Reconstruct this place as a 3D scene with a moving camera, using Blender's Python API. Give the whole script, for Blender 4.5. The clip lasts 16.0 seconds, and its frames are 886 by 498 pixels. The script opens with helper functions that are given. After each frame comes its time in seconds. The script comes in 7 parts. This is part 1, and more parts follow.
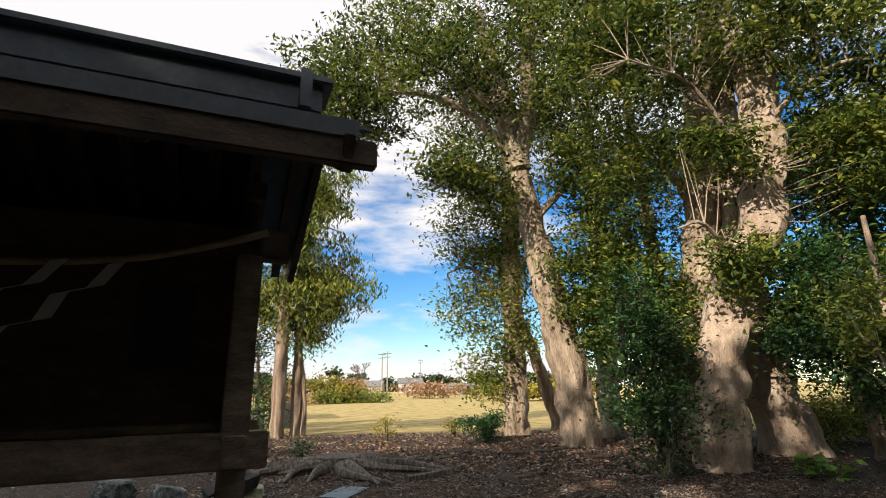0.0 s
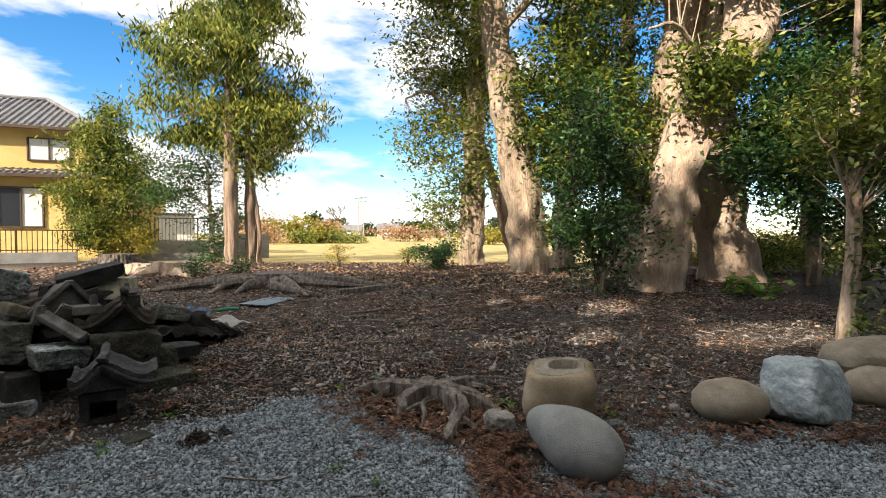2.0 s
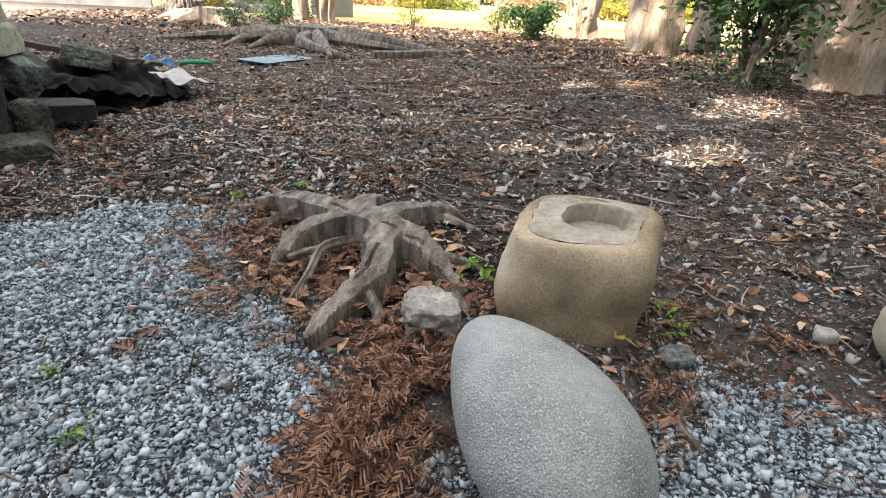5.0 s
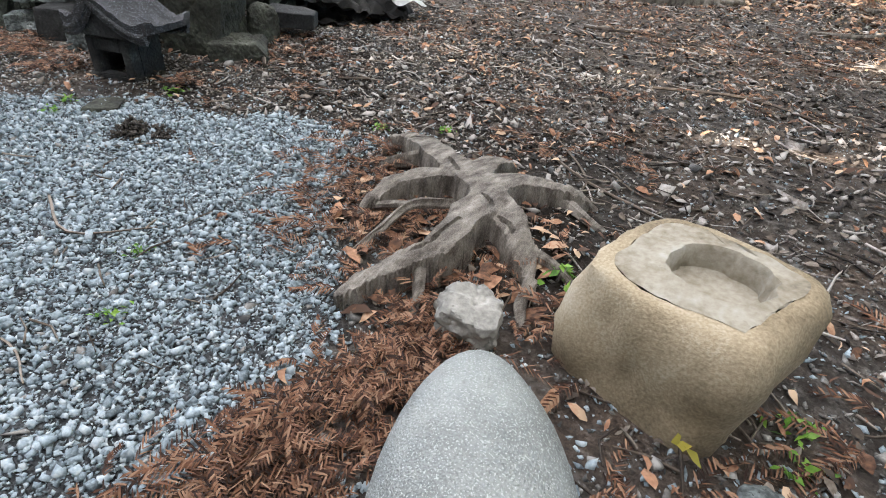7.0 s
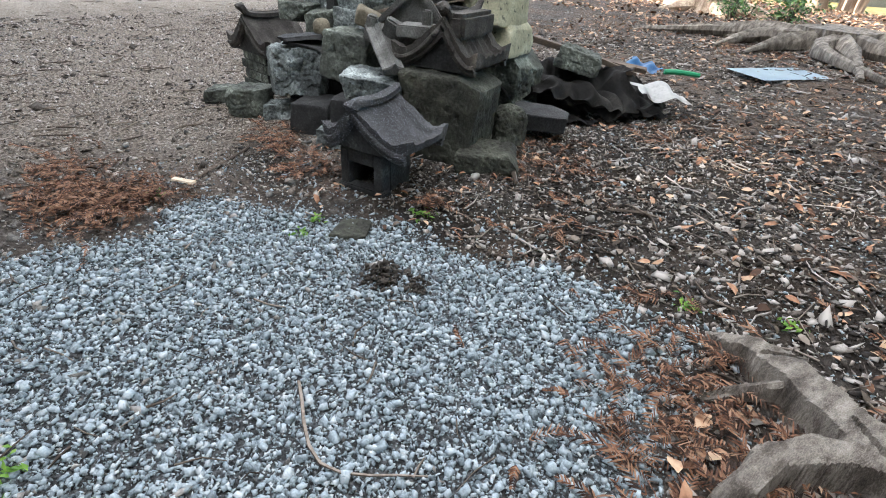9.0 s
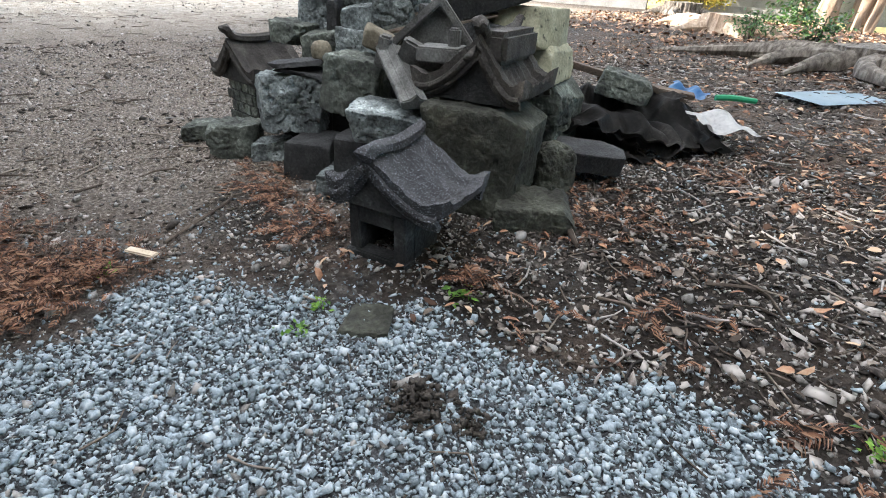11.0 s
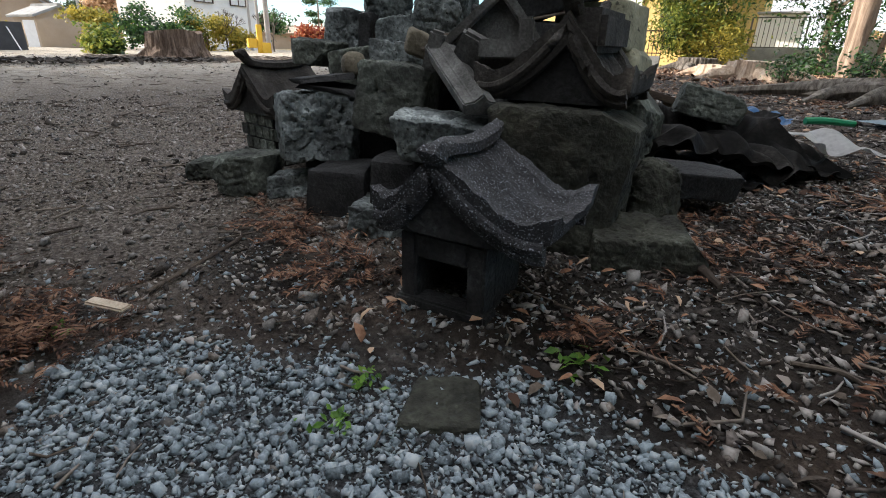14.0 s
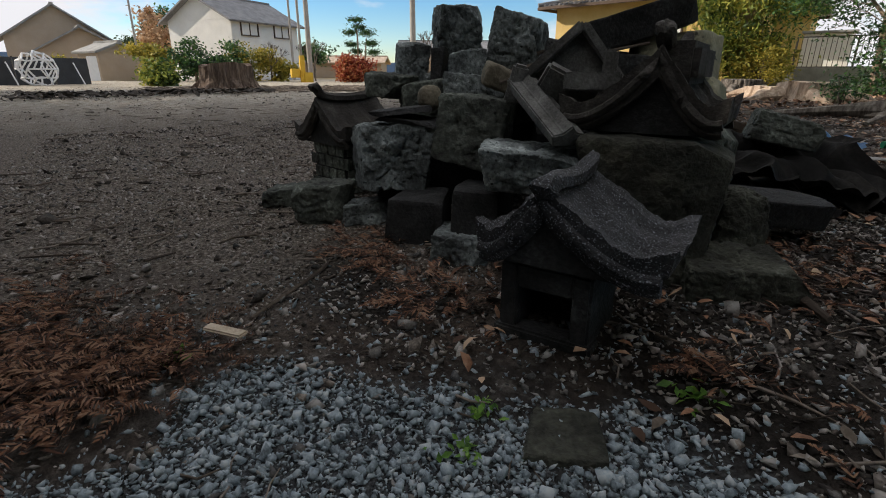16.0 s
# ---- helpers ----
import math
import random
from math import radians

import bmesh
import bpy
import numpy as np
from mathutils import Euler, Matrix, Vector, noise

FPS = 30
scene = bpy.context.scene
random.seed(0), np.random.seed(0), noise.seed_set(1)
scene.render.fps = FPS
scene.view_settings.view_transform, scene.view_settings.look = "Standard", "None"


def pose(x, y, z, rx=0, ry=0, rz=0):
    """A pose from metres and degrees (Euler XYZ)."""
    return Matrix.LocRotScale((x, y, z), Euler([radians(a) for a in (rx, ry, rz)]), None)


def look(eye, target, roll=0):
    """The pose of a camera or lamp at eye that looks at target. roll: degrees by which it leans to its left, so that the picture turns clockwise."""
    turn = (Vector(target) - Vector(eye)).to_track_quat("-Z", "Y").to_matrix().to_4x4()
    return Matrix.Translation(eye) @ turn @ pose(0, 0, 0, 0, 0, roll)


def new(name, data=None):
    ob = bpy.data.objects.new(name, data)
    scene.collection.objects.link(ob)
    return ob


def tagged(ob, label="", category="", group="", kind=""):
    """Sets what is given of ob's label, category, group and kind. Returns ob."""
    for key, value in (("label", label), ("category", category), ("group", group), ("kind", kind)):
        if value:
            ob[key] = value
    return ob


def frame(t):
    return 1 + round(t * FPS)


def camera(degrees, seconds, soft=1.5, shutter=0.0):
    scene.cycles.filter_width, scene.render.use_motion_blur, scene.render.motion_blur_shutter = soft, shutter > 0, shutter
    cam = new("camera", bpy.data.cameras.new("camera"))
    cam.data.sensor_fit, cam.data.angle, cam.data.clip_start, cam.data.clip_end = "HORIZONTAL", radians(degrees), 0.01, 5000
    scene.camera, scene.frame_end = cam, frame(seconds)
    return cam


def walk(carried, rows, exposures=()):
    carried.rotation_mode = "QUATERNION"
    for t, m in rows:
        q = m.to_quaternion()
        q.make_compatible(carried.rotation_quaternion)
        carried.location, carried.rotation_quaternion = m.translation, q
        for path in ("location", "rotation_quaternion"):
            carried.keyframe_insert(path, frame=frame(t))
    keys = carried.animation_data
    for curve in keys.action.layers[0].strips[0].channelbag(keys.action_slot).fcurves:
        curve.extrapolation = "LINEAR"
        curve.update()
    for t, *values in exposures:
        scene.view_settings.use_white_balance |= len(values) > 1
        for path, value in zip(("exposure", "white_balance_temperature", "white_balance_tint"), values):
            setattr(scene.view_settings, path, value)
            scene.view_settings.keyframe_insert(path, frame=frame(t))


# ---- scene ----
cam = camera(83.2, 16.0, 1.0)
METRES, EYE, TILT, LEAN, TURN = 7.6, 2.1, 15.4, 1.0, 0.0
ROWS = [
    (0.0, 0.0, 0.0, 0.0, 0.0, 0.0, -0.0),
    (0.5, 0.0306, 0.0042, -0.0173, -2.23, -4.38, -0.87),
    (1.0, 0.0611, 0.0305, -0.0591, -3.3, -9.22, -1.34),
    (1.5, 0.0861, 0.067, -0.0853, -2.66, -13.59, -1.69),
    (2.0, 0.123, 0.1039, -0.1113, -1.89, -17.1, -1.75),
    (2.5, 0.1583, 0.1482, -0.127, -0.79, -20.76, -1.71),
    (3.0, 0.1889, 0.2013, -0.1493, 0.69, -25.18, -1.39),
    (3.5, 0.2028, 0.2533, -0.1689, 2.56, -29.23, -1.21),
    (4.0, 0.2177, 0.2982, -0.1937, 4.51, -33.68, -1.08),
    (6.5, 0.2699, 0.4235, -0.2519, 31.49, -48.65, 2.11),
    (7.0, 0.2825, 0.4346, -0.2448, 40.31, -47.39, 3.97),
    (7.5, 0.2674, 0.4428, -0.2373, 47.47, -45.45, 5.97),
    (8.0, 0.2319, 0.4469, -0.2346, 53.15, -43.18, 7.77),
    (8.5, 0.1638, 0.4542, -0.2379, 56.76, -41.3, 8.88),
    (9.0, 0.1315, 0.4552, -0.2336, 57.67, -40.59, 9.37),
    (11.5, 0.0101, 0.4806, -0.2659, 56.58, -37.43, 9.69),
    (12.0, -0.0116, 0.4743, -0.2701, 56.77, -36.37, 9.75),
    (12.5, -0.0234, 0.4761, -0.2787, 56.9, -35.16, 10.02),
    (13.0, -0.033, 0.4783, -0.2972, 56.87, -33.74, 10.39),
    (13.5, -0.0384, 0.4808, -0.3085, 56.94, -32.44, 10.77),
    (14.0, -0.0421, 0.4784, -0.3112, 57.21, -31.12, 11.19),
    (14.5, -0.0439, 0.4754, -0.3117, 57.85, -30.01, 11.57),
    (15.0, -0.0472, 0.4681, -0.307, 58.7, -29.19, 11.96),
    (15.5, -0.0514, 0.4603, -0.3055, 59.59, -28.58, 12.38),
    (16.0, -0.0546, 0.4538, -0.3004, 60.58, -27.82, 12.81),
]
walk(cam, [(t, pose(0, 0, EYE, TILT, LEAN, TURN) @ pose(METRES * x, METRES * y, METRES * z, 90 + pitch, roll, yaw)) for t, x, y, z, yaw, pitch, roll in ROWS],
     exposures=[(0.0, 0.2, 6800, 13), (1.0, 0.55, 7100, 14), (2.0, 0.8, 7000, 14), (4.0, 1.65, 6700, 14), (6.5, 2.36, 6450, 13), (9.0, 2.36, 6300, 12), (12.0, 2.0, 6250, 12), (14.0, 1.0, 6300, 13), (16.0, 0.05, 6550, 13)])

# ---- world and sun ----
SUN_AZ, SUN_EL = 142.0, 27.0          # degrees left of +y, degrees up
to_sun = Vector((-math.sin(radians(SUN_AZ)) * math.cos(radians(SUN_EL)), math.cos(radians(SUN_AZ)) * math.cos(radians(SUN_EL)), math.sin(radians(SUN_EL))))


def make_world():
    w = bpy.data.worlds.new("sky")
    scene.world = w
    w.use_nodes = True
    nt = w.node_tree
    nt.nodes.clear()
    n, l = nt.nodes.new, nt.links.new
    out, bg = n("ShaderNodeOutputWorld"), n("ShaderNodeBackground")
    sky = n("ShaderNodeTexSky")
    sky.sky_type, sky.sun_disc = "NISHITA", False
    sky.sun_elevation, sky.sun_rotation = radians(SUN_EL), radians(-SUN_AZ)
    sky.air_density, sky.dust_density, sky.ozone_density = 1.0, 0.1, 4.0
    tc, mp = n("ShaderNodeTexCoord"), n("ShaderNodeMapping")
    mp.inputs["Scale"].default_value = (1.0, 1.0, 3.4)
    mp.inputs["Location"].default_value = (0.35, 0.1, 0.62)
    nz = n("ShaderNodeTexNoise")
    nz.inputs["Scale"].default_value, nz.inputs["Detail"].default_value, nz.inputs["Roughness"].default_value = 1.5, 9, 0.55
    rp = n("ShaderNodeValToRGB")
    rp.color_ramp.elements[0].position, rp.color_ramp.elements[1].position = 0.46, 0.54
    mx = n("ShaderNodeMix")
    mx.data_type = "RGBA"
    mx.inputs["B"].default_value = (5.6, 5.7, 5.9, 1)
    l(tc.outputs["Generated"], mp.inputs["Vector"])
    l(mp.outputs["Vector"], nz.inputs["Vector"])
    sp, mr, ad = n("ShaderNodeSeparateXYZ"), n("ShaderNodeMapRange"), n("ShaderNodeMath")
    mr.inputs["From Min"].default_value, mr.inputs["From Max"].default_value, mr.inputs["To Min"].default_value, mr.inputs["To Max"].default_value = 0.2, 0.7, -0.045, 0.2
    ad.operation = "ADD"
    l(tc.outputs["Generated"], sp.inputs["Vector"])
    l(sp.outputs["Z"], mr.inputs["Value"])
    l(nz.outputs["Fac"], ad.inputs[0])
    l(mr.outputs["Result"], ad.inputs[1])
    l(ad.outputs["Value"], rp.inputs["Fac"])
    l(rp.outputs["Color"], mx.inputs["Factor"])
    hs = n("ShaderNodeHueSaturation")
    hs.inputs["Saturation"].default_value, hs.inputs["Value"].default_value = 1.3, 0.95
    l(sky.outputs["Color"], hs.inputs["Color"])
    l(hs.outputs["Color"], mx.inputs["A"])
    l(mx.outputs["Result"], bg.inputs["Color"])
    bg.inputs["Strength"].default_value = 0.15
    l(bg.outputs["Background"], out.inputs["Surface"])


make_world()
sun = new("sun", bpy.data.lights.new("sun", "SUN"))
sun.data.energy, sun.data.angle, sun.data.color = 5.0, radians(0.5), (1.0, 0.9, 0.76)
sun.matrix_world = look(to_sun * 60, (0, 0, 0))


# ---- materials ----
def material(name, stops, scale=3.0, fine=40.0, bump=0.4, rough=0.85, speck=None, metallic=0.0, stretch=(1, 1, 1), dist=0.02, island=0.0, trans=0.0, spec=0.3, local=False):
    """Noise between the colours of stops, a finer grain over it, specks, relief."""
    m = bpy.data.materials.new(name)
    m.use_nodes = True
    nt = m.node_tree
    nt.nodes.clear()
    n, l = nt.nodes.new, nt.links.new
    out, bs = n("ShaderNodeOutputMaterial"), n("ShaderNodeBsdfPrincipled")
    bs.inputs["Roughness"].default_value, bs.inputs["Metallic"].default_value = rough, metallic
    bs.inputs["Specular IOR Level"].default_value = spec
    if local:
        vec = n("ShaderNodeTexCoord").outputs["Object"]
    else:
        vec = n("ShaderNodeNewGeometry").outputs["Position"]
    mp = n("ShaderNodeMapping")
    mp.inputs["Scale"].default_value = stretch
    l(vec, mp.inputs["Vector"])
    a, b = n("ShaderNodeTexNoise"), n("ShaderNodeTexNoise")
    a.inputs["Scale"].default_value, a.inputs["Detail"].default_value, a.inputs["Roughness"].default_value = scale, 6, 0.62
    b.inputs["Scale"].default_value, b.inputs["Detail"].default_value = fine, 4
    l(mp.outputs["Vector"], a.inputs["Vector"])
    l(mp.outputs["Vector"], b.inputs["Vector"])
    add = n("ShaderNodeMath")
    add.operation = "MULTIPLY_ADD"
    add.inputs[1].default_value = 0.45
    l(b.outputs["Fac"], add.inputs[0])
    l(a.outputs["Fac"], add.inputs[2])
    src = add.outputs[0]
    if island:
        g = n("ShaderNodeNewGeometry")
        ia = n("ShaderNodeMath")
        ia.operation = "MULTIPLY_ADD"
        ia.inputs[1].default_value = island
        l(g.outputs["Random Per Island"], ia.inputs[0])
        l(src, ia.inputs[2])
        sb = n("ShaderNodeMath")
        sb.operation = "SUBTRACT"
        sb.inputs[1].default_value = island / 2
        l(ia.outputs[0], sb.inputs[0])
        src = sb.outputs[0]
    rp = n("ShaderNodeValToRGB")
    el = rp.color_ramp.elements
    for i, c in enumerate(stops):
        pos = 0.45 + 0.55 * i / max(1, len(stops) - 1)
        e = el[i] if i < 2 else el.new(pos)
        e.position, e.color = pos, (*c, 1)
    l(src, rp.inputs["Fac"])
    col = rp.outputs["Color"]
    if speck:
        v = n("ShaderNodeTexNoise")
        v.inputs["Scale"].default_value, v.inputs["Detail"].default_value = speck[1], 2
        l(mp.outputs["Vector"], v.inputs["Vector"])
        r2 = n("ShaderNodeValToRGB")
        r2.color_ramp.elements[0].position, r2.color_ramp.elements[1].position = speck[2], speck[2] + 0.06
        l(v.outputs["Fac"], r2.inputs["Fac"])
        mx = n("ShaderNodeMix")
        mx.data_type = "RGBA"
        mx.inputs["B"].default_value = (*speck[0], 1)
        l(r2.outputs["Color"], mx.inputs["Factor"])
        l(col, mx.inputs["A"])
        col = mx.outputs["Result"]
    l(col, bs.inputs["Base Color"])
    if bump:
        bp = n("ShaderNodeBump")
        bp.inputs["Strength"].default_value, bp.inputs["Distance"].default_value = bump, dist
        l(add.outputs[0], bp.inputs["Height"])
        l(bp.outputs["Normal"], bs.inputs["Normal"])
    surf = bs.outputs[0]
    if trans:
        tr, ms = n("ShaderNodeBsdfTranslucent"), n("ShaderNodeMixShader")
        l(col, tr.inputs["Color"])
        ms.inputs[0].default_value = trans
        l(surf, ms.inputs[1])
        l(tr.outputs[0], ms.inputs[2])
        surf = ms.outputs[0]
    l(surf, out.inputs["Surface"])
    return m


def glass(name):
    m = bpy.data.materials.new(name)
    m.use_nodes = True
    bs = m.node_tree.nodes["Principled BSDF"]
    bs.inputs["Base Color"].default_value, bs.inputs["Roughness"].default_value, bs.inputs["Metallic"].default_value = (0.02, 0.024, 0.03, 1), 0.12, 0.0
    bs.inputs["Specular IOR Level"].default_value = 0.25
    return m


def ground_material():
    """Soil and litter, a grass field and a gravel bed, mixed by the mesh's zones."""
    m = bpy.data.materials.new("ground")
    m.use_nodes = True
    nt = m.node_tree
    n, l = nt.nodes.new, nt.links.new
    bs = nt.nodes["Principled BSDF"]
    bs.inputs["Roughness"].default_value, bs.inputs["Specular IOR Level"].default_value = 0.95, 0.15
    pos = n("ShaderNodeNewGeometry").outputs["Position"]

    def noise_node(s, d=6, r=0.6):
        q = n("ShaderNodeTexNoise")
        q.inputs["Scale"].default_value, q.inputs["Detail"].default_value, q.inputs["Roughness"].default_value = s, d, r
        l(pos, q.inputs["Vector"])
        return q.outputs["Fac"]

    def ramp(src, *stops):
        q = n("ShaderNodeValToRGB")
        for i, (p, c) in enumerate(stops):
            e = q.color_ramp.elements[i] if i < 2 else q.color_ramp.elements.new(p)
            e.position, e.color = p, (*c, 1)
        l(src, q.inputs["Fac"])
        return q.outputs["Color"]

    def mix(f, a, b):
        q = n("ShaderNodeMix")
        q.data_type = "RGBA"
        l(f, q.inputs["Factor"]), l(a, q.inputs["A"]), l(b, q.inputs["B"])
        return q.outputs["Result"]

    def zone(name):
        q = n("ShaderNodeAttribute")
        q.attribute_name = name
        return q.outputs["Fac"]

    soil = ramp(noise_node(14, 8, 0.7), (0.3, (0.022, 0.017, 0.014)), (0.5, (0.066, 0.056, 0.049)), (0.62, (0.15, 0.136, 0.122)), (0.75, (0.33, 0.31, 0.28)))
    litter = ramp(noise_node(30, 5, 0.75), (0.35, (0.04, 0.03, 0.024)), (0.55, (0.12, 0.088, 0.068)), (0.7, (0.27, 0.225, 0.185)))
    base = mix(ramp(noise_node(1.3, 4, 0.6), (0.45, (0, 0, 0)), (0.62, (1, 1, 1))), soil, litter)
    # gravel bed floor, kept dark to paint shade into the gaps between chips
    grey = ramp(noise_node(60, 3, 0.6), (0.35, (0.022, 0.024, 0.026)), (0.5, (0.06, 0.065, 0.07)), (0.7, (0.17, 0.18, 0.19)))
    sand = ramp(noise_node(45, 5, 0.7), (0.3, (0.042, 0.035, 0.029)), (0.46, (0.115, 0.095, 0.077)), (0.56, (0.225, 0.193, 0.16)), (0.7, (0.44, 0.4, 0.36)))
    grass = ramp(noise_node(0.9, 8, 0.7), (0.35, (0.3, 0.25, 0.09)), (0.5, (0.5, 0.39, 0.16)), (0.68, (0.62, 0.5, 0.25)))
    col = mix(zone("sand"), base, sand)
    # dark humus colour, deepened to paint in the shade round the pile
    dark_soil = ramp(noise_node(26, 6, 0.7), (0.35, (0.007, 0.005, 0.004)), (0.55, (0.02, 0.015, 0.012)), (0.72, (0.065, 0.054, 0.045)))
    col = mix(zone("dark_soil_shade"), col, dark_soil)
    col = mix(zone("gravel"), col, grey)
    col = mix(zone("field"), col, grass)
    # far yard: sunlight painted in as a paler ground colour
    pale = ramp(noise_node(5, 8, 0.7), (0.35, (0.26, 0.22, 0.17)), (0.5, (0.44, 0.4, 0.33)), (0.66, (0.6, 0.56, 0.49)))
    col = mix(zone("sunlit_yard"), col, pale)
    l(col, bs.inputs["Base Color"])
    bp = n("ShaderNodeBump")
    bp.inputs["Strength"].default_value, bp.inputs["Distance"].default_value = 1.0, 0.05
    l(noise_node(38, 6, 0.7), bp.inputs["Height"])
    l(bp.outputs["Normal"], bs.inputs["Normal"])
    return m


M_GROUND = ground_material()
M_BASALT = material("weathered_stone", [(0.018, 0.02, 0.02), (0.06, 0.068, 0.067), (0.19, 0.215, 0.21), (0.5, 0.55, 0.53)], 5, 55, 0.8, 0.88, ((0.03, 0.033, 0.031), 75, 0.64), dist=0.02)
M_MOSSY = material("mossy_stone", [(0.014, 0.015, 0.013), (0.038, 0.041, 0.036), (0.09, 0.1, 0.084), (0.26, 0.29, 0.25)], 6, 55, 0.8, 0.92, dist=0.02)
M_BROWNST = material("brown_lichen_stone", [(0.01, 0.0098, 0.0075), (0.026, 0.0262, 0.0205), (0.055, 0.0565, 0.044), (0.13, 0.138, 0.11)], 5, 50, 1.0, 0.95, dist=0.03)
M_DARK = material("dark_carved_stone", [(0.0075, 0.0075, 0.0075), (0.018, 0.018, 0.018), (0.036, 0.0368, 0.0368), (0.095, 0.097, 0.097)], 5, 70, 0.9, 0.88, dist=0.02)
M_ROOFST = material("granular_dark_stone", [(0.008, 0.008, 0.009), (0.021, 0.021, 0.023), (0.044, 0.045, 0.048), (0.095, 0.098, 0.103)], 5, 120, 1.0, 0.7, ((0.25, 0.265, 0.29), 170, 0.6), dist=0.02)
M_BUFF = material("buff_field_stone", [(0.06, 0.052, 0.036), (0.14, 0.122, 0.088), (0.25, 0.225, 0.17)], 8, 70, 0.7, 0.92, dist=0.01)
M_SLATE = material("grey_carved_stone", [(0.03, 0.03, 0.028), (0.07, 0.069, 0.064), (0.13, 0.13, 0.122), (0.22, 0.22, 0.21)], 6, 90, 0.6, 0.88, dist=0.012)
M_ROOFBR = material("brown_black_carved_stone", [(0.01, 0.009, 0.008), (0.026, 0.023, 0.02), (0.055, 0.05, 0.044), (0.13, 0.12, 0.11)], 7, 90, 0.9, 0.85, dist=0.015)
M_TUFF = material("pale_tuff", [(0.14, 0.14, 0.1), (0.3, 0.29, 0.2), (0.46, 0.44, 0.33)], 6, 70, 0.7, 0.93, ((0.08, 0.08, 0.06), 30, 0.64))
M_EGG = material("grey_granite", [(0.13, 0.137, 0.13), (0.22, 0.232, 0.222), (0.33, 0.345, 0.33)], 5, 170, 1.0, 0.88, ((0.42, 0.435, 0.42), 240, 0.57), dist=0.025)
M_BASIN = material("yellow_sandstone", [(0.09, 0.07, 0.046), (0.18, 0.14, 0.088), (0.3, 0.242, 0.16), (0.42, 0.365, 0.275)], 3.2, 120, 0.6, 0.93, dist=0.008)
M_BASINTOP = material("grey_mortar", [(0.1, 0.083, 0.058), (0.2, 0.172, 0.128), (0.28, 0.255, 0.205), (0.35, 0.33, 0.29)], 6, 50, 0.9, 0.95, dist=0.008)
M_RUBBLE = material("crumbly_pale_concrete", [(0.085, 0.085, 0.0765), (0.2295, 0.221, 0.1997), (0.3825, 0.3655, 0.3315)], 9, 60, 1.0, 0.95, dist=0.012)
M_BOULDER = material("tan_boulder", [(0.15, 0.128, 0.092), (0.25, 0.218, 0.165), (0.36, 0.32, 0.25)], 6, 80, 0.4, 0.88, dist=0.008)
M_BLUEROCK = material("blue_green_rock", [(0.1, 0.13, 0.14), (0.24, 0.29, 0.3), (0.36, 0.42, 0.43), (0.6, 0.64, 0.63)], 4, 40, 0.8, 0.8)
M_GRAVEL = material("crushed_gravel", [(0.08, 0.097, 0.106), (0.16, 0.196, 0.216), (0.235, 0.285, 0.312), (0.31, 0.363, 0.39), (0.4, 0.435, 0.447)], 30, 160, 0.3, 0.8, island=0.42, dist=0.004)
M_PEBBLE = material("pale_pebbles", [(0.05, 0.05, 0.049), (0.14, 0.132, 0.12), (0.29, 0.277, 0.258)], 30, 160, 0.3, 0.85, island=0.6, dist=0.004)
M_GRIT = material("brown_grit", [(0.03, 0.025, 0.021), (0.105, 0.088, 0.073), (0.225, 0.195, 0.167), (0.38, 0.35, 0.32)], 30, 160, 0.3, 0.85, island=0.7, dist=0.004)
M_LEAFLIT = material("dead_leaves", [(0.0562, 0.03, 0.0187), (0.175, 0.085, 0.0475), (0.3125, 0.1688, 0.1), (0.425, 0.3, 0.2)], 12, 60, 0.2, 0.8, island=0.8, dist=0.003)
M_FROND = material("dry_cedar_fronds", [(0.022, 0.0105, 0.0068), (0.075, 0.033, 0.0185), (0.155, 0.073, 0.04), (0.23, 0.135, 0.085)], 16, 80, 0.2, 0.85, island=0.8, dist=0.003)
M_TWIG = material("dry_twigs", [(0.045, 0.034, 0.026), (0.115, 0.092, 0.072), (0.225, 0.192, 0.162)], 16, 80, 0.3, 0.9, island=0.6, dist=0.003)
M_CHIP = material("bark_chips", [(0.02, 0.016, 0.014), (0.075, 0.062, 0.053), (0.185, 0.16, 0.142), (0.34, 0.315, 0.29)], 20, 90, 0.3, 0.92, island=0.9, dist=0.003)
M_STUMP = material("grey_stump_wood", [(0.025, 0.02, 0.016), (0.085, 0.072, 0.06), (0.2, 0.178, 0.152), (0.34, 0.31, 0.275)], 7, 110, 0.9, 0.9, stretch=(3.2, 1.2, 1), dist=0.015)
M_BARK = material("pale_camellia_bark", [(0.1035, 0.0805, 0.0575), (0.2875, 0.2185, 0.1552), (0.483, 0.3795, 0.276), (0.621, 0.5175, 0.391)], 2.2, 16, 1.0, 0.92, stretch=(2.2, 2.2, 0.5), dist=0.1)
M_BARKRED = material("orange_brown_bark", [(0.18, 0.125, 0.09), (0.37, 0.275, 0.2), (0.54, 0.43, 0.33), (0.65, 0.55, 0.45)], 2.0, 20, 1.0, 0.92, stretch=(1.7, 1.7, 0.6), dist=0.06)
M_CEDARBARK = material("cedar_bark", [(0.12, 0.08, 0.055), (0.3, 0.22, 0.16), (0.48, 0.39, 0.3)], 2, 18, 0.8, 0.92, stretch=(4, 4, 0.3), dist=0.04)
M_STUMPBR = material("furrowed_brown_stump", [(0.03, 0.02, 0.015), (0.11, 0.075, 0.055), (0.22, 0.16, 0.12), (0.4, 0.31, 0.24)], 2.5, 14, 1.0, 0.92, stretch=(5, 5, 0.35), dist=0.1)
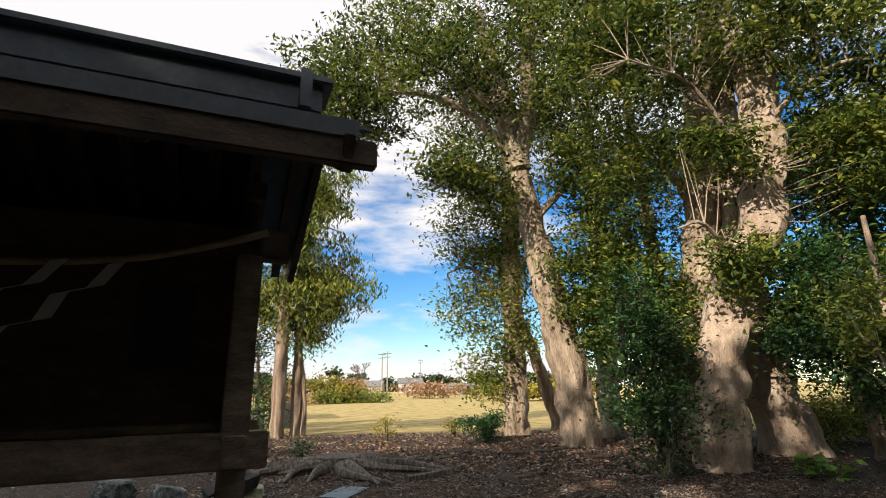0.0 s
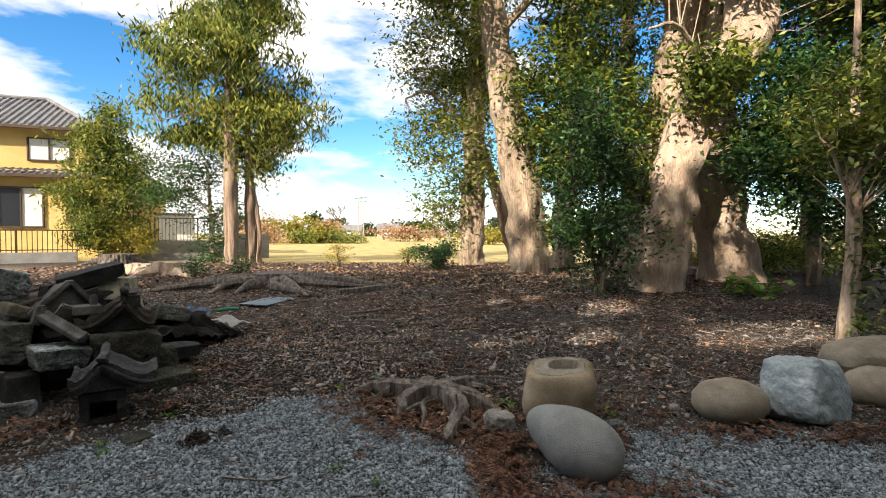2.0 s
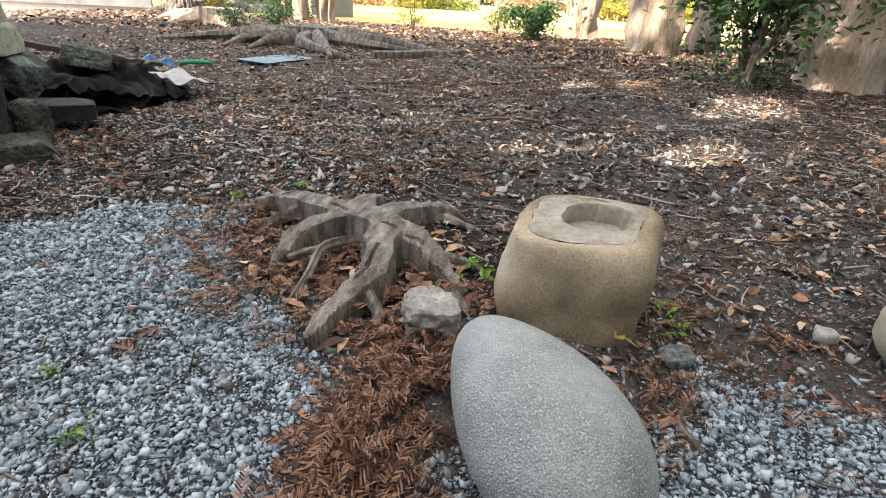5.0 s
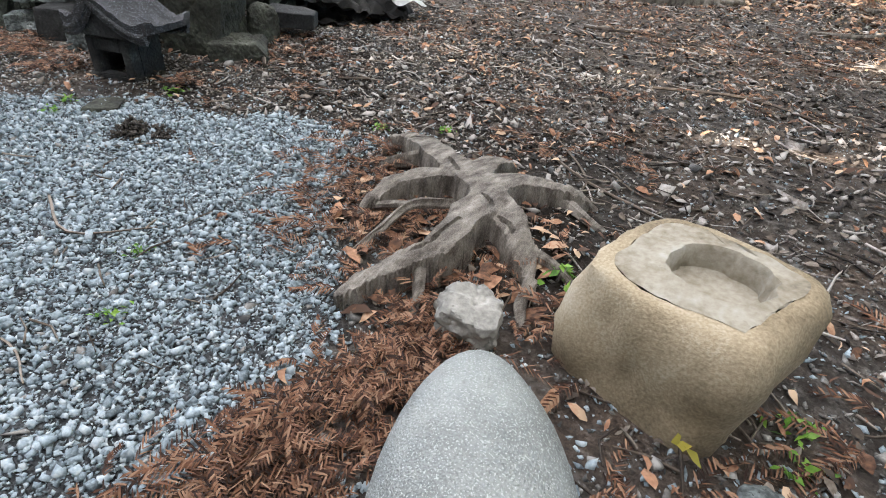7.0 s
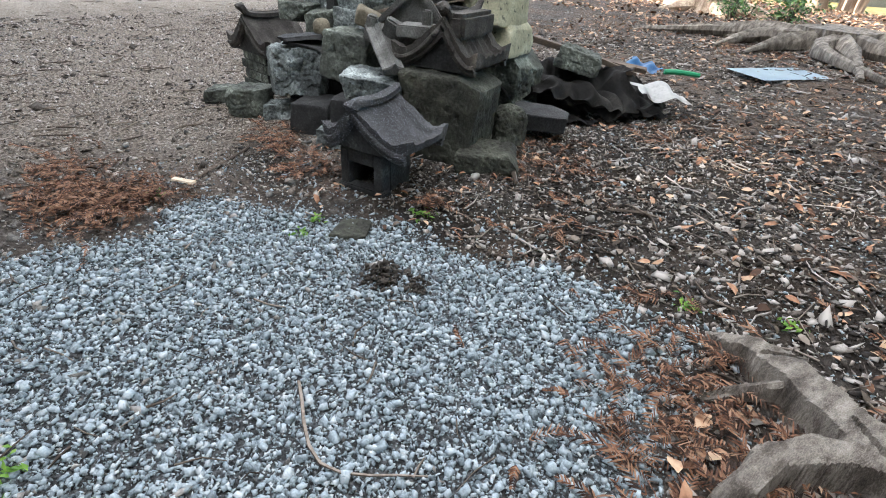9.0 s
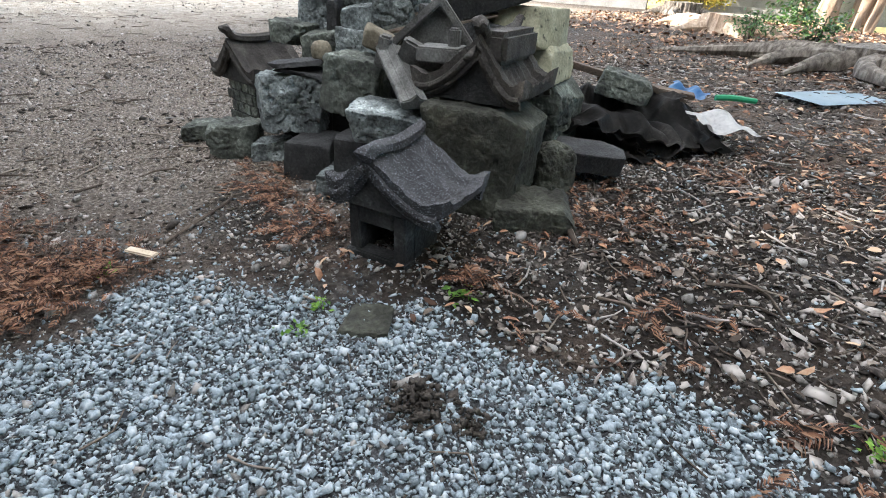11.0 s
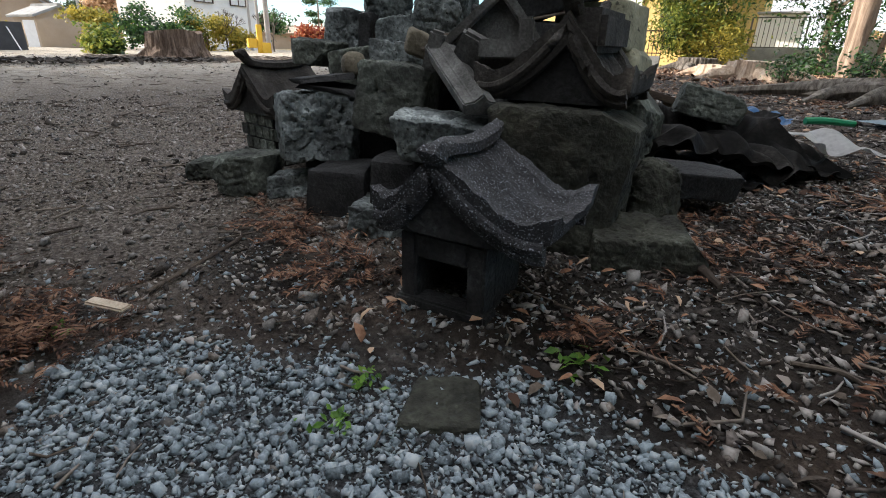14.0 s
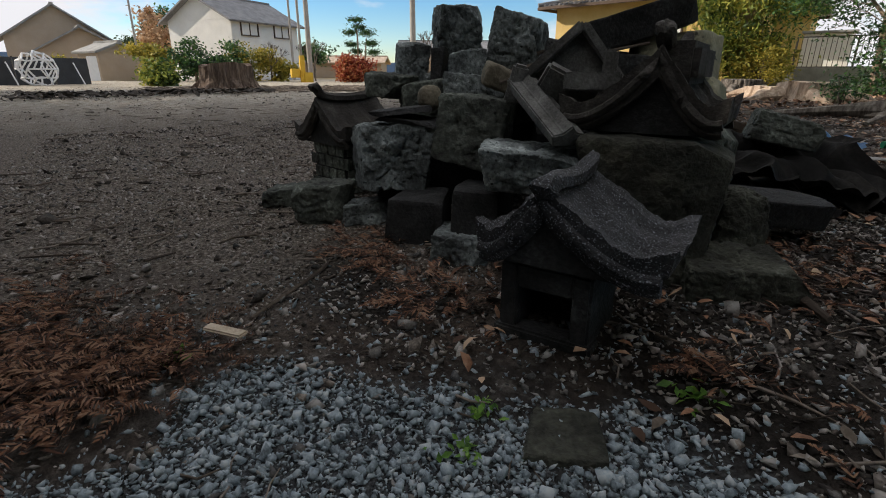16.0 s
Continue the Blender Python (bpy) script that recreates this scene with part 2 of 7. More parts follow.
M_LEAF = material("evergreen_leaves", [(0.0161, 0.0345, 0.0092), (0.06325, 0.115, 0.0207), (0.1725, 0.2185, 0.0345), (0.322, 0.3335, 0.0575)], 0.8, 6, 0, 0.42, island=0.5, trans=0.3, spec=0.5)
M_LEAFDK = material("dark_evergreen_leaves", [(0.0128, 0.0384, 0.016), (0.0384, 0.1056, 0.032), (0.104, 0.208, 0.0448)], 0.8, 6, 0, 0.4, island=0.5, trans=0.22, spec=0.5)
M_CEDAR = material("cedar_foliage", [(0.03, 0.06, 0.018), (0.11, 0.165, 0.034), (0.27, 0.31, 0.06), (0.42, 0.39, 0.08)], 0.7, 5, 0, 0.6, island=0.5, trans=0.35)
M_YELLOW = material("yellow_green_foliage", [(0.125, 0.1375, 0.025), (0.3125, 0.275, 0.05), (0.525, 0.4125, 0.075)], 1, 6, 0, 0.6, island=0.5, trans=0.35)
M_DRYBRUSH = material("dry_brush", [(0.224, 0.126, 0.07), (0.476, 0.308, 0.182), (0.63, 0.448, 0.28)], 0.3, 5, 0, 0.8, island=0.5, trans=0.2)
M_REDLEAF = material("red_autumn_leaves", [(0.18, 0.03, 0.02), (0.4, 0.1, 0.05), (0.5, 0.25, 0.1)], 0.8, 5, 0, 0.6, island=0.5, trans=0.3)
M_WOODS = material("distant_woods", [(0.02, 0.04, 0.02), (0.05, 0.08, 0.035), (0.09, 0.12, 0.05)], 0.12, 1, 0, 0.8, island=0.4, trans=0.1)
M_GREENLEAF = material("fresh_weed_leaves", [(0.05, 0.12, 0.02), (0.13, 0.27, 0.04), (0.25, 0.4, 0.07)], 20, 60, 0, 0.5, island=0.4, trans=0.35)
M_OLDWOOD = material("weathered_timber", [(0.06, 0.045, 0.03), (0.17, 0.13, 0.095), (0.3, 0.24, 0.18)], 3, 30, 0.5, 0.85, stretch=(2, 2, 6), dist=0.01)
M_DARKWOOD = material("dark_stained_timber", [(0.028, 0.02, 0.014), (0.08, 0.058, 0.042), (0.14, 0.105, 0.075)], 3, 30, 0.4, 0.8, stretch=(2, 2, 6), dist=0.01)
M_ROOFMETAL = material("slate_blue_metal_roof", [(0.05, 0.06, 0.07), (0.085, 0.1, 0.115), (0.12, 0.14, 0.16)], 2, 40, 0.1, 0.45, metallic=0.4)
M_ROPE = material("straw_rope", [(0.2, 0.15, 0.08), (0.4, 0.31, 0.18)], 20, 200, 0.6, 0.95, dist=0.004)
M_PAPER = material("white_paper", [(0.74, 0.74, 0.72), (0.85, 0.85, 0.84)], 8, 50, 0.1, 0.9)
M_SPLIT = material("pale_split_wood", [(0.3, 0.24, 0.17), (0.48, 0.4, 0.3), (0.58, 0.5, 0.4)], 12, 80, 0.5, 0.9)
M_SHEET = material("pale_blue_sheet", [(0.3, 0.4, 0.46), (0.42, 0.52, 0.58)], 3, 30, 0.1, 0.55)
M_TIN = material("rusty_black_sheet_metal", [(0.003, 0.003, 0.003), (0.008, 0.0075, 0.007), (0.02, 0.018, 0.016), (0.07, 0.064, 0.058)], 4, 40, 0.4, 0.75)
M_TINPALE = material("pale_crumpled_sheet", [(0.25, 0.25, 0.24), (0.5, 0.5, 0.49), (0.65, 0.65, 0.63)], 4, 40, 0.3, 0.5, metallic=0.2)
M_GREENPIPE = material("green_plastic_pipe", [(0.01, 0.16, 0.07), (0.02, 0.24, 0.11)], 6, 40, 0.1, 0.4)
M_BLUEBIT = material("blue_plastic_scrap", [(0.03, 0.12, 0.3), (0.08, 0.24, 0.46)], 6, 40, 0.2, 0.4)
M_STUCCO = material("ochre_stucco", [(0.52, 0.36, 0.12), (0.6, 0.43, 0.17), (0.66, 0.5, 0.22)], 1.2, 30, 0.15, 0.9)
M_TAN = material("tan_siding", [(0.36, 0.28, 0.2), (0.45, 0.36, 0.27)], 1, 20, 0.1, 0.9)
M_WHITE = material("white_siding", [(0.6, 0.59, 0.55), (0.74, 0.73, 0.69)], 1, 20, 0.1, 0.85)
M_TILE = material("grey_roof_tiles", [(0.09, 0.09, 0.095), (0.17, 0.17, 0.175), (0.26, 0.26, 0.26)], 2, 20, 0.3, 0.6, island=0.3)
M_CONC = material("grey_concrete", [(0.16, 0.16, 0.155), (0.27, 0.27, 0.26), (0.36, 0.36, 0.34)], 2, 30, 0.3, 0.9)
M_DKPANEL = material("dark_steel_panel", [(0.03, 0.032, 0.035), (0.06, 0.062, 0.066)], 2, 20, 0.1, 0.6)
M_IRON = material("dark_iron", [(0.03, 0.028, 0.025), (0.07, 0.06, 0.05)], 8, 40, 0.1, 0.6, metallic=0.5)
M_POLE = material("pole_concrete", [(0.3, 0.28, 0.25), (0.42, 0.4, 0.37)], 3, 20, 0.1, 0.9)
M_WHITEPAINT = material("white_painted_steel", [(0.68, 0.68, 0.68), (0.8, 0.8, 0.8)], 5, 30, 0.1, 0.5)
M_YELLOWPAINT = material("yellow_paint", [(0.6, 0.36, 0.03), (0.7, 0.46, 0.06)], 5, 30, 0.1, 0.6)
M_BRONZE = material("bronze_window_frame", [(0.06, 0.04, 0.03), (0.1, 0.07, 0.05)], 5, 30, 0, 0.5, metallic=0.4)
M_CURTAIN = material("white_curtain", [(0.6, 0.6, 0.58), (0.75, 0.75, 0.73)], 3, 20, 0.2, 0.9, stretch=(8, 8, 0.3))
M_HILL = material("blue_mountain", [(0.1, 0.15, 0.24), (0.14, 0.2, 0.3)], 0.01, 0.1, 0, 1.0)
M_CLOD = material("wet_soil_clod", [(0.02, 0.017, 0.014), (0.05, 0.042, 0.035), (0.1, 0.088, 0.075)], 20, 90, 1.0, 0.95)
M_GLASS = glass("window_glass")


# ---- mesh helpers ----
def ground_z(x, y):
    z = np.interp(y, [-900, 4.2, 6.7, 10, 14, 20, 26, 45], [-0.045, -0.045, 0.1, 0.25, 0.33, 0.27, 0.16, 0.0])
    s = np.clip((np.asarray(x) + 16) / 10, 0, 1)
    s = s * s * (3 - 2 * s)
    far = np.clip((np.asarray(y) - 26) / 20, 0, 1)
    return z * s + (0.25 * (1 - far)) * (1 - s)


def link(name, me, mat, parent=None, label="", smooth=True):
    me.materials.append(mat)
    if smooth:
        me.polygons.foreach_set("use_smooth", [True] * len(me.polygons))
        me.set_sharp_from_angle(angle=radians(38))
    ob = new(name, me)
    if parent is not None:
        ob.parent = parent
    if label:
        ob["label"] = label
    return ob


def part(name, bm, mat, parent=None, label="", smooth=False):
    me = bpy.data.meshes.new(name)
    bmesh.ops.recalc_face_normals(bm, faces=bm.faces)
    bm.to_mesh(me)
    bm.free()
    return link(name, me, mat, parent, label, smooth)


def thing(name, at, label, category, group="", kind="", rz=0.0):
    ob = new(name)
    ob.empty_display_size = 0.1
    ob.matrix_basis = pose(*at, 0, 0, rz)
    return tagged(ob, label, category, group, kind)


def box(bm, c, size, m=None):
    r = bmesh.ops.create_cube(bm, size=1.0)["verts"]
    t = Matrix.Translation(c) @ Matrix.Diagonal((*size, 1))
    bmesh.ops.transform(bm, matrix=(m @ t) if m is not None else t, verts=r)
    return r


def box_part(name, c, size, mat, parent=None, label="", bevel=0.01, m=None):
    bm = bmesh.new()
    box(bm, c, size, m)
    if bevel:
        bmesh.ops.bevel(bm, geom=bm.edges[:], offset=bevel, segments=2, affect="EDGES", clamp_overlap=True)
    return part(name, bm, mat, parent, label)


def tube(bm, pts, radii, seg=8, lump=0.0, seed=0, flat=None, flute=0.0):
    """A tube along pts. lump: relative unevenness. flat: cut level in z."""
    pts = [Vector(p) for p in pts]
    rings = []
    for i, p in enumerate(pts):
        d = (pts[min(i + 1, len(pts) - 1)] - pts[max(i - 1, 0)]).normalized()
        u = d.orthogonal() if abs(d.z) > 0.9 else d.cross(Vector((0, 0, 1)))
        u = (Vector((1, 0, 0)) - d * d.x).normalized() if abs(d.z) > 0.75 else u.normalized()
        v = d.cross(u)
        ring = []
        for k in range(seg):
            a = 2 * math.pi * k / seg
            o = u * math.cos(a) + v * math.sin(a)
            r = radii[i] * (1 + flute * math.sin(a * 7 + seed + 0.4 * p.z) * math.exp(-max(p.z, 0) * 0.5) + 0.35 * flute * math.sin(a * 11 + 0.9 * p.z + seed)) * (1 + lump * noise.noise(p * 1.7 + o * 1.3 + Vector((seed * 7.1, 0, 0))))
            q = p + o * r
            if flat is not None and q.z > flat:
                q.z = flat + 0.002 * math.sin(9 * q.x + 7 * q.y)
            ring.append(bm.verts.new(q))
        rings.append(ring)
    for a, b in zip(rings, rings[1:]):
        for k in range(seg):
            bm.faces.new((a[k], a[(k + 1) % seg], b[(k + 1) % seg], b[k]))
    bm.faces.new(rings[0][::-1])
    bm.faces.new(rings[-1])


def curve_pts(pts, n):
    """Catmull-Rom points through pts, n to each stretch."""
    p = [Vector(q) for q in pts]
    p = [p[0] * 2 - p[1]] + p + [p[-1] * 2 - p[-2]]
    out = []
    for i in range(1, len(p) - 2):
        for k in range(n):
            t = k / n
            out.append(0.5 * ((2 * p[i]) + (p[i + 1] - p[i - 1]) * t + (2 * p[i - 1] - 5 * p[i] + 4 * p[i + 1] - p[i + 2]) * t * t + (3 * p[i] - p[i - 1] - 3 * p[i + 1] + p[i + 2]) * t ** 3))
    out.append(p[-2])
    return out


def tube_part(name, pts, radii, mat, parent=None, label="", seg=8, n=4, lump=0.0, seed=0, flute=0.0):
    bm = bmesh.new()
    cp = curve_pts(pts, n)
    rr = np.interp(np.linspace(0, 1, len(cp)), np.linspace(0, 1, len(radii)), radii)
    tube(bm, cp, rr, seg, lump, seed, None, flute)
    return part(name, bm, mat, parent, label, True)


def stone(name, size, mat, seed, sharp=0.5, rough=0.06, cuts=6, parent=None, label="", worn=0.18, pits=0.0, lean=None):
    """A stone about its middle: sharp 1 a squared block, 0 a pebble; rough: unevenness in metres."""
    bm = bmesh.new()
    bmesh.ops.create_cube(bm, size=2.0)
    bmesh.ops.subdivide_edges(bm, edges=bm.edges[:], cuts=cuts, use_grid_fill=True)
    s, off = Vector(size) / 2, Vector((seed * 3.7, seed * 1.3, seed * 5.1))
    rnd, planes = random.Random(seed * 17 + 3), []
    lean = lean or [rnd.uniform(-0.13, 0.13) for _ in range(4)]
    for _ in range(7 if sharp > 0.4 else 0):
        nrm = Vector((rnd.uniform(-1, 1), rnd.uniform(-1, 1), rnd.uniform(-0.7, 1))).normalized()
        planes.append((nrm, sum(abs(a) * b for a, b in zip(nrm, s)) * rnd.uniform(0.74, 0.98)))
    for v in bm.verts:
        c = v.co.copy()
        ball = c.normalized()
        k = max(abs(c.x), abs(c.y), abs(c.z))
        p = 2 + 3 * sharp + 24 * sharp ** 3
        sup = c / ((abs(c.x) ** p + abs(c.y) ** p + abs(c.z) ** p) ** (1 / p)) if k else c
        q = ball.lerp(sup, min(1.0, sharp * 1.5))
        q = Vector((q.x * s.x, q.y * s.y, q.z * s.z))
        if sharp > 0.4:
            kx, ky, kz = c.x, c.y, c.z
            q = Vector((q.x * (1 + lean[0] * kz + lean[3] * ky), q.y * (1 + lean[1] * kz), q.z * (1 + lean[2] * kx)))
        w = noise.fractal(q * 16 + off, 0.7, 2.1, 5) - pits * max(0.0, noise.noise(q * 30 + off) - 0.15) * 2.2
        w2 = noise.noise(q * 2.2 + off * 2)
        chip = max(0.0, noise.noise(q * 3.1 - off) - 0.15) * worn
        q += ball * (w * rough * 0.55 + w2 * rough) - ball * chip * min(s) * 1.2
        for nrm, lim in planes:
            over = nrm.dot(q) - lim
            if over > 0:
                q -= nrm * over * 0.94
        v.co = q
    return part(name, bm, mat, parent, label, True)


def cloud_mesh(name, verts, faces, mat, parent=None, label="", smooth=False):
    me = bpy.data.meshes.new(name)
    me.vertices.add(len(verts))
    me.vertices.foreach_set("co", np.asarray(verts, dtype=np.float32).ravel())
    f = np.asarray(faces, dtype=np.int32)
    k = f.shape[1]
    me.loops.add(f.size)
    me.loops.foreach_set("vertex_index", f.ravel())
    me.polygons.add(len(f))
    me.polygons.foreach_set("loop_start", np.arange(len(f), dtype=np.int32) * k)
    me.update(calc_edges=True)
    return link(name, me, mat, parent, label, smooth)


def frames_of(n, rng, up=0.5):
    """n random orthonormal frames (long, across, normal), normals biased upward."""
    nrm = rng.normal(size=(n, 3))
    nrm[:, 2] = np.abs(nrm[:, 2]) + up
    nrm /= np.linalg.norm(nrm, axis=1)[:, None]
    a = rng.normal(size=(n, 3))
    a -= nrm * np.sum(a * nrm, axis=1)[:, None]
    a /= np.linalg.norm(a, axis=1)[:, None]
    return a, np.cross(nrm, a), nrm


def leaf_cloud(name, centers, rng, mat, size=0.12, width=0.4, up=0.5, droop=0.0, parent=None, label=""):
    """Folded leaves (two triangles each) at the centres."""
    n = len(centers)
    a, b, c = frames_of(n, rng, up)
    if droop:
        a = a * (1 - droop) + np.array([0, 0, -1.0]) * droop
        a /= np.linalg.norm(a, axis=1)[:, None]
        b = np.cross(c, a)
        b /= np.maximum(np.linalg.norm(b, axis=1), 1e-6)[:, None]
    s = (size * rng.uniform(0.6, 1.3, n))[:, None]
    w = s * width
    v = np.stack([centers - a * s * 0.5, centers + b * w * 0.5 + c * s * 0.1, centers + a * s * 0.5, centers - b * w * 0.5 + c * s * 0.1], axis=1)
    i = np.arange(n)[:, None] * 4
    f = np.concatenate([i + [0, 1, 2], i + [0, 2, 3]])
    return cloud_mesh(name, v.reshape(-1, 3), f, mat, parent, label)


DENSE = 1.5


def crown_points(rng, lobes, per=45, spread=0.45):
    """Leaf centres in clumps that fill the outer part of ellipsoid lobes (x, y, z, rx, ry, rz, clumps)."""
    out, hubs = [], []
    for x, y, z, rx, ry, rz, n in lobes:
        d = rng.normal(size=(n, 3))
        d /= np.linalg.norm(d, axis=1)[:, None]
        n = int(n * DENSE)
        d = rng.normal(size=(n, 3))
        d /= np.linalg.norm(d, axis=1)[:, None]
        r = rng.uniform(0.35, 1.0, n)[:, None] ** 0.6
        h = d * r * [rx, ry, rz] + [x, y, z]
        if n >= 30:
            m = n // 6
            h = h[rng.integers(0, m, n)] + rng.normal(size=(n, 3)) * [0.17 * rx + 0.1, 0.17 * ry + 0.1, 0.1 * rz + 0.08]
        hubs.append(h)
        for q in h:
            k = max(4, int(per * rng.uniform(0.4, 1.5)))
            s = spread * rng.uniform(0.6, 1.4)
            out.append(q + rng.normal(size=(k, 3)) * [s, s, s * 0.55])
    return np.concatenate(out), np.concatenate(hubs)


# ---- ground ----
GRAVEL_A = [(-1.75, 1.0), (-1.6, 3.65), (-1.85, 4.1), (-1.5, 4.5), (-1.16, 4.72), (-0.9, 4.95), (-0.5, 5.2), (-0.1, 5.5), (0.25, 5.5), (0.62, 4.95), (1.0, 4.6), (1.25, 4.45), (1.28, 4.0), (1.35, 3.6), (1.6, 1.0)]
GRAVEL_B = [(1.9, 1.0), (1.65, 3.6), (1.75, 4.2), (2.2, 4.5), (2.5, 4.75), (2.9, 4.6), (4.3, 4.55), (6.0, 4.4), (9.0, 4.2), (9.0, 1.0)]


def inside(poly, x, y):
    """Signed-ish distance to a polygon: positive inside."""
    x, y = np.asarray(x, float), np.asarray(y, float)
    d = np.full(x.shape, 1e9)
    inn = np.zeros(x.shape, bool)
    for (x0, y0), (x1, y1) in zip(poly, poly[1:] + poly[:1]):
        t = np.clip(((x - x0) * (x1 - x0) + (y - y0) * (y1 - y0)) / ((x1 - x0) ** 2 + (y1 - y0) ** 2), 0, 1)
        d = np.minimum(d, np.hypot(x - x0 - t * (x1 - x0), y - y0 - t * (y1 - y0)))
        hit = ((y0 > y) != (y1 > y)) & (x < (x1 - x0) * (y - y0) / (y1 - y0 + 1e-12) + x0)
        inn ^= hit
    return np.where(inn, d, -d)


def gravel_depth(x, y):
    return np.maximum(inside(GRAVEL_A, x, y), inside(GRAVEL_B, x, y))


def wobble(x, y, s, k=1.0):
    return k * (np.sin(x * s * 1.7 + 1.3 * np.sin(y * s * 1.1)) * np.sin(y * s * 1.9 + 1.7 * np.sin(x * s * 0.8)))


def build_ground():
    def axis(lo, hi, step, far):
        near = np.arange(lo, hi, step)
        out, d = [], step
        p = hi
        while p < far:
            out.append(p)
            d *= 1.25
            p += d
        q, d, back = lo - step, step, []
        while q > -far:
            back.append(q)
            d *= 1.25
            q -= d
        return np.array(back[::-1] + list(near) + out)

    xs, ys = axis(-7, 8, 0.08, 900), axis(0, 15, 0.08, 900)
    X, Y = np.meshgrid(xs, ys)
    Z = ground_z(X, Y) + wobble(X, Y, 1.1, 0.014) + wobble(X, Y, 3.7, 0.008) + wobble(X, Y, 9.1, 0.005)
    far = np.hypot(X, Y) > 60
    Z = np.where(far, ground_z(X, Y), Z)
    n, m = X.shape
    idx = np.arange(n * m).reshape(n, m)
    f = np.stack([idx[:-1, :-1], idx[:-1, 1:], idx[1:, 1:], idx[1:, :-1]], axis=-1).reshape(-1, 4)
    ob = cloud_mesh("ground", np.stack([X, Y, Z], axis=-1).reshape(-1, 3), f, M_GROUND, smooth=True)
    gx, gy = X.ravel(), Y.ravel()
    w = wobble(gx, gy, 2.3, 0.12) + wobble(gx, gy, 6.1, 0.06)
    zones = {
        "gravel": np.clip((gravel_depth(gx, gy) + w + 0.05) / 0.16, 0, 1) * 0.9,
        "field": np.maximum(np.clip((gy - 21.5 + 0.06 * gx + 4 * w) / 2.0, 0, 1), np.clip((-gx - 21 + 4 * w) / 3, 0, 1) * 0.35),
        "sand": np.clip((-gx - 1.9 + 0.25 * (gy - 4) + 2 * w) / 1.2, 0, 1) * np.clip((9.5 - gy + 4 * w) / 2.5, 0, 1),
    }
    # mask of the painted sunlight on the far yard
    zones["sunlit_yard"] = np.clip((-gx - 9.0 + 5 * w) / 5.0, 0, 1) * np.clip((20 - gy) / 4, 0, 1) * 0.85
    # ovals of dark soil with the pile's shade painted in
    dark_soil_shade = np.zeros_like(gx)
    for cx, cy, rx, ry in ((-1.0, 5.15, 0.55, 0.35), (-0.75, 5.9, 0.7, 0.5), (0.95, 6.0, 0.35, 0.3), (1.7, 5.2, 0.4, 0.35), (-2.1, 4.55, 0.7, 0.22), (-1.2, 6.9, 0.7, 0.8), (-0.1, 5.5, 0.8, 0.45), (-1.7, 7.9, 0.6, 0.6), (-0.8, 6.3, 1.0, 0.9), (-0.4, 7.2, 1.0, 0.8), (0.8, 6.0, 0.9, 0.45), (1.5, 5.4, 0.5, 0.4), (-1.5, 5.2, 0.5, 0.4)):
        dark_soil_shade = np.maximum(dark_soil_shade, np.clip(1.35 - np.hypot((gx - cx) / rx, (gy - cy) / ry) + 2.2 * w, 0, 1))
    zones["dark_soil_shade"] = dark_soil_shade * 0.85
    for k, v in zones.items():
        at = ob.data.attributes.new(k, "FLOAT", "POINT")
        at.data.foreach_set("value", v.astype(np.float32))
    return tagged(ob, "brown soil with leaf litter, a gravel bed and a dry grass field", "ground", kind="structure")


ground = build_ground()


# ---- trees ----
SUN_SPOTS = [(1.1, 6.5, 0.18), (1.45, 6.58, 0.22), (1.85, 6.68, 0.2), (5.0, 7.5, 0.3), (5.6, 7.65, 0.3), (6.2, 7.7, 0.3), (2.75, 5.15, 0.16), (4.3, 9.6, 0.25), (3.1, 7.3, 0.12)]


def gaps(p):
    """Which leaves keep clear of the gaps in the crowns that let the sun reach the ground."""
    keep = np.ones(len(p), bool)
    d = np.array(to_sun)
    for x, y, r in SUN_SPOTS:
        o = p - [x, y, 0.1]
        t = o @ d
        keep &= (np.linalg.norm(o - t[:, None] * d, axis=1) > r + 0.2) | (t < 0)
    return keep


def tree(at, label, category, trunks, limbs, bark, lobes, leaf, seed, per=40, spread=0.45, size=0.13, width=0.42, droop=0.0, up=0.5, name="tree"):
    """trunks, limbs: (points, radii) from the base at; lobes: foliage masses from the base."""
    rng = np.random.default_rng(seed)
    root = thing(name, (at[0], at[1], float(ground_z(at[0], at[1])) - 0.03), label, category)
    for i, (p, r) in enumerate(trunks):
        tube_part("trunk", p, r, bark, root, seg=36, n=11, lump=0.38, seed=seed + i, flute=0.08)
    for i, (p, r) in enumerate(limbs):
        tube_part("limb", p, r, bark, root, seg=7, n=4, lump=0.15, seed=seed + 9 + i)
    if lobes:
        pts, hubs = crown_points(rng, lobes, per, spread)
        base = np.array([at[0], at[1], 0.0])
        pts, hubs = pts[gaps(pts + base)], hubs[gaps(hubs + base)]
        leaf_cloud("crown", pts, rng, leaf, size, width, up, droop, root)
        bm = bmesh.new()
        stems = [q for t in (trunks + limbs) for q in curve_pts(t[0], 3)]
        sx = np.array([tuple(q) for q in stems])
        for h in hubs[::3]:
            near = np.linalg.norm(sx - h - [0, 0, -0.6], axis=1)
            s = Vector(sx[near.argmin()])
            if (Vector(h) - s).length < 2.4:
                mid = s.lerp(Vector(h), 0.5) + Vector((0, 0, 0.15 * rng.normal()))
                tube(bm, [s, mid, Vector(h)], [0.014, 0.009, 0.004], 4)
        tagged(part("branchwork", bm, bark, root), kind="stuff")
    return root


